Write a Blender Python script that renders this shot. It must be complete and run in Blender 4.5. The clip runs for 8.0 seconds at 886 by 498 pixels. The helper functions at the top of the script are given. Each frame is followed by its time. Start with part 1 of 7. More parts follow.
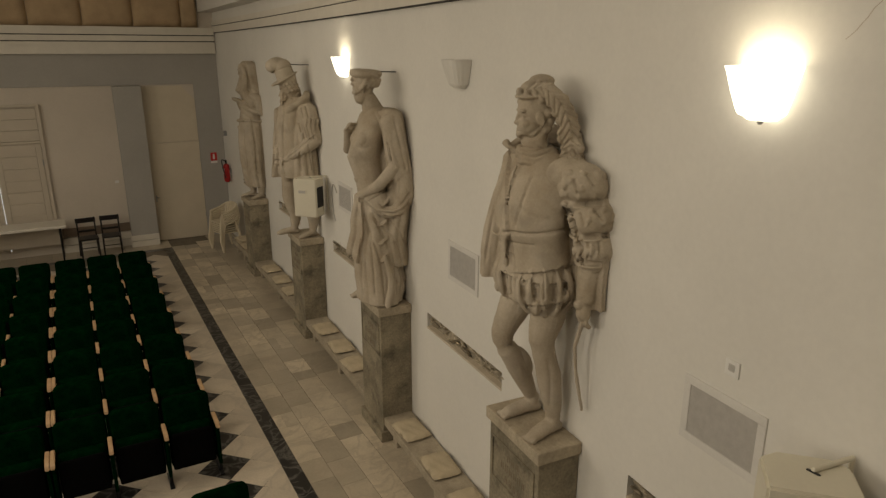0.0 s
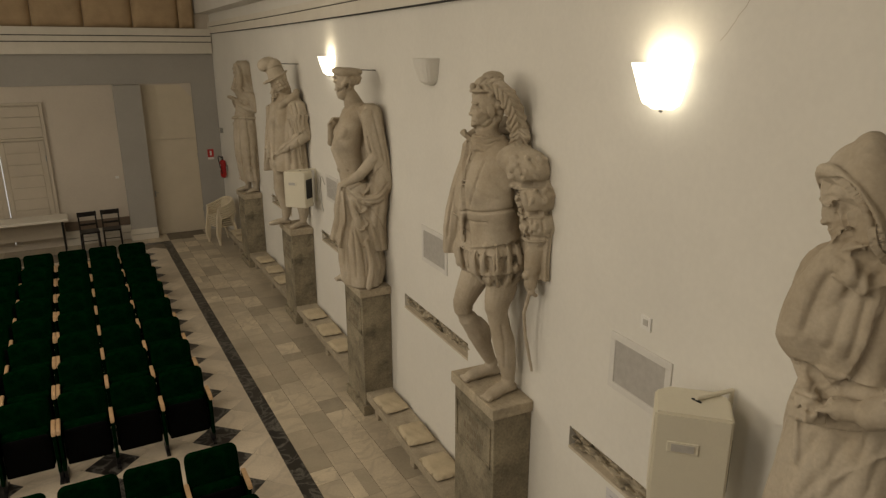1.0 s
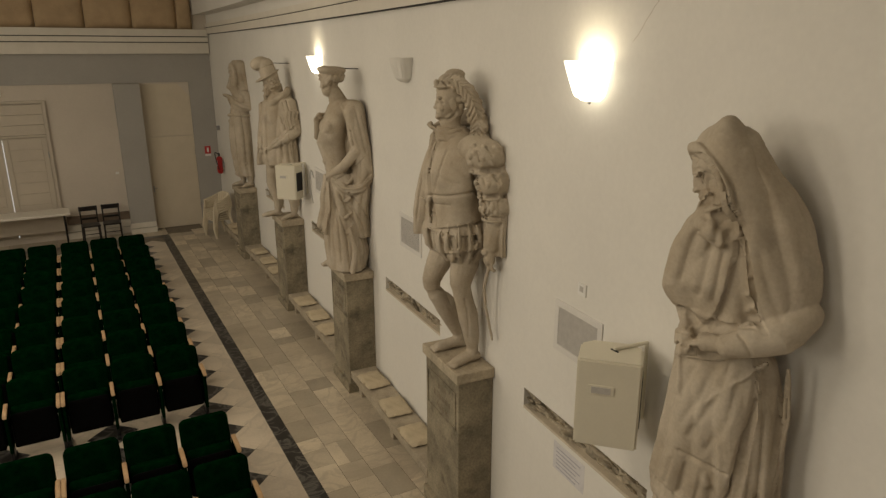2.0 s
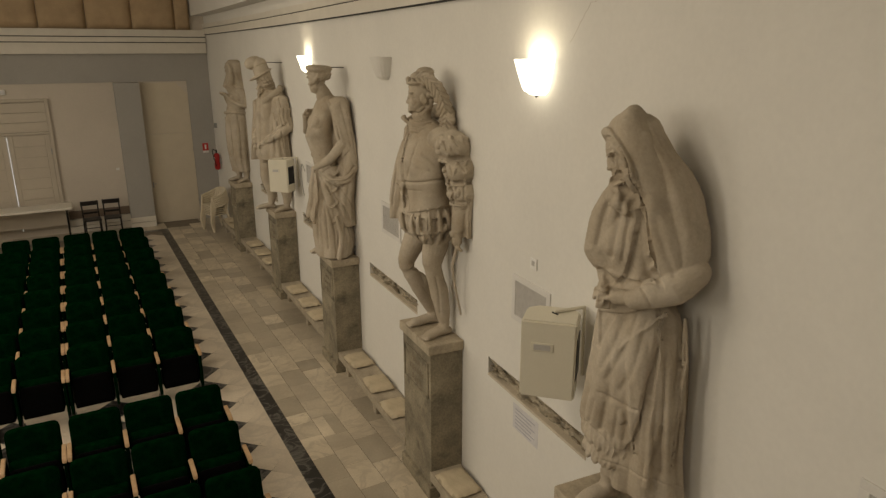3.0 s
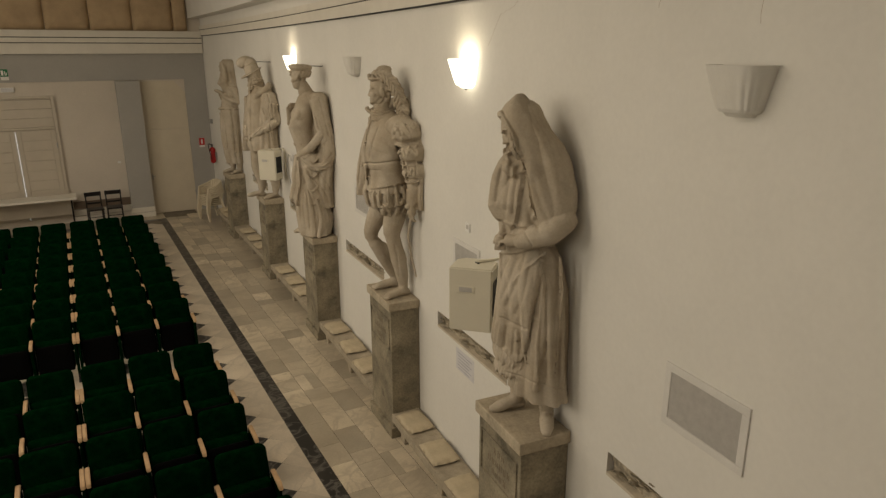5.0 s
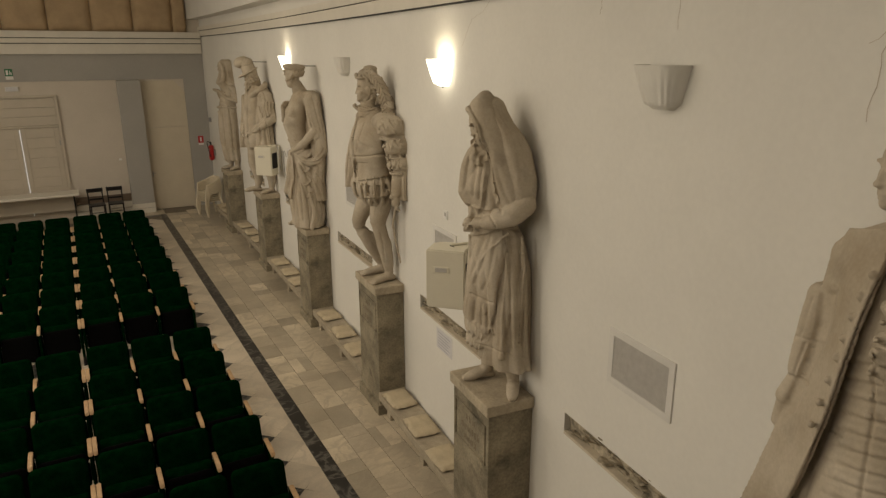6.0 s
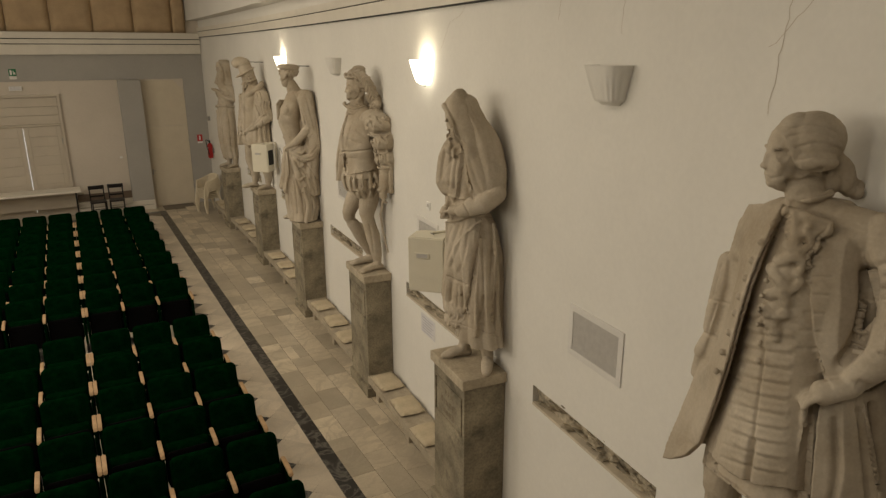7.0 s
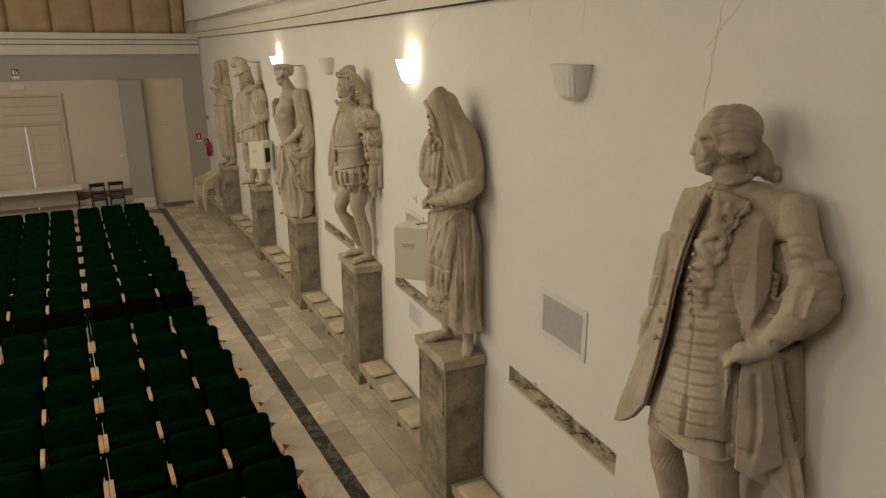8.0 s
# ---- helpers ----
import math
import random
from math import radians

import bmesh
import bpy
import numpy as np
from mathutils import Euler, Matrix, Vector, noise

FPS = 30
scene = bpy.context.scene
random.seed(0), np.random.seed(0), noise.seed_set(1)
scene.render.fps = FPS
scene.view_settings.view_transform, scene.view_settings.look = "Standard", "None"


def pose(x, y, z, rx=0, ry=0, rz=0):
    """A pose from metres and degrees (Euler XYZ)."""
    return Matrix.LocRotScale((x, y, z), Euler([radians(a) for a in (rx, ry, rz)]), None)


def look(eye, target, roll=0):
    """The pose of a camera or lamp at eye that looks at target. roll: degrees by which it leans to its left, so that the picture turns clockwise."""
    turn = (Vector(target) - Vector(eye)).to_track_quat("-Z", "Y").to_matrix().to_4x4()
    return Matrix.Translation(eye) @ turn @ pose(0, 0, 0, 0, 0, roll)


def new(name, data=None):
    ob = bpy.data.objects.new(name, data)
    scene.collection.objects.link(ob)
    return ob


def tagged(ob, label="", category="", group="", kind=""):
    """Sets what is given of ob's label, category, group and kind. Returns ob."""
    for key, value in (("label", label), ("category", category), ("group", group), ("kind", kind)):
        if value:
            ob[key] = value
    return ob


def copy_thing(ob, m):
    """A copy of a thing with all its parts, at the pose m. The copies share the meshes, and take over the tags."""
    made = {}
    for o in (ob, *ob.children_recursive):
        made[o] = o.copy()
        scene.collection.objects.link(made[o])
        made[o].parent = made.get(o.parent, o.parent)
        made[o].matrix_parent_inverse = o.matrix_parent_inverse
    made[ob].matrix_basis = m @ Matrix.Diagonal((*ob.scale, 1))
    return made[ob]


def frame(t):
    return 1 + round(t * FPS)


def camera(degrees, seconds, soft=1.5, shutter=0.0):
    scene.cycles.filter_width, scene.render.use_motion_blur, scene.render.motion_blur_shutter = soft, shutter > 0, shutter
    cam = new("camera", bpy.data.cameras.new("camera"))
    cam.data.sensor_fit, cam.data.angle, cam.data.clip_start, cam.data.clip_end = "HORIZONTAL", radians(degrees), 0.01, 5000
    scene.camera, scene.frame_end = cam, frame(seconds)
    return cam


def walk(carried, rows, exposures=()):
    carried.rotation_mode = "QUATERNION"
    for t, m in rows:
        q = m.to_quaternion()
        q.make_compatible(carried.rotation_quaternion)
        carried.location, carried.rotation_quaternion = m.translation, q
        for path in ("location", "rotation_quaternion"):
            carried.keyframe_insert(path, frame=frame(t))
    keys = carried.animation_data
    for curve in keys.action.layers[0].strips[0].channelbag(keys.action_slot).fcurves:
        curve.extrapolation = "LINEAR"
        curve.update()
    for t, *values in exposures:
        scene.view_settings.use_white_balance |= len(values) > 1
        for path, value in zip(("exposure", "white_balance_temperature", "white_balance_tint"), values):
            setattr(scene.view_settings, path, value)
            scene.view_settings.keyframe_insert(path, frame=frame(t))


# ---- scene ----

# ---------------- camera and its path ----------------
cam = camera(66.93, 8.0, soft=1.35)
ROWS = [
    (0.0, -2.625, 1.019, 4.470, -28.854, -16.408, 0.062),
    (0.5, -2.648, 0.690, 4.468, -28.857, -16.404, 0.082),
    (1.0, -2.671, 0.355, 4.466, -28.852, -16.402, 0.100),
    (1.5, -2.693, 0.027, 4.465, -28.850, -16.403, 0.116),
    (3.0, -2.769, -0.935, 4.460, -28.848, -16.408, 0.138),
    (3.5, -2.801, -1.252, 4.460, -28.850, -16.410, 0.148),
    (4.0, -2.836, -1.558, 4.461, -28.868, -16.424, 0.150),
    (4.5, -2.878, -1.869, 4.466, -28.908, -16.431, 0.142),
    (6.0, -3.011, -2.752, 4.480, -28.987, -16.438, 0.124),
    (6.5, -3.050, -3.016, 4.486, -29.007, -16.435, 0.120),
    (7.0, -3.080, -3.256, 4.490, -29.018, -16.432, 0.122),
    (7.5, -3.102, -3.473, 4.490, -29.022, -16.426, 0.132),
    (8.0, -3.119, -3.669, 4.489, -29.016, -16.420, 0.134),
]
walk(cam, [(t, pose(x, y, z, 90 + pitch, roll, yaw)) for t, x, y, z, yaw, pitch, roll in ROWS], [(0.0, -0.28), (1.0, -0.12), (2.0, -0.04), (4.0, 0.0), (6.0, 0.11), (8.0, 0.25)])

# ---------------- plan ----------------
BACK, FRONT, LEFT, CEIL = 18.33, -9.0, -9.2, 6.6
SLOPE, BEND = 0.0934, -0.00309


def wall_x(y):
    """The statue wall bows gently: its plan line."""
    return SLOPE * y + BEND * y * y


def wall_frame(y, z=0.0):
    """Local axes on the statue wall: X out into the hall, Y along it towards the front, Z up."""
    s = SLOPE + 2 * BEND * y
    k = math.hypot(1, s)
    return Matrix(((-1 / k, -s / k, 0, wall_x(y)), (s / k, -1 / k, 0, y), (0, 0, 1, z), (0, 0, 0, 1)))


# ---------------- light ----------------
world = bpy.data.worlds.new("world")
scene.world = world
world.use_nodes = True
wn = world.node_tree
sky = wn.nodes.new("ShaderNodeTexSky")
sky.sky_type, sky.sun_disc, sky.sun_elevation, sky.sun_rotation = "NISHITA", False, radians(40), radians(200)
wn.nodes["Background"].inputs[1].default_value = 0.06
wn.links.new(sky.outputs[0], wn.nodes["Background"].inputs[0])



def area(name, m, sx, sy, watts, colour):
    d = bpy.data.lights.new(name, "AREA")
    d.shape, d.size, d.size_y, d.energy, d.color = "RECTANGLE", sx, sy, watts, colour
    ob = new(name, d)
    ob.matrix_world = m
    return ob


SKYLIGHTS = [-3.0, 3.5, 10.0]
SKY_X0, SKY_X1, SKY_HALF = -6.0, -3.2, 1.1
for sy in SKYLIGHTS:
    area("skylight_daylight", pose((SKY_X0 + SKY_X1) / 2, sy, CEIL + 0.12), SKY_X1 - SKY_X0, 2 * SKY_HALF, 42 if sy < 0 else 91, (1.0, 0.84, 0.62))
# tall windows high in the wall across the hall
WINDOWS = [(-1.0, 1.6), (3.5, 1.6), (8.0, 1.6), (12.5, 1.6)]
for wy, ww in WINDOWS:
    area("window_daylight", look((LEFT - 0.05, wy, 4.7), (LEFT + 3, wy, 3.7)), ww, 2.6, 56 if wy < 0 else 100, (1.0, 0.87, 0.68))

# ---------------- materials ----------------


def material(name, base, rough=0.6, var=0.12, scale=6.0, bump=0.15, fine=60.0, metal=0.0, tint=None, spots=0.0, per_object=0.0, spec=0.4):
    """Noise at two scales over a base colour, with bump; per_object shifts each piece's lightness."""
    m = bpy.data.materials.new(name)
    m.use_nodes = True
    t = m.node_tree
    N, Lk = t.nodes, t.links
    p = N["Principled BSDF"]
    p.inputs["Roughness"].default_value, p.inputs["Metallic"].default_value = rough, metal
    p.inputs["Specular IOR Level"].default_value = spec
    co = N.new("ShaderNodeTexCoord")
    n1 = N.new("ShaderNodeTexNoise")
    n1.inputs["Scale"].default_value, n1.inputs["Detail"].default_value, n1.inputs["Roughness"].default_value = scale, 6, 0.62
    n2 = N.new("ShaderNodeTexNoise")
    n2.inputs["Scale"].default_value, n2.inputs["Detail"].default_value = fine, 4
    for n in (n1, n2):
        Lk.new(co.outputs["Object"], n.inputs["Vector"])
    r1 = N.new("ShaderNodeValToRGB")
    lo = tint or [c * (1 - 2 * var) for c in base]
    hi = [min(1, c * (1 + var)) for c in base]
    r1.color_ramp.elements[0].position, r1.color_ramp.elements[1].position = 0.3, 0.68
    r1.color_ramp.elements[0].color, r1.color_ramp.elements[1].color = (*lo, 1), (*hi, 1)
    Lk.new(n1.outputs["Fac"], r1.inputs[0])
    out = r1.outputs[0]
    mix = N.new("ShaderNodeMix")
    mix.data_type, mix.blend_type = "RGBA", "MULTIPLY"
    mix.inputs[0].default_value = 1.0
    r2 = N.new("ShaderNodeMapRange")
    r2.inputs[1].default_value, r2.inputs[2].default_value = 0.3, 0.7
    r2.inputs[3].default_value, r2.inputs[4].default_value = 1 - var * 0.9, 1 + var * 0.4
    Lk.new(n2.outputs["Fac"], r2.inputs[0])
    Lk.new(out, mix.inputs[6])
    Lk.new(r2.outputs[0], mix.inputs[7])
    out = mix.outputs[2]
    if per_object:
        oi = N.new("ShaderNodeObjectInfo")
        r3 = N.new("ShaderNodeMapRange")
        r3.inputs[3].default_value, r3.inputs[4].default_value = 1 - per_object, 1 + per_object * 0.5
        Lk.new(oi.outputs["Random"], r3.inputs[0])
        m3 = N.new("ShaderNodeMix")
        m3.data_type, m3.blend_type = "RGBA", "MULTIPLY"
        m3.inputs[0].default_value = 1.0
        Lk.new(out, m3.inputs[6])
        Lk.new(r3.outputs[0], m3.inputs[7])
        out = m3.outputs[2]
    if spots:
        n3 = N.new("ShaderNodeTexNoise")
        n3.inputs["Scale"].default_value, n3.inputs["Detail"].default_value = scale * 2.3, 8
        Lk.new(co.outputs["Object"], n3.inputs["Vector"])
        r4 = N.new("ShaderNodeMapRange")
        r4.inputs[1].default_value, r4.inputs[2].default_value = 0.56, 0.72
        r4.inputs[3].default_value, r4.inputs[4].default_value = 1, 1 - spots
        Lk.new(n3.outputs["Fac"], r4.inputs[0])
        m4 = N.new("ShaderNodeMix")
        m4.data_type, m4.blend_type = "RGBA", "MULTIPLY"
        m4.inputs[0].default_value = 1.0
        Lk.new(out, m4.inputs[6])
        Lk.new(r4.outputs[0], m4.inputs[7])
        out = m4.outputs[2]
    Lk.new(out, p.inputs["Base Color"])
    if bump:
        ad = N.new("ShaderNodeMath")
        ad.operation = "MULTIPLY_ADD"
        ad.inputs[1].default_value = 2.5
        Lk.new(n1.outputs["Fac"], ad.inputs[0])
        Lk.new(n2.outputs["Fac"], ad.inputs[2])
        b = N.new("ShaderNodeBump")
        b.inputs["Strength"].default_value, b.inputs["Distance"].default_value = bump, 0.01
        Lk.new(ad.outputs[0], b.inputs["Height"])
        Lk.new(b.outputs[0], p.inputs["Normal"])
    return m


def marble(name, base, vein, scale=3.0, per_object=0.2, rough=0.3):
    """Polished stone with cloudy veins; each slab has its own tone."""
    m = material(name, base, rough, 0.08, scale, 0.02, 40, per_object=per_object)
    t = m.node_tree
    N, Lk = t.nodes, t.links
    p = N["Principled BSDF"]
    src = p.inputs["Base Color"].links[0].from_socket
    co = N.new("ShaderNodeTexCoord")
    oi = N.new("ShaderNodeObjectInfo")
    sh = N.new("ShaderNodeVectorMath")
    sh.operation = "MULTIPLY_ADD"
    sh.inputs[1].default_value = (1, 1, 1)
    cb = N.new("ShaderNodeCombineXYZ")
    mu = N.new("ShaderNodeMath")
    mu.operation = "MULTIPLY"
    mu.inputs[1].default_value = 37.0
    Lk.new(oi.outputs["Random"], mu.inputs[0])
    for i in range(3):
        Lk.new(mu.outputs[0], cb.inputs[i])
    Lk.new(co.outputs["Object"], sh.inputs[0])
    Lk.new(cb.outputs[0], sh.inputs[2])
    n = N.new("ShaderNodeTexNoise")
    n.inputs["Scale"].default_value, n.inputs["Detail"].default_value, n.inputs["Distortion"].default_value = scale, 9, 1.6
    Lk.new(sh.outputs[0], n.inputs["Vector"])
    r = N.new("ShaderNodeValToRGB")
    e = r.color_ramp.elements
    e[0].position, e[1].position = 0.44, 0.56
    e[0].color, e[1].color = (0, 0, 0, 1), (0, 0, 0, 1)
    mid = e.new(0.5)
    mid.color = (1, 1, 1, 1)
    Lk.new(n.outputs["Fac"], r.inputs[0])
    mx = N.new("ShaderNodeMix")
    mx.data_type = "RGBA"
    k = N.new("ShaderNodeMath")
    k.operation = "MULTIPLY"
    k.inputs[1].default_value = 0.55
    Lk.new(r.outputs[0], k.inputs[0])
    Lk.new(k.outputs[0], mx.inputs[0])
    Lk.new(src, mx.inputs[6])
    mx.inputs[7].default_value = (*vein, 1)
    Lk.new(mx.outputs[2], p.inputs["Base Color"])
    return m


M_WALL = material("painted_plaster", (0.76, 0.74, 0.69), 0.75, 0.025, 0.9, 0.05, 25)
# chosen dark so that the unseen south wall bounces little light back
M_DARK_WALL = material("bounce_cutting_brown", (0.09, 0.07, 0.055), 0.8, 0.05, 1, 0.05)
# white plaster again, darker and warmer: the end wall's weaker light in its colour
M_WALL_BACK = material("end_wall_dimmed_plaster", (0.62, 0.56, 0.48), 0.75, 0.03, 0.9, 0.05, 25)
M_WALL_GREY = material("grey_paint", (0.40, 0.385, 0.355), 0.7, 0.03, 1.2, 0.04, 25)
M_CEIL = material("ceiling_paint", (0.7, 0.68, 0.64), 0.8, 0.02, 1, 0.03)
M_TRIM = material("cream_trim_paint", (0.72, 0.68, 0.6), 0.5, 0.03, 3, 0.03)
M_GROOVE = material("dark_groove", (0.03, 0.028, 0.025), 0.8, 0.1)
M_PANEL = material("tan_padded_fabric", (0.5, 0.37, 0.23), 0.85, 0.08, 2.5, 0.1, 90)
M_PLASTER = material("statue_plaster", (0.51, 0.45, 0.362), 0.88, 0.08, 2.2, 0.16, 60, tint=(0.37, 0.305, 0.22), spots=0.16)
M_STONE = material("pedestal_stone", (0.30, 0.26, 0.185), 0.8, 0.26, 2.5, 0.4, 45, spots=0.5)
M_STONE_CAP = material("pedestal_cap_stone", (0.45, 0.385, 0.285), 0.8, 0.14, 5.0, 0.3, 45, spots=0.2)
M_BENCH = material("bench_stone", (0.40, 0.345, 0.26), 0.75, 0.12, 5.0, 0.2, 50, spots=0.15)
M_CUSHION = material("beige_cushion_cloth", (0.52, 0.44, 0.31), 0.9, 0.08, 6, 0.2, 120)
M_RUBBLE = material("exposed_masonry", (0.47, 0.41, 0.31), 0.95, 0.25, 9, 0.8, 30, spots=0.25)
M_LEDGE = material("ledge_plaster", (0.6, 0.53, 0.42), 0.8, 0.08, 4, 0.1)
M_MARBLE = marble("aisle_marble", (0.58, 0.505, 0.385), (0.42, 0.36, 0.275), 2.0, 0.38)
M_MARBLE_LIGHT = marble("border_marble", (0.62, 0.54, 0.43), (0.44, 0.39, 0.32), 1.3, 0.14)
M_MARBLE_BLACK = marble("black_marble", (0.022, 0.02, 0.018), (0.22, 0.21, 0.19), 3.5, 0.3)
M_JOINT = material("floor_joint", (0.2, 0.17, 0.13), 0.8, 0.1)
M_VELVET = material("green_upholstery", (0.0007, 0.0115, 0.0028), 0.95, 0.25, 14, 0.12, 180, spec=0.0)
M_ARM = material("beech_armrest", (0.5, 0.33, 0.18), 0.45, 0.1, 10, 0.04, 60)
M_BLACK = material("black_metal", (0.012, 0.012, 0.013), 0.35, 0.1, 10, 0.02)
M_SHELL = material("matt_black_shell", (0.002, 0.0022, 0.002), 0.9, 0.15, 10, 0.05, spec=0.05)
M_CHAIRWOOD = material("black_lacquered_wood", (0.012, 0.010, 0.010), 0.35, 0.15, 10, 0.02)
M_BOX = material("cream_speaker_paint", (0.70, 0.66, 0.54), 0.5, 0.02, 3, 0.02)
M_PLASTIC = material("cream_plastic", (0.68, 0.6, 0.45), 0.4, 0.04, 5, 0.01)
M_GRILLE_FRAME = material("grille_frame_paint", (0.70, 0.68, 0.645), 0.6, 0.03, 4, 0.03)
M_GRILLE = material("grey_grille", (0.5, 0.48, 0.45), 0.6, 0.05, 20, 0.1, 200)
M_LAMP_OFF = material("white_lamp_plaster", (0.74, 0.72, 0.67), 0.6, 0.02, 4, 0.02)
M_DOOR = material("painted_door", (0.62, 0.55, 0.43), 0.5, 0.03, 2, 0.04)
M_SHUTTER = material("painted_shutter", (0.56, 0.50, 0.41), 0.5, 0.03, 2, 0.04)
M_BROWN = material("brown_dado", (0.2, 0.15, 0.11), 0.6, 0.1, 4, 0.05)
M_RED = material("extinguisher_red", (0.42, 0.02, 0.02), 0.35, 0.05)
M_SIGN_RED = material("sign_red", (0.5, 0.03, 0.03), 0.5, 0.03)
M_SIGN_GREEN = material("sign_green", (0.01, 0.16, 0.06), 0.5, 0.03)
M_WHITE = material("white_plastic", (0.78, 0.77, 0.74), 0.45, 0.02)
M_PAPER = material("printed_paper", (0.66, 0.65, 0.66), 0.8, 0.05, 12, 0.02)
M_INK = material("faded_ink", (0.42, 0.42, 0.47), 0.8, 0.05)
M_STEEL = material("grey_metal", (0.4, 0.4, 0.4), 0.4, 0.05, 8, 0.02, metal=0.8)
M_CRACK = material("wall_crack", (0.55, 0.49, 0.41), 0.9, 0.1)
M_INSCR = material("inscription_stone", (0.2, 0.155, 0.105), 0.85, 0.1, 8, 0.1)


def emitter(name, colour, strength):
    m = bpy.data.materials.new(name)
    m.use_nodes = True
    p = m.node_tree.nodes["Principled BSDF"]
    p.inputs["Base Color"].default_value = (0.8, 0.76, 0.68, 1)
    p.inputs["Emission Color"].default_value = (*colour, 1)
    p.inputs["Emission Strength"].default_value = strength
    return m


M_LAMP_ON = emitter("lit_lamp_glass", (1.0, 0.90, 0.68), 4.2)
M_SLIT = emitter("daylight_slit", (0.9, 0.95, 1.0), 0.6)

# ---------------- mesh helpers ----------------


def mesh_object(name, bm, mat, smooth=False):
    bmesh.ops.recalc_face_normals(bm, faces=bm.faces)
    me = bpy.data.meshes.new(name)
    bm.to_mesh(me)
    bm.free()
    if smooth:
        me.shade_smooth()
    me.materials.append(mat)
    return new(name, me)


def part(name, bm, mat, parent, label="", smooth=False):
    ob = mesh_object(name, bm, mat, smooth)
    ob.parent = parent
    if label:
        ob["label"] = label
    return ob


def thing(name, m, label, category, group="", kind=""):
    ob = new(name)
    ob.empty_display_size = 0.1
    ob.matrix_world = m
    return tagged(ob, label, category, group, kind)


def box(bm, x0, x1, y0, y1, z0, z1, bevel=0.0, m=None):
    """A block from its limits, edges rounded by bevel."""
    r = bmesh.ops.create_cube(bm, size=1)
    bmesh.ops.scale(bm, vec=(x1 - x0, y1 - y0, z1 - z0), verts=r["verts"])
    bmesh.ops.translate(bm, vec=((x0 + x1) / 2, (y0 + y1) / 2, (z0 + z1) / 2), verts=r["verts"])
    vs = r["verts"]
    if bevel:
        es = list({e for v in vs for e in v.link_edges})
        q = bmesh.ops.bevel(bm, geom=es, offset=bevel, segments=2, affect="EDGES", profile=0.6)
        vs = list(set(q["verts"]) | {v for v in vs if v.is_valid})
    if m is not None:
        bmesh.ops.transform(bm, matrix=m, verts=vs)
    return bm


def solid(*limits, bevel=0.0, m=None):
    return box(bmesh.new(), *limits, bevel=bevel, m=m)


def prism(bm, pts, axis, a, b):
    """Extrude a closed outline between a and b along an axis ('x', 'y' or 'z')."""
    def at(p, s):
        return {"x": (s, p[0], p[1]), "y": (p[0], s, p[1]), "z": (p[0], p[1], s)}[axis]
    lo = [bm.verts.new(at(p, a)) for p in pts]
    hi = [bm.verts.new(at(p, b)) for p in pts]
    n = len(pts)
    bm.faces.new(lo)
    bm.faces.new(hi[::-1])
    for i in range(n):
        bm.faces.new((lo[i], hi[i], hi[(i + 1) % n], lo[(i + 1) % n]))
    return bm


def tube(bm, pts, radii, seg=10, squash=None):
    """A closed tapered tube through points, with rounded ends; squash: (vector, factor) flattens its sections."""
    pts = [Vector(p) for p in pts]
    if not hasattr(radii, "__len__"):
        radii = [radii] * len(pts)
    P, R = [], []
    d0 = (pts[1] - pts[0]).normalized()
    d1 = (pts[-1] - pts[-2]).normalized()
    for a in (1.0, 0.75, 0.4):
        P.append(pts[0] - d0 * radii[0] * a)
        R.append(radii[0] * math.sqrt(max(0.0, 1 - a * a)) + 1e-4)
    for i in range(len(pts) - 1):
        P.append(pts[i])
        R.append(radii[i])
        if len(pts) > 2:
            a, b = pts[max(i - 1, 0)], pts[min(i + 2, len(pts) - 1)]
            for s in (0.33, 0.67):
                h = (2 * s**3 - 3 * s**2 + 1, s**3 - 2 * s**2 + s, -2 * s**3 + 3 * s**2, s**3 - s**2)
                P.append(pts[i] * h[0] + (pts[i + 1] - a) * 0.5 * h[1] + pts[i + 1] * h[2] + (b - pts[i]) * 0.5 * h[3])
                R.append(radii[i] * (1 - s) + radii[i + 1] * s)
    P.append(pts[-1])
    R.append(radii[-1])
    for a in (0.4, 0.75, 1.0):
        P.append(pts[-1] + d1 * radii[-1] * a)
        R.append(radii[-1] * math.sqrt(max(0.0, 1 - a * a)) + 1e-4)
    rings = []
    up = Vector((0.31, 0.2, 0.93))
    for i, p in enumerate(P):
        d = (P[min(i + 1, len(P) - 1)] - P[max(i - 1, 0)]).normalized()
        u = d.cross(up)
        if u.length < 0.2:
            u = d.cross(Vector((1, 0, 0.1)))
        u.normalize()
        w = d.cross(u)
        ring = []
        for k in range(seg):
            t = 2 * math.pi * k / seg
            o = (u * math.cos(t) + w * math.sin(t)) * R[i]
            if squash:
                ax, fac = squash
                o -= ax * (o.dot(ax) * (1 - fac))
            ring.append(bm.verts.new(p + o))
        rings.append(ring)
    for a, b in zip(rings, rings[1:]):
        for k in range(seg):
            bm.faces.new((a[k], a[(k + 1) % seg], b[(k + 1) % seg], b[k]))
    bm.faces.new(rings[0][::-1])
    bm.faces.new(rings[-1])
    return bm


# ---------------- floor ----------------
floor = mesh_object("floor", solid(LEFT, 1.5, FRONT, BACK + 0.3, -0.3, -0.0015), M_JOINT)
tagged(floor, "worn marble hall floor with dark joints between the slabs", "floor", kind="structure")

# ---------------- statue wall ----------------


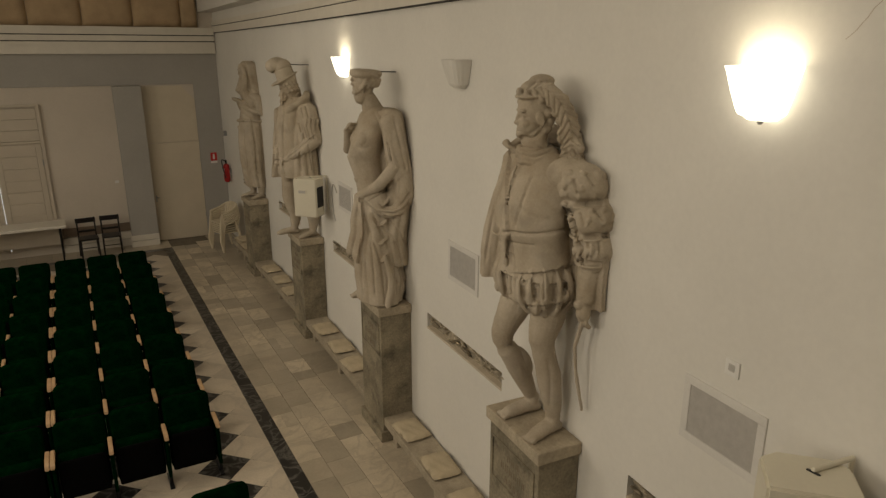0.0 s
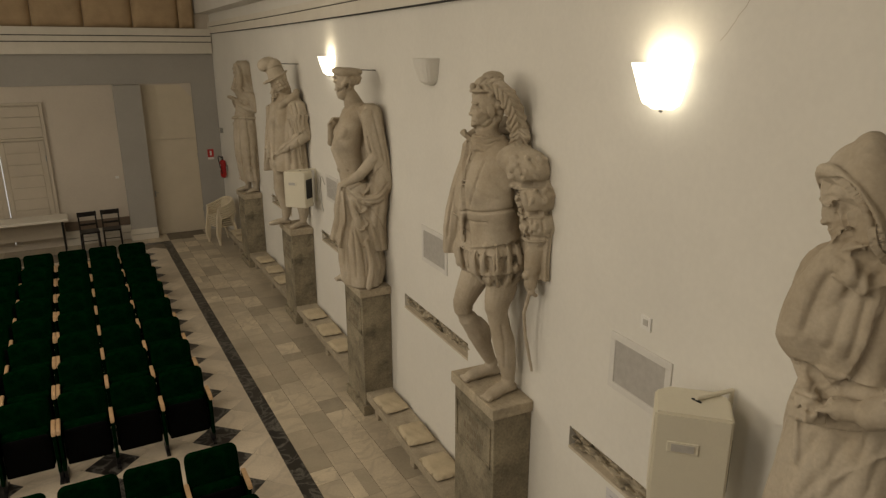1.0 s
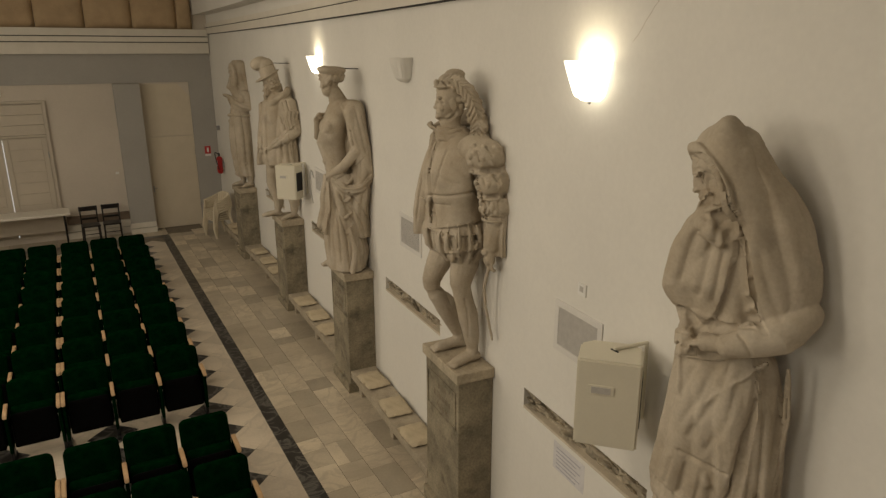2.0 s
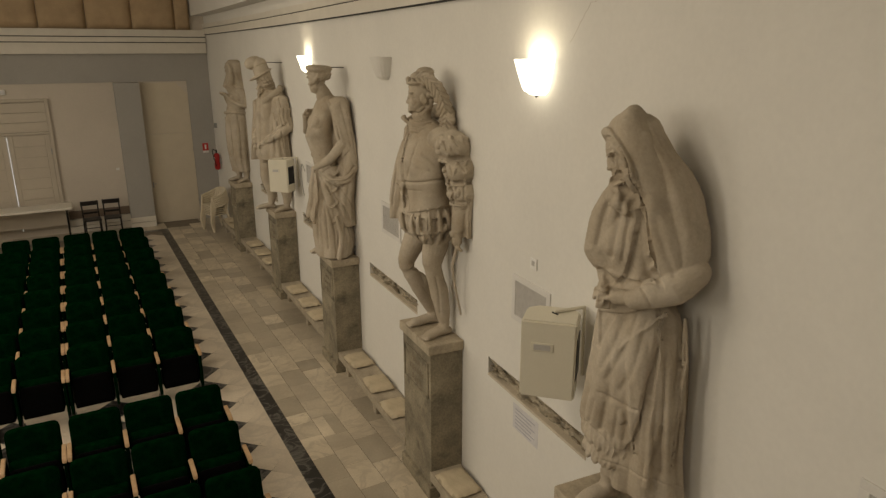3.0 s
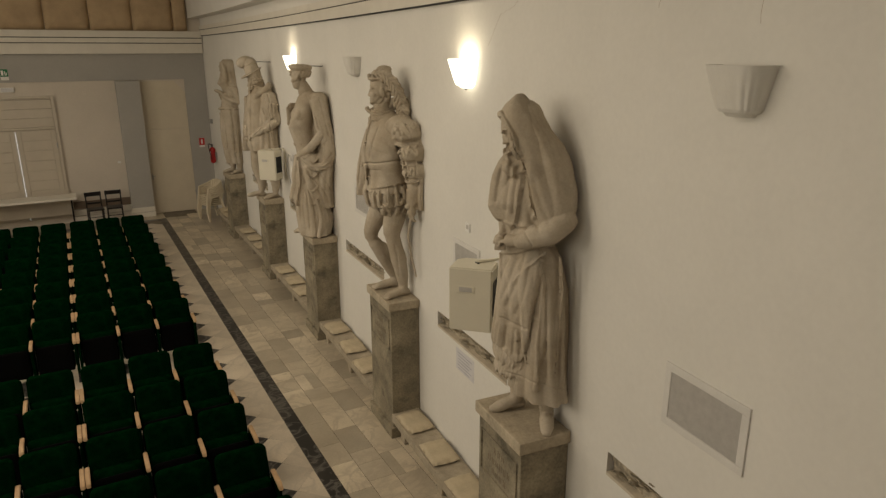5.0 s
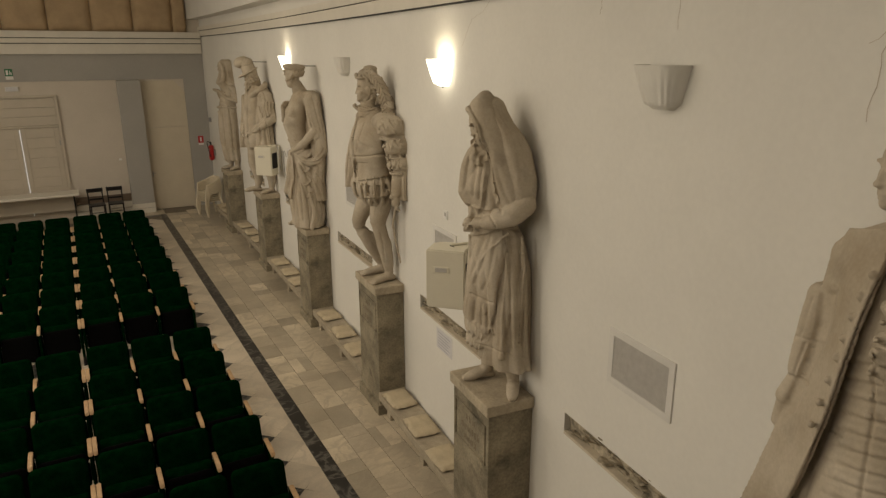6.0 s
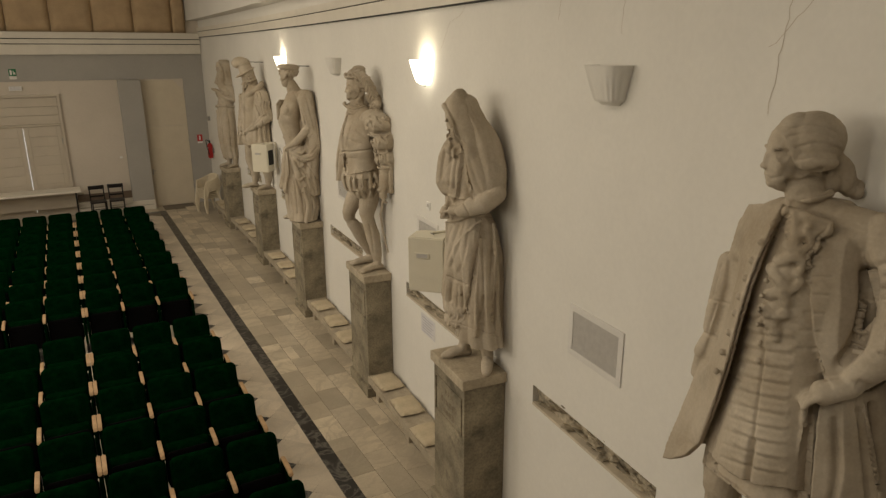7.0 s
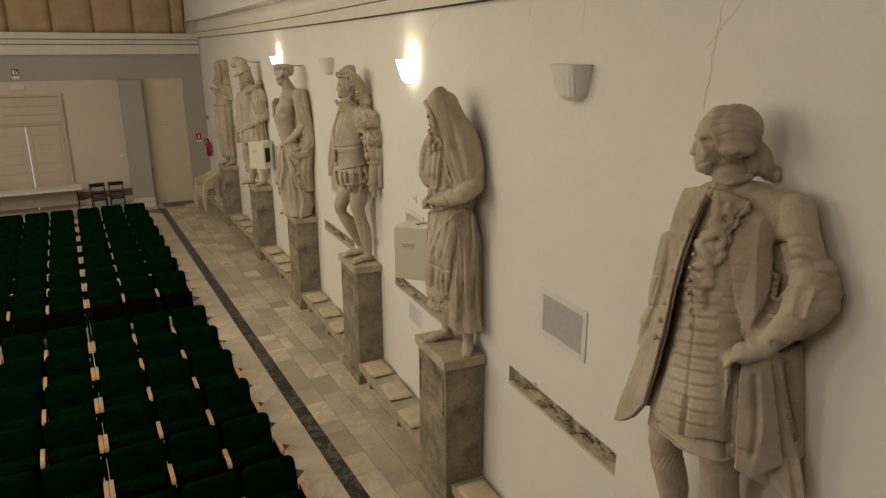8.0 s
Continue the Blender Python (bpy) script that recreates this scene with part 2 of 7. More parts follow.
def bowed(name, d0, d1, z0, z1, mat, y0=FRONT, y1=BACK, step=0.45, smooth=False):
    """A strip that follows the bowed wall: from d0 to d1 out of the wall, z0 to z1 high."""
    bm = bmesh.new()
    n = max(2, int((y1 - y0) / step))
    rows = []
    for i in range(n + 1):
        y = y0 + (y1 - y0) * i / n
        rows.append([bm.verts.new((wall_x(y) - d, y, z)) for d, z in ((d0, z0), (d1, z0), (d1, z1), (d0, z1))])
    for a, b in zip(rows, rows[1:]):
        for k in range(4):
            bm.faces.new((a[k], a[(k + 1) % 4], b[(k + 1) % 4], b[k]))
    bm.faces.new(rows[0])
    bm.faces.new(rows[-1][::-1])
    return mesh_object(name, bm, mat)


# horizontal slots in the wall, each (far end, near end, bottom, top)
SLOTS = [(16.55, 15.9, 1.58, 1.76), (13.6, 12.2, 1.57, 1.74), (10.4, 8.75, 1.57, 1.74), (7.06, 5.47, 1.58, 1.75), (3.80, 2.30, 1.60, 1.77), (0.87, -0.66, 1.60, 1.77)]


def statue_wall():
    """The wall in courses, broken where the slots go into it."""
    bm = bmesh.new()

    def strip(y0, y1, z0, z1, d0=-0.4, d1=0.0):
        n = max(1, int((y1 - y0) / 0.4))
        rows = []
        for i in range(n + 1):
            y = y0 + (y1 - y0) * i / n
            rows.append([bm.verts.new((wall_x(y) - d, y, z)) for d, z in ((d0, z0), (d1, z0), (d1, z1), (d0, z1))])
        for a, b in zip(rows, rows[1:]):
            for k in range(4):
                bm.faces.new((a[k], a[(k + 1) % 4], b[(k + 1) % 4], b[k]))
        bm.faces.new(rows[0])
        bm.faces.new(rows[-1][::-1])

    lo, hi = 1.56, 1.78
    strip(FRONT, BACK, 0, lo)
    strip(FRONT, BACK, hi, CEIL)
    edges = [FRONT]
    for far, near, b, t in sorted(SLOTS, key=lambda s: s[1]):
        edges += [near, far]
        strip(near, far, lo, b)
        strip(near, far, t, hi)
        strip(near, far, b, t, -0.4, -0.075)
    edges.append(BACK)
    for a, b in zip(edges[::2], edges[1::2]):
        strip(a, b, lo, hi)
    return mesh_object("wall_east", bm, M_WALL)


tagged(statue_wall(), "cream white plastered wall bowing gently along the hall", "wall", kind="structure")

band = bowed("trim", 0, 0.045, 4.905, 5.05, M_TRIM)
tagged(band, "cream plaster band along the top of the wall", "trim", kind="structure")
tagged(bowed("trim", 0, 0.045, 5.065, 5.165, M_TRIM), "cream plaster band above a dark groove", "trim", kind="structure")
tagged(bowed("trim", 0, 0.02, 5.05, 5.065, M_GROOVE), "dark shadow groove between plaster bands", "trim", kind="structure")
tagged(bowed("trim", 0.0, 0.052, 4.893, 4.905, M_GROOVE), "thin dark cable line under the plaster band", "trim", kind="structure")
tagged(bowed("trim", 0, 0.33, 5.36, CEIL, M_CEIL), "white boxed soffit running along the wall under the ceiling", "soffit", kind="structure")

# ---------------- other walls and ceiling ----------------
# end wall, with its dimmer light mixed into the plaster colour
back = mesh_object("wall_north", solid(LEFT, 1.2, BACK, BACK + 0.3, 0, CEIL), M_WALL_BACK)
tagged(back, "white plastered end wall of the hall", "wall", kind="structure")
# closing wall out of view; its dark colour holds down the bounced light
tagged(mesh_object("wall_south", solid(LEFT, 1.2, FRONT - 0.3, FRONT, 0, CEIL), M_DARK_WALL), "unseen wall at the stage end, dark brown to cut bounced light", "wall", kind="structure")
bm = bmesh.new()
ys = [FRONT] + [v for wy, ww in WINDOWS for v in (wy - ww / 2, wy + ww / 2)] + [BACK]
box(bm, LEFT - 0.3, LEFT, FRONT, BACK, 0, 3.4)
box(bm, LEFT - 0.3, LEFT, FRONT, BACK, 6.0, CEIL)
for a, b in zip(ys[::2], ys[1::2]):
    box(bm, LEFT - 0.3, LEFT, a, b, 3.4, 6.0)
tagged(mesh_object("wall_west", bm, M_WALL), "plain white wall with tall windows across the hall", "wall", kind="structure")
bm = bmesh.new()
box(bm, LEFT - 0.3, SKY_X0, FRONT - 0.3, BACK + 0.3, CEIL, CEIL + 0.3)
box(bm, SKY_X1, 1.2, FRONT - 0.3, BACK + 0.3, CEIL, CEIL + 0.3)
ys = [FRONT - 0.3] + [v for sy in SKYLIGHTS for v in (sy - SKY_HALF, sy + SKY_HALF)] + [BACK + 0.3]
for a, b in zip(ys[::2], ys[1::2]):
    box(bm, SKY_X0, SKY_X1, a, b, CEIL, CEIL + 0.3)
tagged(mesh_object("ceiling", bm, M_CEIL), "plain pale ceiling with square skylight openings", "ceiling", kind="structure")

# cornice of the end wall
EAST_END = wall_x(BACK)
bm = bmesh.new()
box(bm, LEFT, EAST_END - 0.02, BACK - 0.17, BACK, 4.43, 4.69, 0.006)
tagged(mesh_object("trim", bm, M_TRIM), "broad cream band of the end wall cornice", "trim", kind="structure")
for i, (a, b) in enumerate(((4.71, 4.825), (4.845, 5.01))):
    tagged(mesh_object("trim", solid(LEFT, EAST_END - 0.02, BACK - 0.19 - 0.02 * i, BACK, a, b, bevel=0.006), M_TRIM), "cream band of the end wall cornice", "trim", kind="structure")
for a, b in ((4.69, 4.71), (4.825, 4.845)):
    tagged(mesh_object("trim", solid(LEFT, EAST_END - 0.02, BACK - 0.14, BACK, a, b), M_GROOVE), "dark shadow groove in the cornice", "trim", kind="structure")
# grey painted zones
tagged(mesh_object("trim", solid(LEFT, EAST_END - 0.004, BACK - 0.03, BACK - 0.001, 3.74, 4.43), M_WALL_GREY), "blue-grey painted frieze under the cornice", "trim", kind="structure")
tagged(mesh_object("trim", solid(0.09, EAST_END - 0.004, BACK - 0.03, BACK - 0.001, 0.0, 3.74), M_WALL_GREY), "blue-grey painted wall strip beside the door", "trim", kind="structure")
tagged(mesh_object("pillar", solid(-1.68, -1.09, BACK - 0.28, BACK - 0.001, 0, 3.73, bevel=0.008), M_WALL_GREY), "blue-grey painted square pillar", "pillar", kind="structure")

# ---------------- end wall: panels, door, shutter ----------------


def padded_panel(x0, x1, z0, z1):
    """An upholstered acoustic panel, swelling to its middle."""
    bm = bmesh.new()
    n, k = 10, 8
    grid = []
    for i in range(n + 1):
        row = []
        for j in range(k + 1):
            u, w = i / n, j / k
            d = 0.05 + 0.10 * (max(0.0, 1 - (2 * u - 1) ** 4) * max(0.0, 1 - (2 * w - 1) ** 6)) ** 0.5
            row.append(bm.verts.new((x0 + (x1 - x0) * u, -d, z0 + (z1 - z0) * w)))
        grid.append(row)
    for i in range(n):
        for j in range(k):
            bm.faces.new((grid[i][j], grid[i + 1][j], grid[i + 1][j + 1], grid[i][j + 1]))
    rim = [grid[i][0] for i in range(n + 1)] + [grid[n][j] for j in range(1, k + 1)] + [grid[i][k] for i in range(n - 1, -1, -1)] + [grid[0][j] for j in range(k - 1, 0, -1)]
    rear = [bm.verts.new((v.co.x, 0, v.co.z)) for v in rim]
    for i in range(len(rim)):
        j = (i + 1) % len(rim)
        bm.faces.new((rim[i], rim[j], rear[j], rear[i]))
    bm.faces.new(rear)
    return bm


px = EAST_END - 0.36
for i in range(6):
    w = 0.36 if i == 0 else 1.02
    ob = mesh_object("acoustic_panel", padded_panel(px - w + 0.01, px, 5.02, 6.3), M_PANEL, True)
    ob.location = (0, BACK - 0.001, 0)
    tagged(ob, "tan padded fabric panel above the cornice", "wall panel", "panels above the cornice")
    px -= w


def side_door():
    d = thing("door_1", pose(0, BACK, 0), "tall beige painted door with a chamfered top panel", "door", kind="structure")
    part("door_leaf", solid(-1.085, 0.085, -0.025, -0.001, 0.012, 2.385, bevel=0.004), M_DOOR, d)
    bm = prism(bmesh.new(), [(-1.085, 2.40), (0.085, 2.40), (0.085, 3.38), (-0.19, 3.70), (-1.085, 3.70)], "y", -0.025, -0.001)
    part("transom_panel", bm, M_DOOR, d)
    bm = solid(-1.04, -1.005, -0.032, -0.025, 0.98, 1.14, bevel=0.004)
    tube(bm, [(-1.022, -0.03, 1.09), (-1.022, -0.07, 1.09), (-0.95, -0.075, 1.09)], 0.009, 8)
    part("door_handle", bm, M_STEEL, d, "small metal lever handle")
    bm = bmesh.new()
    for z in (0.5, 1.9):
        tube(bm, [(0.085, -0.03, z), (0.085, -0.03, z + 0.1)], 0.008, 8)
    part("hinge", bm, M_STEEL, d)
    return d


side_door()


def shutter():
    """Double shuttered doors under a boarded transom."""
    s = thing("shutter_door", pose(-4.147, BACK, 0), "cream painted double shutter with plank panels, closed", "shutter", kind="structure")
    W, z0, z1, zt = 0.985, 0.15, 3.39, 2.55
    for n, lim in (("frame_post", (-W, -W + 0.07, z0, z1)), ("frame_post", (W - 0.07, W, z0, z1)), ("frame_head", (-W + 0.07, W - 0.07, z1 - 0.06, z1)), ("frame_rail", (-W + 0.07, W - 0.07, zt, zt + 0.05))):
        part(n, solid(lim[0], lim[1], -0.075, -0.001, lim[2], lim[3], bevel=0.006), M_SHUTTER, s)
    for k, z in enumerate((2.605, 2.84, 3.075)):
        part("transom_board", solid(-W + 0.075, W - 0.075, -0.04 - 0.006 * (k % 2), -0.002, z, z + 0.23, bevel=0.008), M_SHUTTER, s)
    for sx in (-1, 1):
        leaf = part("shutter_leaf", solid(min(sx * 0.012, sx * 0.91), max(sx * 0.012, sx * 0.91), -0.03, -0.002, z0, zt - 0.01), M_SHUTTER, s)
        for a, b in ((0.014, 0.12), (0.80, 0.905)):
            part("stile", solid(min(sx * a, sx * b), max(sx * a, sx * b), -0.05, -0.03, z0, zt - 0.012, bevel=0.004), M_SHUTTER, leaf)
        for k in range(9):
            z = z0 + 0.03 + k * 0.262
            part("plank", solid(min(sx * 0.125, sx * 0.795), max(sx * 0.125, sx * 0.795), -0.044, -0.03, z, z + 0.247, bevel=0.007), M_SHUTTER, leaf)
        for z in (0.45, 2.05):
            part("hinge", solid(sx * 0.90 - 0.012, sx * 0.90 + 0.012, -0.062, -0.05, z, z + 0.14, bevel=0.003), M_STEEL, leaf)
    part("gap", solid(-0.004, 0.004, -0.024, -0.004, 0.17, 2.50), M_SLIT, s, "bright slit of daylight between the leaves")
    return s


shutter()
# plinth and dado of the end wall
for k, (a, b) in enumerate(((0.0, 0.165), (0.18, 0.345))):
    tagged(mesh_object("baseboard", solid(-3.10, -1.66, BACK - 0.10 + 0.02 * k, BACK - 0.001, a, b, bevel=0.006), M_TRIM), "white stepped plinth of the end wall", "baseboard", kind="structure")
    tagged(mesh_object("baseboard", solid(-1.71, -1.088, BACK - 0.33 + 0.02 * k, BACK - 0.282, a * 0.8, b * 0.8, bevel=0.006), M_TRIM), "white plinth round the pillar", "baseboard", kind="structure")
tagged(mesh_object("baseboard", solid(-3.10, -1.66, BACK - 0.06, BACK - 0.001, 0.36, 0.56, bevel=0.003), M_BROWN), "brown dado strip above the plinth", "baseboard", kind="structure")


def long_table():
    t = thing("table", pose(-4.25, 17.72, 0), "long white topped table in front of the shutter", "table")
    part("tabletop", solid(-1.25, 1.25, -0.33, 0.33, 0.79, 0.85, bevel=0.006), M_TRIM, t)
    for x in (-1.12, 1.12):
        for y in (-0.25, 0.25):
            part("leg", tube(bmesh.new(), [(x, y, 0.01), (x, y, 0.79)], 0.018, 8), M_BLACK, t)
        part("crossbar", tube(bmesh.new(), [(x, -0.25, 0.22), (x, 0.25, 0.22)], 0.012, 8), M_BLACK, t)
    part("back_panel", solid(-1.1, 1.1, 0.27, 0.285, 0.30, 0.785), M_SHUTTER, t)
    return t


long_table()


def wooden_chair():
    c = thing("wooden_chair", pose(0, 0, 0), "black lacquered wooden chair against the end wall", "chair", "chairs by the end wall")
    part("seat", solid(-0.2, 0.2, -0.2, 0.2, 0.43, 0.47, bevel=0.015), M_CHAIRWOOD, c)
    for x in (-0.18, 0.18):
        part("leg", tube(bmesh.new(), [(x, -0.17, 0.0), (x * 0.95, -0.17, 0.43)], 0.017, 8), M_CHAIRWOOD, c)
        part("leg", tube(bmesh.new(), [(x * 1.05, 0.22, 0.0), (x, 0.17, 0.45), (x, 0.24, 0.86)], 0.018, 8), M_CHAIRWOOD, c)
        part("stretcher", tube(bmesh.new(), [(x, -0.17, 0.18), (x, 0.2, 0.2)], 0.010, 6), M_CHAIRWOOD, c)
    part("top_rail", solid(-0.205, 0.205, 0.215, 0.245, 0.76, 0.87, bevel=0.01), M_CHAIRWOOD, c)
    part("back_rail", solid(-0.18, 0.18, 0.19, 0.21, 0.55, 0.60, bevel=0.006), M_CHAIRWOOD, c)
    part("stretcher", tube(bmesh.new(), [(-0.18, -0.17, 0.26), (0.18, -0.17, 0.26)], 0.010, 6), M_CHAIRWOOD, c)
    return c


wc = wooden_chair()
wc.matrix_world = pose(-2.60, 17.62, 0, 0, 0, 4) @ Matrix.Scale(1.0, 4)
copy_thing(wc, pose(-2.13, 17.66, 0, 0, 0, -2))


def plastic_chair():
    """A moulded armchair; a stack of them stands in the corner."""
    c = thing("plastic_chair", pose(0, 0, 0), "cream moulded plastic armchair in a stack", "chair", "stacked plastic chairs")
    part("seat", solid(-0.22, 0.22, -0.22, 0.2, 0.41, 0.44, bevel=0.012), M_PLASTIC, c)
    bm = bmesh.new()
    for i in range(7):
        a = -0.9 + 1.8 * i / 6
        tube(bm, [(0.23 * math.sin(a), 0.10 + 0.10 * math.cos(a), 0.44), (0.27 * math.sin(a), 0.16 + 0.12 * math.cos(a), 0.78)], 0.03, 6)
    part("backrest", bm, M_PLASTIC, c)
    part("top_rail", tube(bmesh.new(), [(-0.27, -0.16, 0.64), (-0.28, 0.08, 0.70), (-0.2, 0.25, 0.79), (0, 0.30, 0.81), (0.2, 0.25, 0.79), (0.28, 0.08, 0.70), (0.27, -0.16, 0.64)], 0.024, 8), M_PLASTIC, c)
    for x in (-0.24, 0.24):
        part("leg", tube(bmesh.new(), [(x * 1.12, -0.25, 0.0), (x, -0.2, 0.42), (x * 1.1, -0.16, 0.63)], (0.03, 0.026, 0.022), 8), M_PLASTIC, c)
        part("leg", tube(bmesh.new(), [(x * 1.1, 0.27, 0.0), (x * 0.95, 0.18, 0.42)], (0.03, 0.026), 8), M_PLASTIC, c)
    return c


pc = plastic_chair()
pc.matrix_world = pose(0.27, 16.85, 0, 0, 0, -72)
for k in range(1, 6):
    copy_thing(pc, pose(0.27 - 0.010 * k, 16.85 - 0.004 * k, 0.052 * k, 0, 0, -72))

# signs and small fittings
sg = thing("exit_sign", pose(-4.155, BACK - 0.031, 3.935), "green and white emergency exit sign", "sign")
part("plate", solid(-0.085, 0.085, -0.008, 0.0, -0.05, 0.13, bevel=0.002), M_SIGN_GREEN, sg)
part("caption", solid(-0.085, 0.085, -0.008, 0.0, -0.135, -0.054, bevel=0.002), M_WHITE, sg)
bm = solid(-0.062, -0.012, -0.010, -0.008, -0.02, 0.10)
box(bm, 0.012, 0.03, -0.010, -0.008, -0.02, 0.09)
box(bm, 0.04, 0.062, -0.010, -0.008, -0.02, 0.05)
part("pictogram", bm, M_WHITE, sg)
el = thing("emergency_light", pose(-4.15, BACK - 0.001, 3.56), "slim white emergency light above the shutter", "light fitting")
part("housing", solid(-0.15, 0.15, -0.06, 0, -0.06, 0.06, bevel=0.012), M_WHITE, el)
part("lens", solid(-0.13, 0.13, -0.068, -0.06, -0.045, 0.045, bevel=0.004), M_PAPER, el)
fs = thing("fire_sign", pose(0.40, BACK - 0.031, 1.98), "small red and white fire extinguisher sign", "sign")
part("plate", solid(-0.075, 0.075, -0.006, 0, -0.10, 0.10, bevel=0.002), M_SIGN_RED, fs)
part("pictogram", solid(-0.022, 0.022, -0.008, -0.006, -0.06, 0.06, bevel=0.001), M_WHITE, fs)
part("caption", solid(-0.075, 0.075, -0.006, 0, -0.16, -0.105), M_WHITE, fs)
fe = thing("fire_extinguisher", wall_frame(17.75, 1.42), "red fire extinguisher hung on the wall", "extinguisher")
part("cylinder", tube(bmesh.new(), [(0.11, 0, 0.06), (0.11, 0, 0.38)], 0.075, 16), M_RED, fe, smooth=True)
part("label", solid(0.13, 0.188, -0.04, 0.04, 0.2, 0.34, bevel=0.01), M_WHITE, fe)
part("valve", tube(bmesh.new(), [(0.11, 0, 0.43), (0.11, 0, 0.52)], 0.022, 8), M_BLACK, fe)
part("hose", tube(bmesh.new(), [(0.12, 0, 0.5), (0.22, 0.05, 0.55), (0.20, 0.09, 0.3), (0.16, 0.09, 0.12)], 0.012, 8), M_BLACK, fe)
part("bracket", solid(0.0, 0.05, -0.05, 0.05, 0.15, 0.3, bevel=0.004), M_STEEL, fe)
for x, z in ((-1.83, 1.55),):
    sw = thing("light_switch", pose(x, BACK - 0.001, z), "small white wall switch", "switch")
    part("plate", solid(-0.04, 0.04, -0.012, 0, -0.03, 0.03, bevel=0.004), M_WHITE, sw)
    part("rocker", solid(-0.015, 0.015, -0.018, -0.012, -0.02, 0.02, bevel=0.002), M_WHITE, sw)
cs = thing("call_sensor", wall_frame(17.9, 2.58), "small grey sensor box in the corner", "sensor")
part("housing", solid(0, 0.07, -0.04, 0.04, -0.06, 0.06, bevel=0.01), M_STEEL, cs)

# ---------------- pedestals, benches ----------------
# centre along the wall, width, depth, top height
PEDESTALS = [(14.75, 0.70, 0.40, 1.60), (11.20, 0.70, 0.40, 1.66), (7.84, 0.72, 0.41, 1.70), (4.68, 0.77, 0.385, 1.73), (1.67, 0.735, 0.455, 1.685), (-1.58, 0.70, 0.42, 1.70)]


def pedestal(y, w, depth, top, k):
    p = thing("pedestal", wall_frame(y), "tall mottled stone pedestal with a moulded cap", "pedestal", "statue pedestals")
    h = w / 2
    part("cap", solid(0.004, depth, -h, h, top - 0.10, top, bevel=0.012), M_STONE_CAP, p, "paler stone cap slab")
    part("shaft", solid(0.004, depth - 0.03, -h + 0.028, h - 0.028, 0.14, top - 0.10, bevel=0.008), M_STONE, p)
    part("base", solid(0.004, depth + 0.005, -h + 0.005, h - 0.005, 0.0, 0.14, bevel=0.01), M_STONE, p)
    f = depth - 0.03
    for lim in ((-h + 0.09, h - 0.09, top - 0.23, top - 0.215), (-h + 0.09, h - 0.09, top - 0.60, top - 0.585), (-h + 0.075, -h + 0.09, top - 0.60, top - 0.215), (h - 0.09, h - 0.075, top - 0.60, top - 0.215)):
        part("panel_edge", solid(f - 0.004, f + 0.012, *lim, bevel=0.003), M_STONE, p)
    rnd = random.Random(k)
    for r, n in enumerate((3, 6, 4)):
        for i in range(n * 2):
            c = (i - (n * 2 - 1) / 2) * -0.031 + 0.006 * (i % 2)
            z = top - 0.31 - r * 0.105
            part("letter_bar", solid(f - 0.003, f + 0.0015, c - 0.005, c + 0.004, z - 0.028 - 0.008 * rnd.random(), z + 0.012 + 0.018 * rnd.random()), M_INSCR, p)
    return p


for k, q in enumerate(PEDESTALS):
    pedestal(*q, k)


def bench(y0, y1, k):
    """A low stone bench between two pedestals, on block legs."""
    y = (y0 + y1) / 2
    m = wall_frame(y)
    b = thing("bench", m, "low grey stone bench along the wall", "bench", "benches between the pedestals")
    L = (y1 - y0) / 2 - 0.01
    part("seat_slab", solid(0.02, 0.37, -L, L, 0.215, 0.318, bevel=0.008), M_BENCH, b)
    for c in (-L + 0.16, 0.05, L - 0.16):
        part("leg", solid(0.03, 0.30, c - 0.06, c + 0.06, 0.0, 0.215, bevel=0.008), M_BENCH, b)
    return b


def cushion(y, d, turn, z=0.318):
    rnd = random.Random(int(y * 100))
    bm = bmesh.new()
    n = 12
    top, bot = [], []
    for i in range(n + 1):
        a, b2 = [], []
        for j in range(n + 1):
            u, w = 2 * i / n - 1, 2 * j / n - 1
            e = max(0.0, (1 - u**6) * (1 - w**6)) ** 0.5
            sx = 0.16 * (u * (1 - 0.05 * w * w))
            sy = 0.225 * (w * (1 - 0.05 * u * u))
            a.append(bm.verts.new((sx, sy, 0.024 + 0.034 * e + 0.004 * math.sin(9 * u + 5 * w + y))))
            b2.append(bm.verts.new((sx, sy, 0.022 - 0.022 * e)))
        top.append(a)
        bot.append(b2)
    for i in range(n):
        for j in range(n):
            bm.faces.new((top[i][j], top[i + 1][j], top[i + 1][j + 1], top[i][j + 1]))
            bm.faces.new((bot[i][j], bot[i][j + 1], bot[i + 1][j + 1], bot[i + 1][j]))
    rim = lambda g: [g[i][0] for i in range(n + 1)] + [g[n][j] for j in range(1, n + 1)] + [g[i][n] for i in range(n - 1, -1, -1)] + [g[0][j] for j in range(n - 1, 0, -1)]
    ra, rb = rim(top), rim(bot)
    for i in range(len(ra)):
        j = (i + 1) % len(ra)
        bm.faces.new((ra[i], ra[j], rb[j], rb[i]))
    ob = mesh_object("seat_cushion", bm, M_CUSHION, True)
    ob.matrix_world = wall_frame(y, z) @ pose(d, 0, 0, 0, 0, turn)
    tagged(ob, "flat beige cloth cushion lying on the stone bench", "cushion", "cushions on the benches")
    return ob


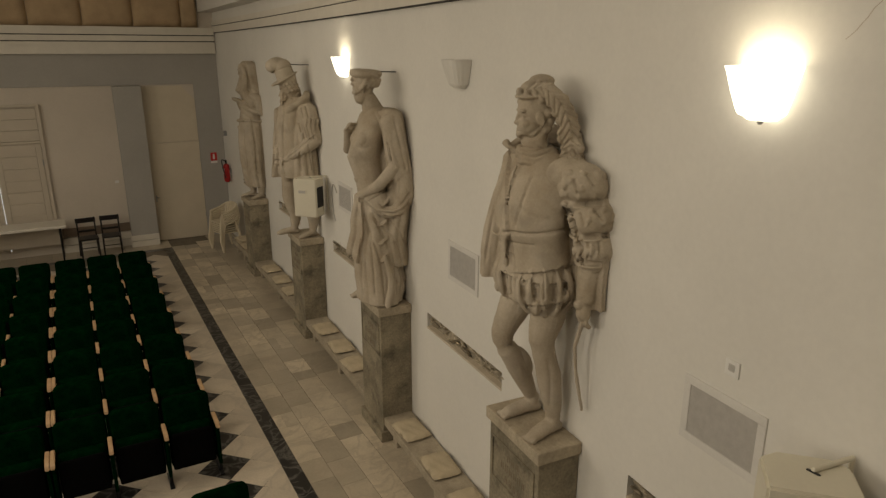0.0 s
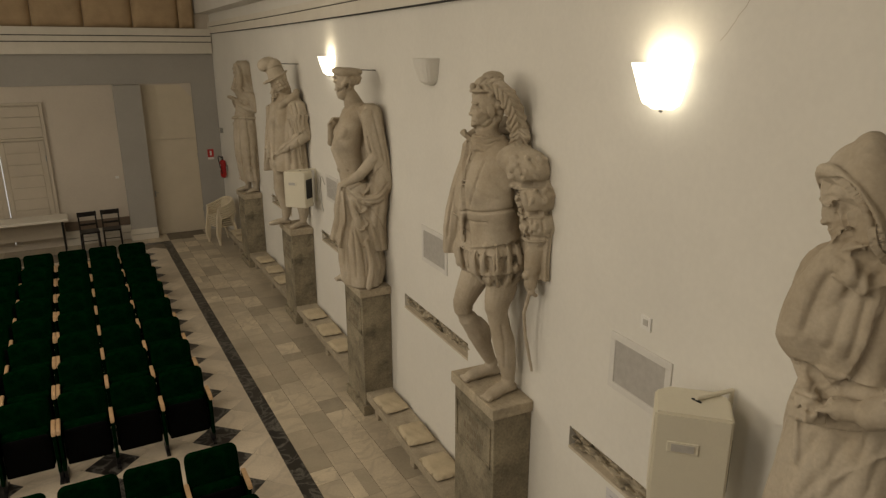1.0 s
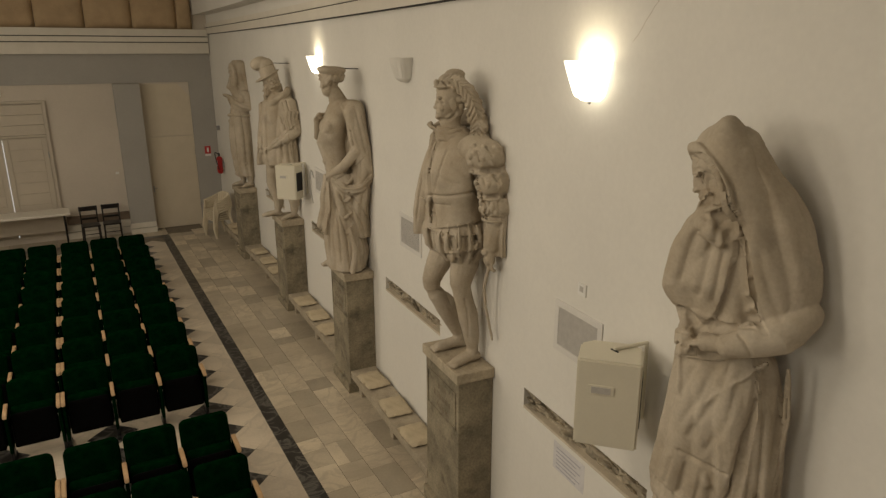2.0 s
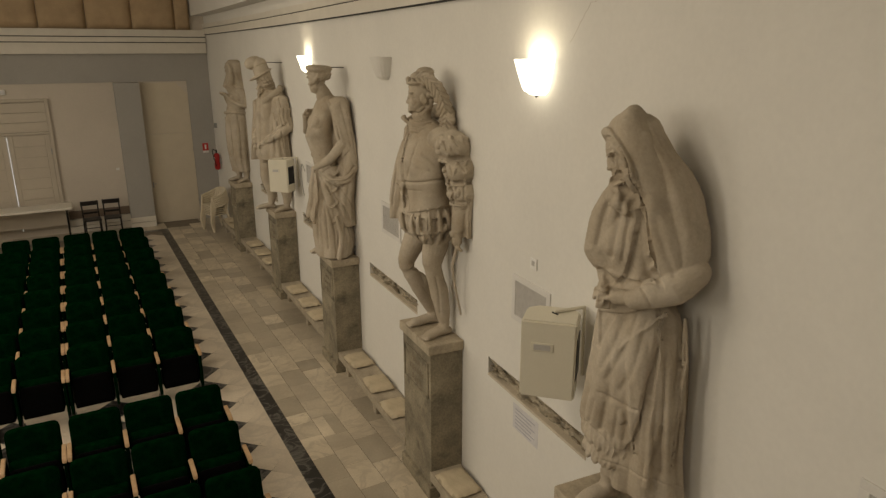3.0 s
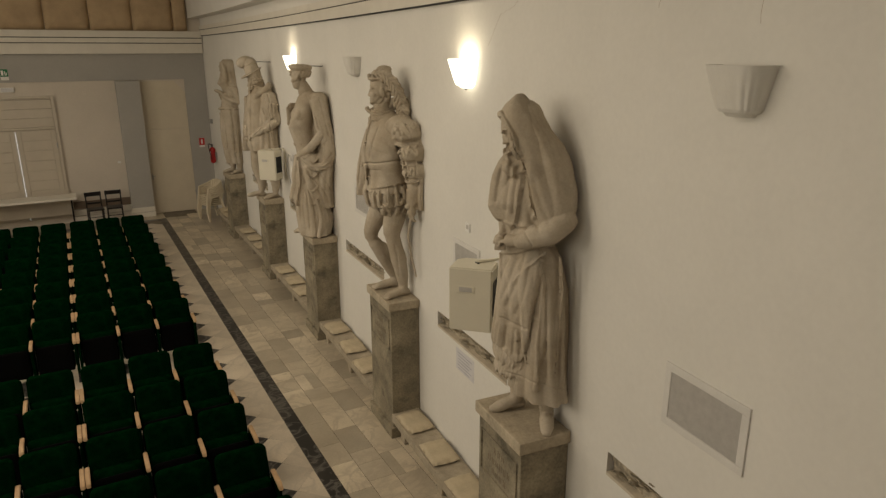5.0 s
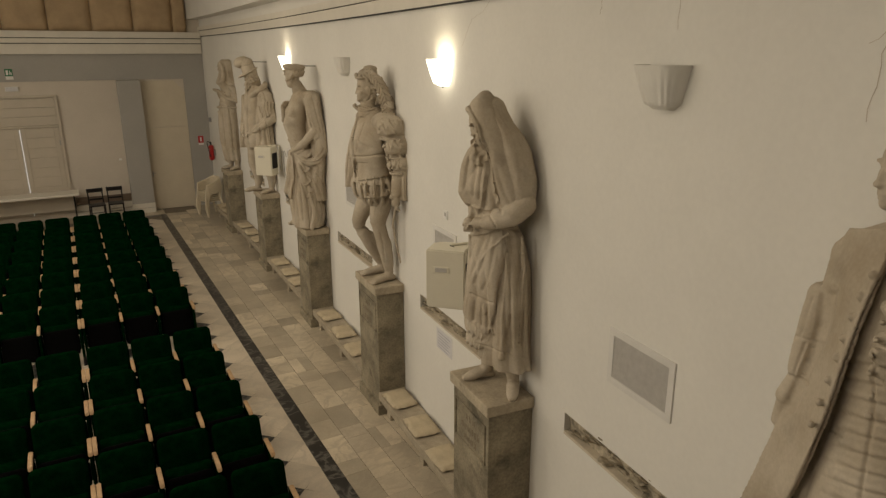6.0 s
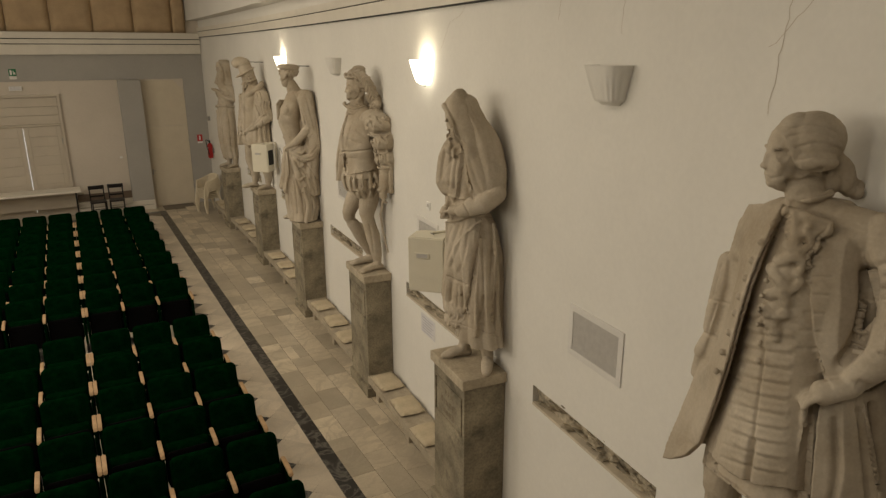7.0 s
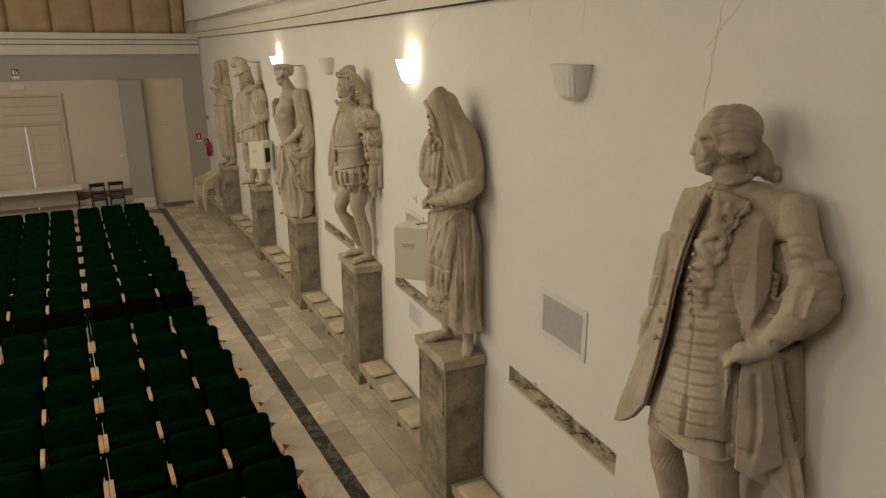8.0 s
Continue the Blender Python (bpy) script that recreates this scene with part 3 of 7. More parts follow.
for k, (a, b) in enumerate(zip(PEDESTALS, PEDESTALS[1:])):
    bench(b[0] + b[1] / 2 - 0.05, a[0] - a[1] / 2 + 0.05, k)
bench(PEDESTALS[0][0] + 0.3, 16.6, 9)
for y, d, r in ((13.75, 0.2, 3), (13.0, 0.2, -4), (12.3, 0.2, 2), (10.35, 0.21, 2), (9.62, 0.2, -3), (8.98, 0.21, 5), (7.09, 0.2, 4), (6.33, 0.2, -3), (5.65, 0.21, 2), (4.02, 0.2, 3), (3.34, 0.2, -2), (2.65, 0.21, 3), (1.02, 0.2, 2), (0.3, 0.2, -3), (15.6, 0.2, 4)):
    cushion(y, d, r)
for y, d, r in ((16.05, 0.2, -2), (16.05, 0.21, 6)):
    cushion(y, d, r, 0.318 if r < 0 else 0.372)

# ---------------- wall fittings ----------------


def lamp(y, lit):
    l = thing("wall_lamp", wall_frame(y, 4.18), "lit trapezoid wall lamp glowing warm white" if lit else "unlit white trapezoid plaster wall lamp", "wall lamp", "lamps along the statue wall")
    bm = bmesh.new()
    # a tapering half-bowl with an open top, wide above and narrow below
    outs, ins = [], []
    n = 64
    for z, hw, d in ((-0.022, 0.07, 0.062), (-0.004, 0.088, 0.078), (0.0, 0.104, 0.094), (0.018, 0.118, 0.105), (0.11, 0.145, 0.135), (0.208, 0.172, 0.16), (0.225, 0.178, 0.165)):
        ro, ri = [], []
        for i in range(n + 1):
            a = math.pi * i / n
            c, s = math.cos(a), math.sin(a)
            ex = 0.55
            x = math.copysign(abs(c) ** ex, c)
            f = 1.0 if lit or not 0.0 < z < 0.2 else 1 + 0.022 * math.cos(16 * a)
            ro.append(bm.verts.new((d * f * abs(s) ** ex + 0.003, hw * x * (0.5 + 0.5 * f), z)))
            ri.append(bm.verts.new(((d - 0.012) * abs(s) ** ex + 0.003, (hw - 0.012) * x, max(z, 0.015))))
        outs.append(ro)
        ins.append(ri)
    for g in (outs, ins):
        for a, b in zip(g, g[1:]):
            for i in range(n):
                bm.faces.new((a[i], a[i + 1], b[i + 1], b[i]))
    for i in range(n):
        bm.faces.new((outs[-1][i], outs[-1][i + 1], ins[-1][i + 1], ins[-1][i]))
    bm.faces.new(outs[0])
    bm.faces.new(ins[0])
    for s in (0, n):
        for k in range(len(outs) - 1):
            bm.faces.new((outs[k][s], outs[k + 1][s], ins[k + 1][s], ins[k][s]))
    part("shade", bm, M_LAMP_ON if lit else M_LAMP_OFF, l)
    if lit:
        part("foot", tube(bmesh.new(), [(0.03, 0, -0.03), (0.03, 0, 0.0)], 0.014, 10), M_STEEL, l)
    part("wall_plate", solid(0.0, 0.012, -0.06, 0.06, -0.02, 0.2, bevel=0.004), M_LAMP_OFF, l)
    if lit:
        d = bpy.data.lights.new("lamp_light", "POINT")
        d.energy, d.color, d.shadow_soft_size = 1.7, (1.0, 0.88, 0.64), 0.06
        ob = new("lamp_light", d)
        ob.matrix_world = wall_frame(y, 4.18) @ Matrix.Translation((0.10, 0, 0.22))
    return l


for y, lit in ((9.50, True), (6.27, False), (3.10, True), (0.05, False)):
    lamp(y, lit)


def vent(y0, y1, z0=2.305, z1=2.705):
    """A framed grille set on the wall."""
    v = thing("wall_grille", wall_frame((y0 + y1) / 2), "white framed grey ventilation grille on the wall", "grille", "grilles along the statue wall")
    h = (y1 - y0) / 2
    w = 0.05
    for lim in ((-h, h, z1 - w, z1), (-h, h, z0, z0 + w), (-h, -h + w, z0 + w, z1 - w), (h - w, h, z0 + w, z1 - w)):
        part("frame_bar", solid(0.0, 0.012, *lim, bevel=0.003), M_GRILLE_FRAME, v)
    part("mesh_panel", solid(0.0, 0.006, -h + w, h - w, z0 + w, z1 - w), M_GRILLE, v)
    bm = bmesh.new()
    n = 40
    for i in range(n):
        z = z0 + w + 0.002 + (z1 - z0 - 2 * w) * i / n
        box(bm, 0.006, 0.0085, -h + w + 0.001, h - w - 0.001, z, z + 0.0035)
    part("louvres", bm, M_GRILLE, v)
    return v


for a, b, *zz in ((9.43, 10.03), (5.92, 6.535), (2.84, 3.40), (-0.24, 0.39, 2.28, 2.685)):
    vent(a, b, *zz)

for far, near, b, t in SLOTS:
    y = (far + near) / 2
    s = thing("wall_slot", wall_frame(y), "long slot showing rough masonry behind the plaster", "slot", "slots along the statue wall", "structure")
    h = (far - near) / 2
    rnd = random.Random(int(y * 10))
    bm = bmesh.new()
    for i in range(int(h * 2 / 0.03)):
        c = -h + 0.04 + i * 0.03
        r = bmesh.ops.create_icosphere(bm, subdivisions=1, radius=0.05)
        bmesh.ops.transform(bm, matrix=pose(-0.056 + 0.010 * rnd.random(), c, b + 0.02 + (t - b - 0.04) * rnd.random(), rnd.random() * 90, rnd.random() * 90) @ Matrix.Diagonal((0.3, 1.2 + rnd.random(), 0.9 + 0.8 * rnd.random(), 1)), verts=r["verts"])
    part("rubble", bm, M_RUBBLE, s)
    part("rear", solid(-0.074, -0.055, -h, h, b, t), M_RUBBLE, s)
    part("ledge", solid(-0.075, 0.008, -h, h, b - 0.012, b + 0.012, bevel=0.003), M_LEDGE, s, "pale plaster ledge")


def speaker(y, d, z, turn):
    """A cream cabinet on a bracket, turned towards the hall."""
    m = wall_frame(y, z) @ pose(d, 0, 0, 0, 0, turn)
    s = thing("loudspeaker_cabinet", m, "cream painted loudspeaker cabinet on a wall bracket", "loudspeaker", "loudspeakers on the statue wall")
    w, h, dp = 0.15, 0.56, 0.185
    bm = prism(bmesh.new(), [(-dp * 0.6, -w), (dp * 0.6, -w), (dp, -w * 0.6), (dp, w), (-dp, w), (-dp, -w * 0.6)], "z", 0, h)
    bmesh.ops.bevel(bm, geom=list(bm.edges), offset=0.012, segments=2, affect="EDGES")
    part("cabinet", bm, M_BOX, s)
    slot = part("slot_frame", solid(-0.035, 0.115, w - 0.002, w + 0.006, h - 0.215, h - 0.155, bevel=0.003), M_BOX, s)
    part("badge", solid(-0.015, 0.095, w + 0.005, w + 0.009, h - 0.205, h - 0.165), M_GRILLE, slot)
    part("terminal_panel", solid(-dp - 0.006, -dp + 0.002, -0.06, w - 0.03, 0.14, h - 0.12, bevel=0.003), M_BLACK, s, "black recessed connection panel")
    part("handle_hole", tube(bmesh.new(), [(-0.035, 0.0, h - 0.003), (0.0, -0.03, h - 0.003)], 0.009, 8), M_BLACK, s)
    bm = tube(bmesh.new(), [(-0.02, -0.02, h + 0.012), (-0.20, -0.16, h + 0.012)], 0.012, 8)
    tube(bm, [(-0.20, -0.16, h + 0.012), (-0.21, -0.17, h - 0.5)], 0.012, 8)
    part("bracket", bm, M_BOX, s)
    return s


# ---------------- auditorium seats ----------------


def rounded_slab(w, z0, z1, y_of, thick, corner=0.09):
    """An upholstered slab: a rounded outline, swelling in the middle; y_of(z) gives its lean."""
    bm = bmesh.new()
    out = []
    hw = w / 2
    for cx, cz, a0, r in ((hw - corner, z1 - corner, 0, corner), (-hw + corner, z1 - corner, 90, corner), (-hw + 0.02, z0 + 0.02, 180, 0.02), (hw - 0.02, z0 + 0.02, 270, 0.02)):
        for k in range(5):
            a = radians(a0 + 90 * k / 4)
            out.append((cx + r * math.cos(a), cz + r * math.sin(a)))
    rings = []
    cx, cz = 0, (z0 + z1) / 2
    for sc, dy in ((0.0, -thick * 0.62), (0.55, -thick * 0.6), (0.9, -thick * 0.5), (0.985, -thick * 0.3), (1.0, 0), (0.985, thick * 0.3), (0.9, thick * 0.45), (0.0, thick * 0.5)):
        if sc == 0:
            rings.append([bm.verts.new((cx, y_of(cz) + dy, cz))])
        else:
            rings.append([bm.verts.new((x * sc, y_of(cz + (z - cz) * sc) + dy, cz + (z - cz) * sc)) for x, z in out])
    n = len(out)
    for a, b in zip(rings, rings[1:]):
        for k in range(n):
            j = (k + 1) % n
            if len(a) == 1:
                bm.faces.new((a[0], b[k], b[j]))
            elif len(b) == 1:
                bm.faces.new((a[k], a[j], b[0]))
            else:
                bm.faces.new((a[k], a[j], b[j], b[k]))
    return bm


def arm(seat, x, wide):
    bm = bmesh.new()
    prof = [(-0.02, 0.60), (0.0, 0.635), (0.06, 0.652), (0.28, 0.655), (0.30, 0.63), (0.06, 0.618)]
    prism(bm, prof, "x", x - wide, x + wide)
    bmesh.ops.bevel(bm, geom=list(bm.edges), offset=0.006, segments=2, affect="EDGES")
    side = part("side_panel", solid(x - wide * 0.8, x + wide * 0.8, 0.03, 0.33, 0.14, 0.617, bevel=0.012), M_VELVET, seat)
    part("armrest", bm, M_ARM, side, "pale beech armrest")
    bm = solid(x - 0.018, x + 0.018, 0.10, 0.23, 0.02, 0.15, bevel=0.004)
    box(bm, x - 0.022, x + 0.022, 0.02, 0.33, 0.0, 0.02, bevel=0.004)
    part("stand", bm, M_BLACK, side, "black metal stand")


def auditorium_seat(first):
    s = thing("auditorium_seat", pose(0, 0, 0), "dark green upholstered tip-up auditorium seat with beech armrests", "theatre seat", "rows of green auditorium seats")
    lean = lambda z: 0.30 + (z - 0.40) * 0.30
    part("backrest", rounded_slab(0.485, 0.40, 0.858, lean, 0.08, 0.06), M_VELVET, s, smooth=True)
    pad = part("seat", rounded_slab(0.455, 0.20, 0.625, lambda z: 0.14 + (z - 0.2) * 0.16, 0.115, 0.04), M_VELVET, s, smooth=True)
    part("seat_shell", rounded_slab(0.44, 0.195, 0.585, lambda z: 0.06 + (z - 0.2) * 0.16, 0.03, 0.05), M_SHELL, pad, "matt black underside shell", smooth=True)
    arm(s, 0.2575, 0.021)
    if first:
        arm(s, -0.2575, 0.021)
    for x in (-0.225, 0.225):
        part("hinge_plate", solid(x - 0.012, x + 0.012, 0.16, 0.24, 0.22, 0.40, bevel=0.004), M_BLACK, s)
    return s


ROW_Y = [7.755 + 0.894 * k for k in range(8)] + [5.865 - 0.894 * k for k in range(6)]
proto, proto_first = None, None
for y in ROW_Y:
    for k, x in enumerate((-2.965, -2.447, -1.93, -3.526, -4.046, -4.566, -5.086)):
        turn = 0
        if k in (0, 6):
            if proto_first is None:
                proto_first = auditorium_seat(True)
                proto_first.matrix_world = pose(x, y, 0)
            else:
                copy_thing(proto_first, pose(x, y, 0))
        else:
            if proto is None:
                proto = auditorium_seat(False)
                proto.matrix_world = pose(x, y, 0)
            else:
                copy_thing(proto, pose(x, y, 0))


speaker(2.40, 0.285, 2.19, -41)
speaker(10.52, 0.285, 2.13, -45)

# small things on the statue wall
so = thing("wall_socket", wall_frame(3.09, 2.87), "small white socket plate on the wall", "socket")
part("plate", solid(0, 0.012, -0.045, 0.045, -0.045, 0.045, bevel=0.004), M_WHITE, so)
part("insert", solid(0.012, 0.016, -0.02, 0.02, -0.015, 0.025, bevel=0.002), M_GRILLE, so)
pn = thing("paper_notice", wall_frame(3.14, 1.30), "faded printed notice pasted under the slot", "notice")
part("sheet", solid(0.0, 0.002, -0.20, 0.20, 0.0, 0.24), M_PAPER, pn)
for i in range(6):
    part("text_line", solid(0.002, 0.0026, -0.16, 0.10 + 0.05 * (i % 2), 0.02 + 0.034 * i, 0.03 + 0.034 * i), M_INK, pn)
cb = mesh_object("loose_cable", tube(bmesh.new(), [(0.012, 0.12, 0.02), (0.014, -0.02, 0.12), (0.014, -0.10, 0.0), (0.014, -0.08, -0.28), (0.012, 0.0, -0.42)], 0.007, 6), M_GRILLE)
cb.matrix_world = wall_frame(10.2, 2.5)
tagged(cb, "grey cable looping down the wall by the loudspeaker", "cable")

def crack(name_y, pts, wide):
    """A fine jagged crack line on the plaster: points along the wall and up it."""
    rnd = random.Random(int(name_y * 100))
    bm = bmesh.new()
    line = []
    for (a, za), (b, zb) in zip(pts, pts[1:]):
        for i in range(8):
            u = i / 8
            line.append((a + (b - a) * u + 0.018 * (rnd.random() - 0.5), za + (zb - za) * u + 0.018 * (rnd.random() - 0.5)))
    prev = None
    for y, z in line:
        q = [bm.verts.new((wall_x(y + o) - 0.0015, y + o, z + o * 0.4)) for o in (-wide, wide)]
        if prev:
            bm.faces.new((prev[0], prev[1], q[1], q[0]))
        prev = q
    ob = mesh_object("trim", bm, M_CRACK)
    tagged(ob, "fine brownish crack in the wall plaster", "crack", kind="structure")


crack(2.7, [(2.75, 4.52), (2.55, 4.75), (2.35, 4.80), (2.2, 4.89)], 0.0018)
crack(-1.2, [(-1.14, 4.2), (-1.17, 4.55), (-1.22, 4.89)], 0.002)
crack(-1.5, [(-1.1, 4.5), (-1.32, 4.72), (-1.4, 4.8)], 0.0018)
crack(0.2, [(0.72, 4.70), (0.70, 4.89)], 0.002)
crack(0.9, [(0.02, 4.6), (0.0, 4.89)], 0.0018)

# ---------------- statues ----------------
# Each is modelled in its own axes: X out of the wall, Y to the figure's left, Z up from the pedestal cap.


class Clay:
    """Closed lumps, limbs and lofts that are fused into one skin."""

    def __init__(self):
        self.bm = bmesh.new()
        self.strokes, self.rows = [], None
        self.side = None

    def facing(self, az, el):
        """The side that the following chisel strokes are cut from: degrees towards the figure's left, and up."""
        a, e = radians(az), radians(el)
        d = Vector((math.cos(a) * math.cos(e), math.sin(a) * math.cos(e), math.sin(e)))
        u = Vector((-math.sin(a), math.cos(a), 0))
        self.side = (d, u, d.cross(u))

    def seen(self, p):
        """A point of the figure, as across and up on the side that is being cut."""
        p = Vector(p)
        return p.dot(self.side[1]), p.dot(self.side[2])

    def groove(self, pts, wide, deep):
        self.strokes.append((self.side, pts, wide, deep, False))

    def ridge(self, pts, wide, high):
        self.strokes.append((self.side, pts, wide, -high, False))

    def step(self, pts, wide, deep):
        """An overlapping edge: the surface drops to the left of the stroke and comes back over its width."""
        self.strokes.append((self.side, pts, wide, deep, True))

    def chisel(self, co, no):
        """Cut the strokes into the skin's points, along their normals."""
        if self.rows:
            (d, u, w), rows = self.rows
            r = np.array(rows)
            h, across = co @ np.array(w), co @ np.array(u)
            l, rr, dl, dr = (np.interp(h, r[:, 0], r[:, i]) for i in (1, 2, 3, 4))
            t = np.clip((across - l) / np.maximum(rr - l, 0.05), 0, 1)
            co = co + ((dl + (dr - dl) * t) * np.clip(h / 0.25, 0, 1))[:, None] * np.array(u)
        out = co.copy()
        for (d, u, w), pts, wide, deep, edge in self.strokes:
            q = np.stack([co @ np.array(u), co @ np.array(w)], 1)
            # round the corners of the stroke
            line = [np.array(p, float) for p in pts]
            for _ in range(2 if len(line) > 2 else 0):
                line = [line[0]] + [v for a, b in zip(line, line[1:]) for v in (0.75 * a + 0.25 * b, 0.25 * a + 0.75 * b)] + [line[-1]]
            lo, hi = np.min(line, 0) - 2.5 * wide, np.max(line, 0) + 2.5 * wide
            near = np.nonzero(np.all((q > lo) & (q < hi), 1) & (no @ np.array(d) > 0.0))[0]
            if not len(near):
                continue
            p = q[near]
            best, left, along = np.full(len(p), 9.0), np.zeros(len(p), bool), np.zeros(len(p))
            n = len(line) - 1
            for i in range(n):
                a, t = line[i], line[i + 1] - line[i]
                k = np.clip(((p - a) @ t) / max(t @ t, 1e-9), 0, 1)
                r = p - a - k[:, None] * t
                dist = np.hypot(r[:, 0], r[:, 1])
                m = dist < best
                best[m] = dist[m]
                left[m] = (t[0] * r[m, 1] - t[1] * r[m, 0]) > 0
                along[m] = (i + k[m]) / n
            if edge:
                fade = np.clip(1 - best / (2.2 * wide), 0, 1) ** 1.5 * left
            else:
                fade = np.exp(-((best / wide) ** 2))
            if n > 1:
                fade = fade * np.clip(0.35 + 6 * np.minimum(along, 1 - along), 0, 1)
            out[near] -= no[near] * (deep * fade)[:, None]
        return out

    def e(self, c, r, rot=(0, 0, 0)):
        if not hasattr(r, "__len__"):
            r = (r, r, r)
        q = bmesh.ops.create_icosphere(self.bm, subdivisions=3, radius=1)
        bmesh.ops.transform(self.bm, matrix=pose(*c, *rot) @ Matrix.Diagonal((*r, 1)), verts=q["verts"])

    def t(self, pts, radii, squash=None, seg=20):
        tube(self.bm, pts, radii, seg, (Vector(squash[:3]).normalized(), squash[3]) if squash else None)

    def sheet(self, rows, thick):
        """A stiff cloth panel through rows of points, thick to both sides."""
        g = [[Vector(p) for p in r] for r in rows]
        for _ in range(2):
            g = [[q for a, b in zip(r, r[1:]) for q in (a, (a + b) / 2)] + [r[-1]] for r in g]
        for _ in range(2):
            g = [q for a, b in zip(g, g[1:]) for q in (a, [(s + t) / 2 for s, t in zip(a, b)])] + [g[-1]]
        n, m = len(g), len(g[0])
        front, rear = [], []
        for i in range(n):
            f, r = [], []
            for j in range(m):
                du = g[i][min(j + 1, m - 1)] - g[i][max(j - 1, 0)]
                dv = g[min(i + 1, n - 1)][j] - g[max(i - 1, 0)][j]
                o = du.cross(dv).normalized() * thick / 2
                f.append(self.bm.verts.new(g[i][j] + o))
                r.append(self.bm.verts.new(g[i][j] - o))
            front.append(f)
            rear.append(r)
        quad = self.bm.faces.new
        for i in range(n - 1):
            for j in range(m - 1):
                quad((front[i][j], front[i + 1][j], front[i + 1][j + 1], front[i][j + 1]))
                quad((rear[i][j], rear[i][j + 1], rear[i + 1][j + 1], rear[i + 1][j]))
            for j in (0, m - 1):
                quad((front[i][j], front[i + 1][j], rear[i + 1][j], rear[i][j]))
        for j in range(m - 1):
            for i in (0, n - 1):
                quad((front[i][j], front[i][j + 1], rear[i][j + 1], rear[i][j]))

    def taper(self, rows):
        """Draw the outline in or out, as seen from the side being cut: (height, left, right, move left, move right)."""
        self.rows = (self.side, sorted(rows))

    def loft(self, rings, folds=0, amp=0.0, phase=0.0, twist=0.0, sharp=1.0, n=72, sub=4):
        """Upright body of oval sections (z, cx, cy, rx, ry, fold strength)."""
        rs = []
        for i in range(len(rings) - 1):
            for s in range(sub):
                u = s / sub
                p0, p1, p2, p3 = (rings[max(0, min(len(rings) - 1, j))] for j in (i - 1, i, i + 1, i + 2))
                rs.append([0.5 * ((2 * b) + (-a + c) * u + (2 * a - 5 * b + 4 * c - d) * u * u + (-a + 3 * b - 3 * c + d) * u**3) for a, b, c, d in zip(p0, p1, p2, p3)])
        rs.append(list(rings[-1]))
        vs = []
        for z, cx, cy, rx, ry, fs in rs:
            ring = []
            for k in range(n):
                a = 2 * math.pi * k / n
                w = 0.0
                if folds:
                    ph = folds * a + phase + twist * z + 0.9 * math.sin(2.0 * a + 1.3 * phase) + 0.25 * math.sin(3.1 * z + 2 * a)
                    w = (abs(math.sin(ph / 2)) ** sharp - 0.6) * amp * fs
                ring.append(self.bm.verts.new((cx + (max(rx, 0.004) + w) * math.cos(a), cy + (max(ry, 0.004) + w) * math.sin(a), z)))
            vs.append(ring)
        for a, b in zip(vs, vs[1:]):
            for k in range(n):
                self.bm.faces.new((a[k], a[(k + 1) % n], b[(k + 1) % n], b[k]))
        self.bm.faces.new(vs[0][::-1])
        self.bm.faces.new(vs[-1])

    def head(self, c, turn=0, tilt=0, s=1.0, hair=None):
        """Skull, jaw, nose, brow, lips and ears; looks along X, turned towards Y by turn degrees."""
        m = pose(*c, 0, tilt, turn)

        def P(x, y, z):
            return tuple(m @ Vector((x * s, y * s, z * s)))

        def lump(x, y, z, r, rx=0):
            self.e(P(x, y, z), tuple(v * s for v in r), (0, tilt + rx, turn))
        lump(0.0, 0, 0.03, (0.128, 0.102, 0.13))
        lump(0.045, 0, -0.055, (0.085, 0.078, 0.115))
        lump(0.082, 0, -0.12, (0.038, 0.04, 0.034))
        lump(0.118, 0, -0.02, (0.022, 0.018, 0.05), -12)
        lump(0.132, 0, -0.05, (0.02, 0.024, 0.016))
        for y in (-0.045, 0.045):
            lump(0.10, y, 0.03, (0.026, 0.042, 0.014))
            lump(0.095, y, -0.012, (0.018, 0.022, 0.014))
            lump(0.08, y * 1.15, -0.05, (0.03, 0.03, 0.035))
            lump(-0.005, y * 2.25, -0.02, (0.03, 0.014, 0.045))
        lump(0.115, 0, -0.088, (0.016, 0.034, 0.009))
        lump(0.11, 0, -0.105, (0.016, 0.03, 0.010))
        if hair == "curls":
            for i in range(46):
                a, b = 2.4 * i, -0.2 + 1.5 * (i / 46)
                x, y, z = math.cos(a) * math.cos(b), math.sin(a) * math.cos(b), math.sin(b)
                if x > 0.62 and z < 0.5:
                    continue
                lump(0.125 * x - 0.01, 0.108 * y, 0.03 + 0.135 * z, (0.034, 0.034, 0.03))
        return P

    def hand(self, a, b, s=1.0, curl=0.04):
        """A fist with fingers from wrist a towards b."""
        a, b = Vector(a), Vector(b)
        d = (b - a).normalized()
        u = d.cross(Vector((0, 0, 1)))
        if u.length < 0.1:
            u = Vector((0, 1, 0))
        u.normalize()
        w = u.cross(d)
        self.t([a, a + d * 0.09 * s], (0.036 * s, 0.045 * s))
        for k in range(4):
            o = u * (k - 1.5) * 0.022 * s
            self.t([a + d * 0.09 * s + o, a + d * 0.14 * s + o - w * 0.008, a + d * 0.165 * s + o - w * curl], 0.0125 * s, seg=8)
        self.t([a + d * 0.03 * s + u * 0.04 * s, a + d * 0.10 * s + u * 0.05 * s - w * 0.02], 0.014 * s, seg=8)

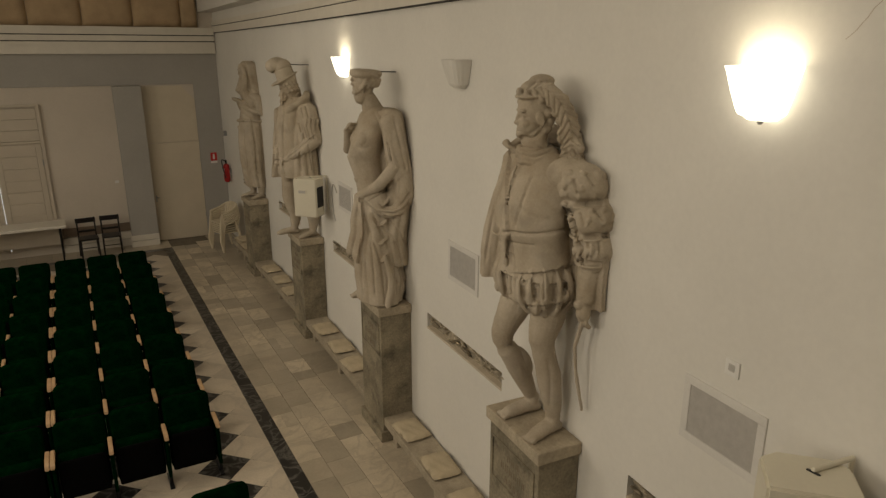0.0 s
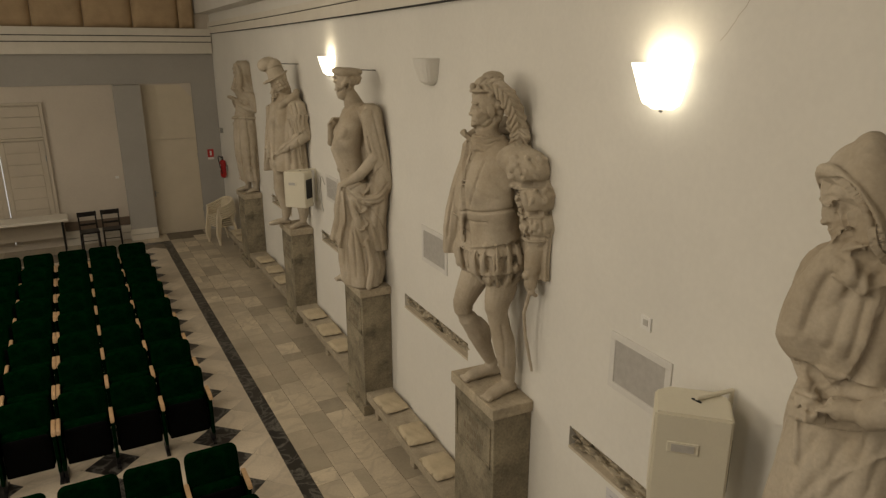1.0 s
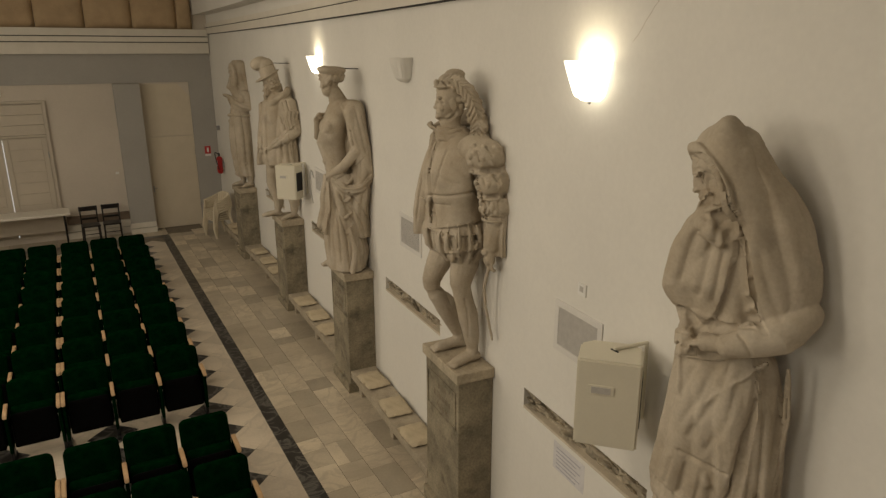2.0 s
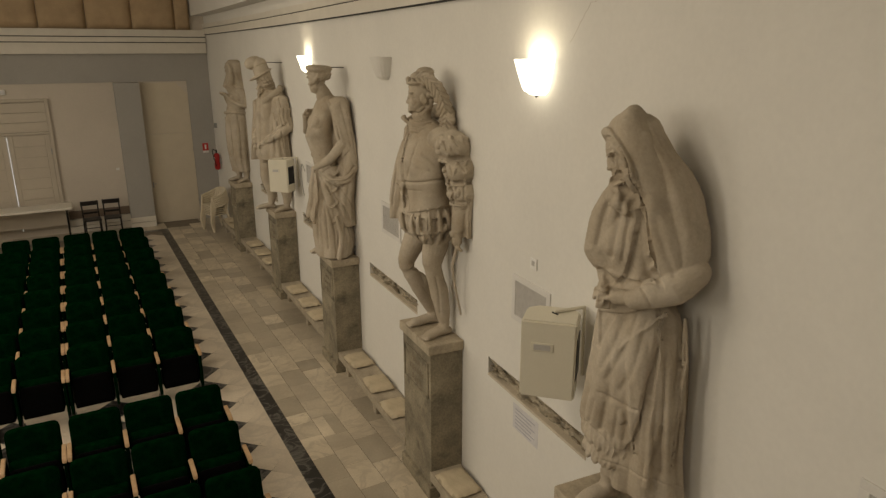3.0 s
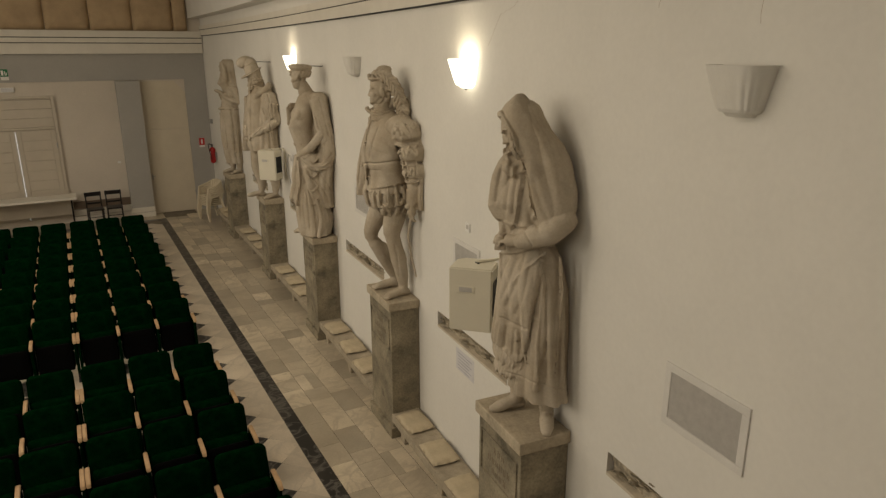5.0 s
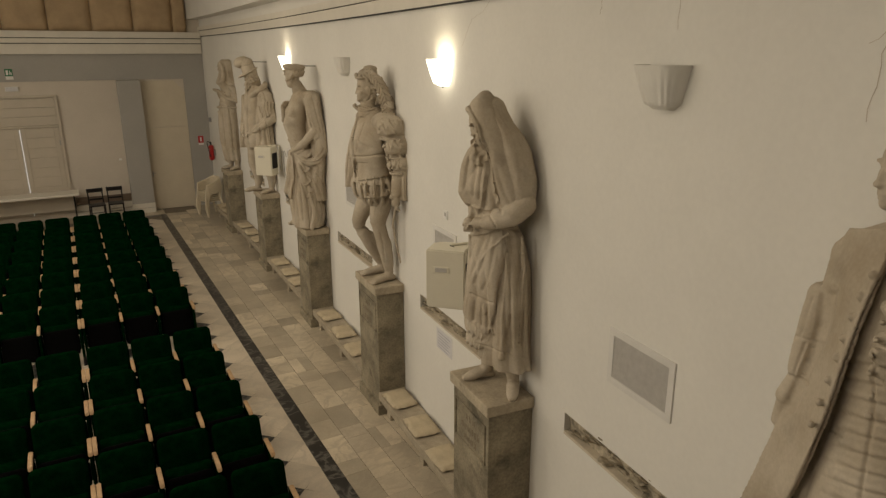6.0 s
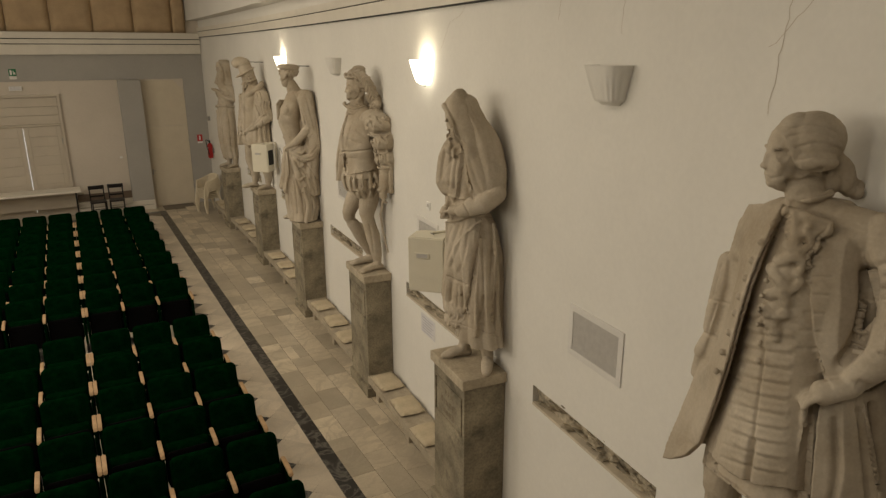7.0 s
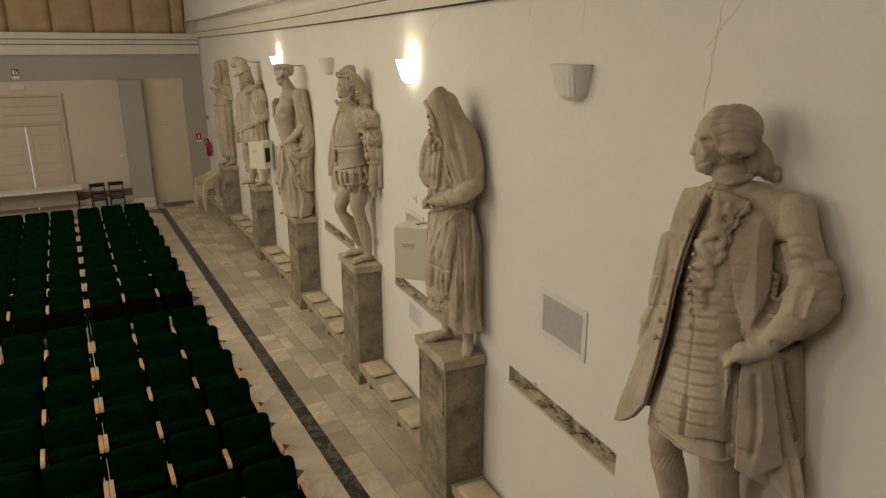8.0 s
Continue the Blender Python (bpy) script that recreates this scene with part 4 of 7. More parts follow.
    def foot(self, ankle, toe, s=1.0, bare=True):
        a, b = Vector(ankle), Vector(toe)
        d = (b - a)
        d.z = 0
        d.normalize()
        u = d.cross(Vector((0, 0, 1)))
        self.t([(a.x - d.x * 0.035, a.y - d.y * 0.035, 0.035), (a.x + d.x * 0.05, a.y + d.y * 0.05, 0.055), (b.x - d.x * 0.05, b.y - d.y * 0.05, 0.032), (b.x, b.y, 0.022)], (0.045 * s, 0.055 * s, 0.05 * s, 0.034 * s), (0, 0, 1, 0.8))
        self.t([a, (a.x + d.x * 0.02, a.y + d.y * 0.02, 0.05)], (0.048 * s, 0.05 * s))
        if bare:
            for k in range(5):
                o = u * (k - 2) * 0.02 * s
                q = b + o + d * 0.01
                self.e((q.x, q.y, 0.02), (0.024 * s, 0.013 * s, 0.016 * s), (0, 0, math.degrees(math.atan2(d.y, d.x))))


def clay_noise(name, size, depth):
    t = bpy.data.textures.new(name, "CLOUDS")
    t.noise_scale, t.noise_depth = size, depth
    return t


ROUGH_CLAY, WORN_CLAY = clay_noise("rough_clay", 0.09, 2), clay_noise("worn_clay", 0.022, 2)


def statue(k, shape, label, voxel=0.0085, smooth=2, size=(1, 1, 1)):
    y, w, depth, top = PEDESTALS[k]
    c = Clay()
    shape(c)
    bmesh.ops.scale(c.bm, vec=size, verts=c.bm.verts)
    ob = mesh_object("statue", c.bm, M_PLASTER, True)
    r = ob.modifiers.new("fuse", "REMESH")
    r.mode, r.voxel_size, r.use_smooth_shade = "VOXEL", voxel, True
    s = ob.modifiers.new("soften", "SMOOTH")
    s.factor, s.iterations = 0.5, smooth
    # keep the fused skin, then cut the strokes into it
    skin = bpy.data.meshes.new_from_object(ob.evaluated_get(bpy.context.evaluated_depsgraph_get()))
    ob.modifiers.clear()
    ob.data = skin
    n = len(skin.vertices)
    co, no = np.empty(n * 3, np.float32), np.empty(n * 3, np.float32)
    skin.vertices.foreach_get("co", co)
    skin.vertices.foreach_get("normal", no)
    co = c.chisel(co.reshape(-1, 3).astype(float), no.reshape(-1, 3).astype(float))
    skin.vertices.foreach_set("co", co.astype(np.float32).ravel())
    skin.update()
    skin.shade_smooth()
    ob.matrix_world = wall_frame(y, top)
    for tex, amount in ((ROUGH_CLAY, 0.005), (WORN_CLAY, 0.0024)):
        d = ob.modifiers.new("weathering", "DISPLACE")
        d.texture, d.strength, d.mid_level, d.texture_coords = tex, amount, 0.5, "LOCAL"
    return tagged(ob, label, "statue", "statues along the wall")


# the hat's feather, from the brim over the crown and down behind the ear
PLUME = [(0.35, 0.023, 2.5), (0.276, 0.119, 2.512), (0.192, 0.174, 2.418), (0.127, 0.192, 2.286), (0.095, 0.189, 2.15), (0.107, 0.169, 2.048)]


def plume_at(u):
    i = min(int(u * (len(PLUME) - 1)), len(PLUME) - 2)
    f = u * (len(PLUME) - 1) - i
    return tuple(a + (b - a) * f for a, b in zip(PLUME[i], PLUME[i + 1]))


def nobleman(c):
    """Plumed hat, slashed puffed sleeves and breeches, bare stockinged legs, short cape, sword."""
    c.t([(0.24, -0.13, 1.12), (0.33, -0.16, 0.88), (0.37, -0.17, 0.66), (0.24, -0.17, 0.42), (0.10, -0.17, 0.14)], (0.135, 0.115, 0.085, 0.092, 0.05))
    c.e((0.2, -0.17, 0.45), (0.075, 0.08, 0.15), (0, 28, 0))
    c.foot((0.09, -0.17, 0.12), (0.34, -0.17, 0.05), 1.15)
    c.t([(0.22, 0.14, 1.1), (0.225, 0.15, 0.88), (0.21, 0.155, 0.70), (0.15, 0.155, 0.42), (0.11, 0.155, 0.12)], (0.135, 0.12, 0.09, 0.095, 0.052))
    c.e((0.13, 0.155, 0.46), (0.075, 0.08, 0.15), (0, 8, 0))
    c.foot((0.11, 0.155, 0.12), (0.34, 0.21, 0.05), 1.15)
    for cy in (-0.125, 0.13):
        c.e((0.235, cy, 1.16), (0.205, 0.185, 0.165))
        for i in range(13):
            a = 2 * math.pi * i / 13
            pts = [(0.235 + r * 1.08 * math.cos(a), cy + r * math.sin(a), z) for z, r in ((1.32, 0.15), (1.22, 0.195), (1.1, 0.19), (1.01, 0.13))]
            c.t(pts, 0.03, seg=8)
            if i % 2:
                c.e((0.235 + 0.215 * math.cos(a + 0.24), cy + 0.2 * math.sin(a + 0.24), 1.12 + 0.05 * math.sin(5 * i)), (0.03, 0.03, 0.05))
    for pts in ([(0.45, 0.06, 1.55), (0.40, 0.16, 1.72), (0.27, 0.26, 1.9)], [(0.46, 0.03, 1.65), (0.41, 0.12, 1.83), (0.30, 0.2, 1.97)], [(0.44, -0.06, 1.56), (0.42, -0.13, 1.75), (0.33, -0.19, 1.93)], [(0.36, 0.2, 1.52), (0.27, 0.26, 1.62), (0.2, 0.28, 1.75)]):
        c.t(pts, (0.01, 0.02, 0.012), seg=8)
    c.loft([(1.245, 0.245, 0.01, 0.232, 0.315, 0.3), (1.33, 0.24, 0.01, 0.215, 0.285, 0.2), (1.46, 0.24, 0, 0.205, 0.262, 0), (1.56, 0.255, 0, 0.222, 0.275, 0), (1.72, 0.25, 0, 0.228, 0.29, 0), (1.88, 0.225, 0, 0.20, 0.29, 0), (2.0, 0.21, 0, 0.155, 0.25, 0), (2.1, 0.22, 0, 0.10, 0.12, 0)], 9, 0.02)
    c.t([(0.44, -0.20, 1.50), (0.43, 0.0, 1.475), (0.36, 0.19, 1.47), (0.2, 0.245, 1.48)], 0.012, seg=8)
    c.t([(0.455, -0.01, 1.25), (0.462, -0.01, 1.5), (0.465, 0, 1.75), (0.40, 0, 2.0)], 0.012, seg=8)
    for z in (1.58, 1.68, 1.78, 1.88):
        c.e((0.47 - max(0, z - 1.75) * 0.3, 0.0, z), 0.015)
    for i in range(5):
        c.t([(0.43, -0.1 + 0.05 * i, 1.56), (0.40, -0.13 + 0.07 * i, 1.75)], 0.010, seg=6)
    c.t([(0.42, -0.1, 1.43), (0.43, 0.02, 1.40), (0.38, 0.12, 1.40)], 0.03, (0, 0, 1, 0.9), 8)
    for z, r in ((2.03, 0.128), (2.058, 0.13), (2.085, 0.122), (2.108, 0.108)):
        c.t([(0.24 + r * math.cos(a / 8 * math.pi), r * 0.95 * math.sin(a / 8 * math.pi), z + 0.008 * (a % 2)) for a in range(17)], 0.021, seg=8)
    # head turned to the side, ear and short curls
    c.t([(0.236, 0.002, 2.061), (0.245, -0.004, 2.211)], 0.085)
    P = c.head((0.258, -0.001, 2.337), -20, 0, 1.0)
    c.e((0.262, 0.068, 2.387), (0.034, 0.034, 0.034))
    c.e((0.228, 0.091, 2.354), (0.034, 0.034, 0.034))
    c.e((0.205, 0.081, 2.297), (0.034, 0.034, 0.034))
    c.e((0.199, 0.085, 2.386), (0.034, 0.034, 0.034))
    c.e((0.211, 0.066, 2.251), (0.034, 0.034, 0.034))
    c.e((0.169, 0.069, 2.328), (0.034, 0.034, 0.034))
    c.e((0.326, -0.009, 2.432), (0.034, 0.034, 0.034))
    c.e((0.309, 0.038, 2.448), (0.034, 0.034, 0.034))
    c.e((0.328, -0.07, 2.42), (0.034, 0.034, 0.034))
    c.e((0.277, 0.071, 2.436), (0.034, 0.034, 0.034))
    c.t([(0.286, 0.095, 2.341), (0.268, 0.106, 2.302), (0.275, 0.096, 2.266)], 0.012, seg=8)
    # soft hat and its feather
    c.e((0.251, -0.008, 2.51), (0.115, 0.12, 0.06), (0, 4, 0))
    c.e((0.224, -0.003, 2.554), (0.085, 0.09, 0.045))
    c.e((0.283, -0.005, 2.467), (0.125, 0.12, 0.028), (0, 6, 0))
    c.t(PLUME, (0.02, 0.048, 0.062, 0.062, 0.056, 0.028), (0.52, 0.8, 0.28, 0.4))
    for i in range(12):
        p = plume_at(i / 11)
        for sd in (-1, 1):
            c.e((p[0] - sd * 0.042, p[1] + sd * 0.026, p[2] + 0.012 * sd - 0.01 * (i % 2)), (0.026, 0.02, 0.03))
    # slashed sleeve of the left arm
    rnd = random.Random(12)
    for cz, cx, cy, r in ((1.92, 0.14, 0.33, 0.16), (1.70, 0.105, 0.40, 0.145), (1.505, 0.09, 0.425, 0.125)):
        c.e((cx, cy, cz), (r, r * 0.95, r * 0.88))
        for i in range(20):
            a, e = 2 * math.pi * rnd.random(), 1.5 * rnd.random() - 0.75
            q = 0.95 * r * math.cos(e)
            o = 0.014 + 0.012 * rnd.random()
            c.e((cx + q * math.cos(a), cy + q * 0.95 * math.sin(a), cz + r * 0.88 * math.sin(e)), (o, o, o * (1.2 + 0.8 * rnd.random())), (rnd.random() * 50 - 25, rnd.random() * 50 - 25, 0))
        c.t([(cx + r * 0.72 * math.cos(a / 6 * math.pi), cy + r * 0.7 * math.sin(a / 6 * math.pi), cz - r * 0.82) for a in range(13)], 0.02, seg=8)
    c.t([(0.07, 0.405, 1.42), (0.09, 0.42, 1.28), (0.12, 0.43, 1.16)], (0.088, 0.08, 0.062))
    for i in range(5):
        c.t([(0.02, 0.42, 1.40 - 0.05 * i), (0.09, 0.50 - 0.008 * i, 1.37 - 0.05 * i), (0.16, 0.43, 1.36 - 0.05 * i)], 0.013, seg=6)
    c.hand((0.125, 0.43, 1.15), (0.15, 0.43, 0.95), 1.15, 0.05)
    c.e((0.175, 0.43, 1.12), 0.034)
    c.t([(0.17, 0.43, 1.12), (0.145, 0.43, 1.0), (0.06, 0.42, 0.3)], (0.022, 0.016, 0.012), seg=8)
    # right arm under the cape
    c.t([(0.2, -0.30, 1.95), (0.2, -0.38, 1.65), (0.32, -0.33, 1.40)], (0.12, 0.11, 0.08))
    c.loft([(1.14, 0.30, -0.32, 0.20, 0.105, 1), (1.4, 0.275, -0.30, 0.18, 0.11, 0.9), (1.75, 0.24, -0.26, 0.15, 0.12, 0.6), (2.02, 0.2, -0.19, 0.12, 0.11, 0.4), (2.08, 0.2, -0.16, 0.06, 0.06, 0)], 7, 0.022, 0.5, 0.6)
    c.loft([(1.08, 0.05, 0.08, 0.075, 0.45, 1), (1.5, 0.05, 0.08, 0.075, 0.44, 1), (1.9, 0.07, 0.06, 0.09, 0.36, 0.6), (2.08, 0.09, 0.03, 0.07, 0.2, 0)], 16, 0.03, 0.2)
    # turned-up collar of the cape
    c.t([(0.28, -0.22, 2.10), (0.14, -0.24, 2.15), (0.05, -0.1, 2.18), (0.03, 0.1, 2.18), (0.08, 0.24, 2.14)], (0.03, 0.06, 0.075, 0.075, 0.04), (0.3, 0, 1, 1.0))
    c.sheet([[(0.004, 0.141, 2.221), (-0.02, 0.162, 2.19), (-0.02, 0.182, 2.123)],
             [(0.025, 0.163, 2.127), (-0.02, 0.179, 2.103), (-0.02, 0.189, 2.072)],
             [(0.025, 0.187, 2.038), (-0.02, 0.194, 2.042), (-0.02, 0.19, 2.013)]], 0.03)
    c.t([(0.331, -0.215, 2.129), (0.333, -0.145, 2.1), (0.318, -0.064, 2.053)], 0.026, seg=9)
    c.e((0.17, 0.26, 1.97), (0.15, 0.13, 0.12))
    # chisel work: edges, creases and folds
    c.facing(57, 16)
    c.taper([(2.6, -0.3, 0.05, 0, 0), (2.12, -0.38, 0.11, 0, 0), (2.04, -0.37, 0.25, -0.03, -0.014), (1.93, -0.44, 0.20, 0.0, 0.030), (1.82, -0.46, 0.21, -0.017, 0.03), (1.64, -0.50, 0.21, -0.021, 0.07), (1.46, -0.54, 0.27, -0.027, 0.043), (1.31, -0.58, 0.28, -0.019, 0.042), (1.15, -0.61, 0.26, 0.010, 0.022), (1.04, -0.50, 0.26, 0.022, 0.018), (0.83, -0.49, 0.17, 0.021, 0.03), (0.65, -0.49, 0.14, 0.0, -0.03), (0.47, -0.41, 0.16, 0.02, -0.03), (0.2, -0.3, 0.1, 0, 0)])
    c.groove([(-0.23, 1.79), (-0.29, 1.63), (-0.34, 1.45)], 0.012, 0.012)
    c.groove([(-0.420, 1.419), (-0.246, 1.402), (-0.088, 1.422), (0.027, 1.458)], 0.01, 0.018)
    c.groove([(-0.376, 1.343), (-0.202, 1.335)], 0.007, 0.008)
    c.step([(0.09, 1.24), (-0.01, 1.19), (-0.17, 1.15), (-0.34, 1.14)], 0.045, 0.032)
    c.groove([(-0.374, 1.345), (-0.317, 1.167)], 0.008, 0.014)
    c.step([(-0.40, 2.00), (-0.42, 1.76), (-0.40, 1.52), (-0.38, 1.31), (-0.41, 1.18)], 0.05, 0.03)
    c.groove([(-0.44, 1.90), (-0.50, 1.58), (-0.55, 1.20)], 0.016, 0.014)
    c.groove([(-0.40, 1.78), (-0.45, 1.45), (-0.48, 1.16)], 0.014, 0.012)
    c.groove([(0.01, 1.61), (0.03, 1.46), (0.09, 1.36), (0.10, 1.24)], 0.02, 0.045)
    c.groove([(0.02, 1.59), (0.14, 1.62), (0.24, 1.62)], 0.014, 0.03)
    c.groove([(0.07, 1.38), (0.17, 1.41), (0.32, 1.42)], 0.014, 0.03)
    c.groove([(0.09, 1.23), (0.25, 1.23)], 0.012, 0.022)
    c.groove([(0.037, 1.752), (0.058, 1.677)], 0.01, 0.016)
    c.groove([(0.115, 1.793), (0.155, 1.730)], 0.01, 0.016)
    c.groove([(0.086, 1.549), (0.110, 1.476)], 0.01, 0.016)
    c.groove([(0.174, 1.573), (0.227, 1.503)], 0.01, 0.016)
    c.groove([(0.144, 1.356), (0.146, 1.259)], 0.01, 0.016)
    c.groove([(0.215, 1.366), (0.227, 1.262)], 0.01, 0.016)
    c.groove([(-0.28, 1.10), (-0.25, 0.97)], 0.012, 0.024)
    c.groove([(-0.20, 1.13), (-0.18, 0.99)], 0.012, 0.024)
    c.groove([(-0.14, 1.15), (-0.12, 0.98)], 0.012, 0.024)
    c.groove([(-0.05, 1.16), (-0.05, 0.97)], 0.012, 0.024)
    c.groove([(0.01, 1.19), (0.02, 1.02)], 0.012, 0.024)
    c.groove([(-0.40, 1.14), (-0.38, 0.98)], 0.012, 0.024)
    c.step([(0.07, 0.98), (-0.09, 0.93), (-0.24, 0.93)], 0.05, 0.026)
    c.step([(-0.28, 0.92), (-0.40, 0.95), (-0.47, 1.07)], 0.05, 0.026)
    c.groove([(-0.33, 2.18), (-0.28, 2.17)], 0.012, 0.012)
    c.groove([(-0.345, 2.095), (-0.307, 2.082)], 0.005, 0.006)
    c.groove([(-0.32, 2.05), (-0.22, 2.04), (-0.17, 2.10)], 0.012, 0.02)
    c.groove([(-0.312, 1.981), (-0.221, 1.945), (-0.111, 2.006)], 0.007, 0.011)
    c.groove([(-0.300, 1.937), (-0.219, 1.908), (-0.105, 1.965)], 0.007, 0.011)
    c.groove([(-0.32, 1.59), (-0.23, 1.52), (-0.10, 1.50)], 0.02, 0.009)
    c.groove([(-0.19, 1.68), (-0.07, 1.59), (-0.00, 1.54)], 0.02, 0.009)
    c.groove([(-0.25, 0.43), (-0.17, 0.31), (-0.10, 0.25)], 0.016, 0.01)
    c.groove([(-0.07, 0.54), (-0.04, 0.36), (-0.04, 0.16)], 0.014, 0.01)
    for i in range(13):
        b = i / 12
        p = plume_at(b)
        q = plume_at(min(1, b + 0.09))
        u, w = c.seen(p)
        v, z = c.seen(q)
        k = math.hypot(v - u, z - w) + 1e-6
        e = 0.055
        for sd in (-1, 1):
            c.groove([(u, w), (v + sd * e * (z - w) / k, z - sd * e * (v - u) / k)], 0.007, 0.011)
    c.ridge([c.seen(plume_at(b / 8)) for b in range(9)], 0.008, 0.008)



def shawled_woman(c):
    """A shawl drawn over the bent head and shoulders, long skirt, clasped hand at the waist."""
    c.foot((0.20, -0.13, 0.12), (0.40, -0.15, 0.03), 1.05, False)
    c.foot((0.10, 0.17, 0.12), (0.21, 0.34, 0.03), 1.05, False)
    c.t([(0.2, -0.13, 0.4), (0.19, -0.13, 0.1)], (0.085, 0.055))
    c.t([(0.13, 0.15, 0.4), (0.10, 0.17, 0.1)], (0.085, 0.055))
    c.e((0.14, 0.235, 0.085), (0.045, 0.045, 0.03))
    c.loft([(0.26, 0.14, 0.075, 0.20, 0.33, 1), (0.45, 0.165, 0.07, 0.205, 0.315, 1), (0.8, 0.21, 0.045, 0.22, 0.29, 0.9), (1.15, 0.25, 0.01, 0.225, 0.27, 0.6), (1.38, 0.26, 0, 0.20, 0.25, 0.3), (1.6, 0.27, 0, 0.16, 0.20, 0), (1.8, 0.26, 0, 0.18, 0.24, 0), (2.0, 0.24, 0, 0.15, 0.24, 0), (2.1, 0.25, 0, 0.09, 0.1, 0)], 11, 0.038, 0.8, 0.9, 1.3)
    # apron and its ruffle
    c.loft([(0.58, 0.27, -0.10, 0.20, 0.22, 1), (0.8, 0.30, -0.08, 0.19, 0.22, 1), (1.1, 0.31, -0.05, 0.18, 0.21, 0.6), (1.45, 0.29, -0.02, 0.155, 0.19, 0)], 9, 0.035, 2.0, 0.5)
    for i in range(26):
        a = radians(-120 + 210 * i / 25)
        for z, rr in ((0.565, 0.215), (0.47, 0.20)):
            c.e((0.24 + rr * math.cos(a), -0.08 + (rr + 0.02) * math.sin(a), z + 0.012 * math.sin(2.3 * i)), (0.03, 0.034, 0.085), (9 * math.sin(3.0 * i), -8, 0))
    for pts in ([(0.46, -0.1, 1.35), (0.47, -0.05, 1.1), (0.40, 0.12, 0.75)], [(0.40, 0.15, 1.3), (0.42, 0.16, 1.0), (0.36, 0.22, 0.6)], [(0.2, 0.30, 1.4), (0.2, 0.31, 1.0), (0.17, 0.36, 0.4)], [(0.33, 0.25, 1.35), (0.33, 0.26, 0.9), (0.30, 0.31, 0.4)]):
        c.t(pts, (0.012, 0.022, 0.028), seg=8)
    for k in range(6):
        c.t([(0.30 + 0.02 * (k % 2), 0.27 - 0.03 * k, 1.44 - 0.05 * k), (0.435 - 0.01 * k, 0.13 - 0.03 * k, 1.26 - 0.09 * k), (0.455, -0.06 - 0.02 * k, 1.02 - 0.09 * k)], (0.010, 0.021, 0.012), seg=8)
    P = c.head((0.325, -0.07, 2.255), -42, 24, 0.93)
    c.t([(0.29, -0.03, 2.41), (0.37, -0.09, 2.385), (0.405, -0.125, 2.355)], (0.09, 0.072, 0.045))
    c.t([(0.25, 0, 2.0), (0.31, 0, 2.2)], 0.09)
    # hood and shawl over the left shoulder and back
    c.loft([(1.56, 0.13, 0.14, 0.10, 0.20, 1), (1.62, 0.14, 0.13, 0.15, 0.25, 1), (1.8, 0.15, 0.10, 0.17, 0.26, 0.7), (2.0, 0.17, 0.06, 0.175, 0.23, 0.5), (2.15, 0.19, 0.03, 0.16, 0.185, 0.3), (2.3, 0.235, 0.02, 0.15, 0.15, 0), (2.42, 0.275, -0.01, 0.13, 0.12, 0), (2.48, 0.295, -0.01, 0.10, 0.08, 0), (2.505, 0.30, -0.01, 0.04, 0.03, 0)], 11, 0.006, 0.5, 0.9)
    # overhanging edge of the hood, then the shawl's front edge down to the arm
    c.t([(0.30, -0.18, 2.22), (0.37, -0.19, 2.31), (0.425, -0.16, 2.355), (0.455, -0.08, 2.36), (0.455, 0.01, 2.32), (0.45, 0.08, 2.25), (0.44, 0.14, 2.15), (0.39, 0.17, 2.08), (0.36, 0.20, 1.92), (0.34, 0.235, 1.75), (0.31, 0.26, 1.64)], (0.02, 0.024, 0.028, 0.028, 0.028, 0.028, 0.028, 0.026, 0.024, 0.022, 0.02), seg=10)
    c.loft([(1.58, 0.20, 0.21, 0.10, 0.14, 1), (1.75, 0.215, 0.18, 0.145, 0.17, 1), (1.92, 0.235, 0.13, 0.155, 0.19, 0.8), (2.08, 0.25, 0.09, 0.165, 0.175, 0.5), (2.18, 0.265, 0.065, 0.178, 0.155, 0.3), (2.28, 0.275, 0.035, 0.172, 0.14, 0), (2.38, 0.285, 0.0, 0.16, 0.135, 0), (2.455, 0.30, -0.02, 0.115, 0.10, 0), (2.495, 0.30, -0.02, 0.06, 0.05, 0)], 7, 0.006, 0.5, 0.9)
    c.t([(0.21, 0.03, 2.33), (0.165, 0.17, 2.04), (0.145, 0.24, 1.84), (0.155, 0.28, 1.69)], (0.135, 0.155, 0.145, 0.11))
    c.t([(0.13, 0.0, 2.33), (0.07, 0.06, 2.08), (0.05, 0.1, 1.7)], (0.05, 0.09, 0.10))
    # right arm raised to the chin, a smooth bulge of shawl
    c.loft([(1.575, 0.345, -0.10, 0.05, 0.08, 0), (1.595, 0.345, -0.10, 0.10, 0.115, 0.3), (1.66, 0.34, -0.10, 0.122, 0.135, 0.7), (1.78, 0.34, -0.085, 0.122, 0.135, 1), (1.9, 0.345, -0.06, 0.112, 0.125, 1), (2.02, 0.36, -0.02, 0.09, 0.105, 0.6), (2.09, 0.37, -0.005, 0.06, 0.075, 0.2), (2.115, 0.37, 0.0, 0.03, 0.04, 0)], 5, 0.02, 2.2, 1.2)
    c.t([(0.36, -0.05, 2.02), (0.42, 0.05, 2.03), (0.40, 0.12, 1.98)], (0.06, 0.055, 0.04))
    c.hand((0.375, -0.05, 2.06), (0.41, 0.0, 2.2), 0.82, 0.03)
    c.t([(0.43, 0.03, 2.10), (0.44, 0.09, 2.13), (0.42, 0.14, 2.14)], (0.022, 0.024, 0.02), seg=8)
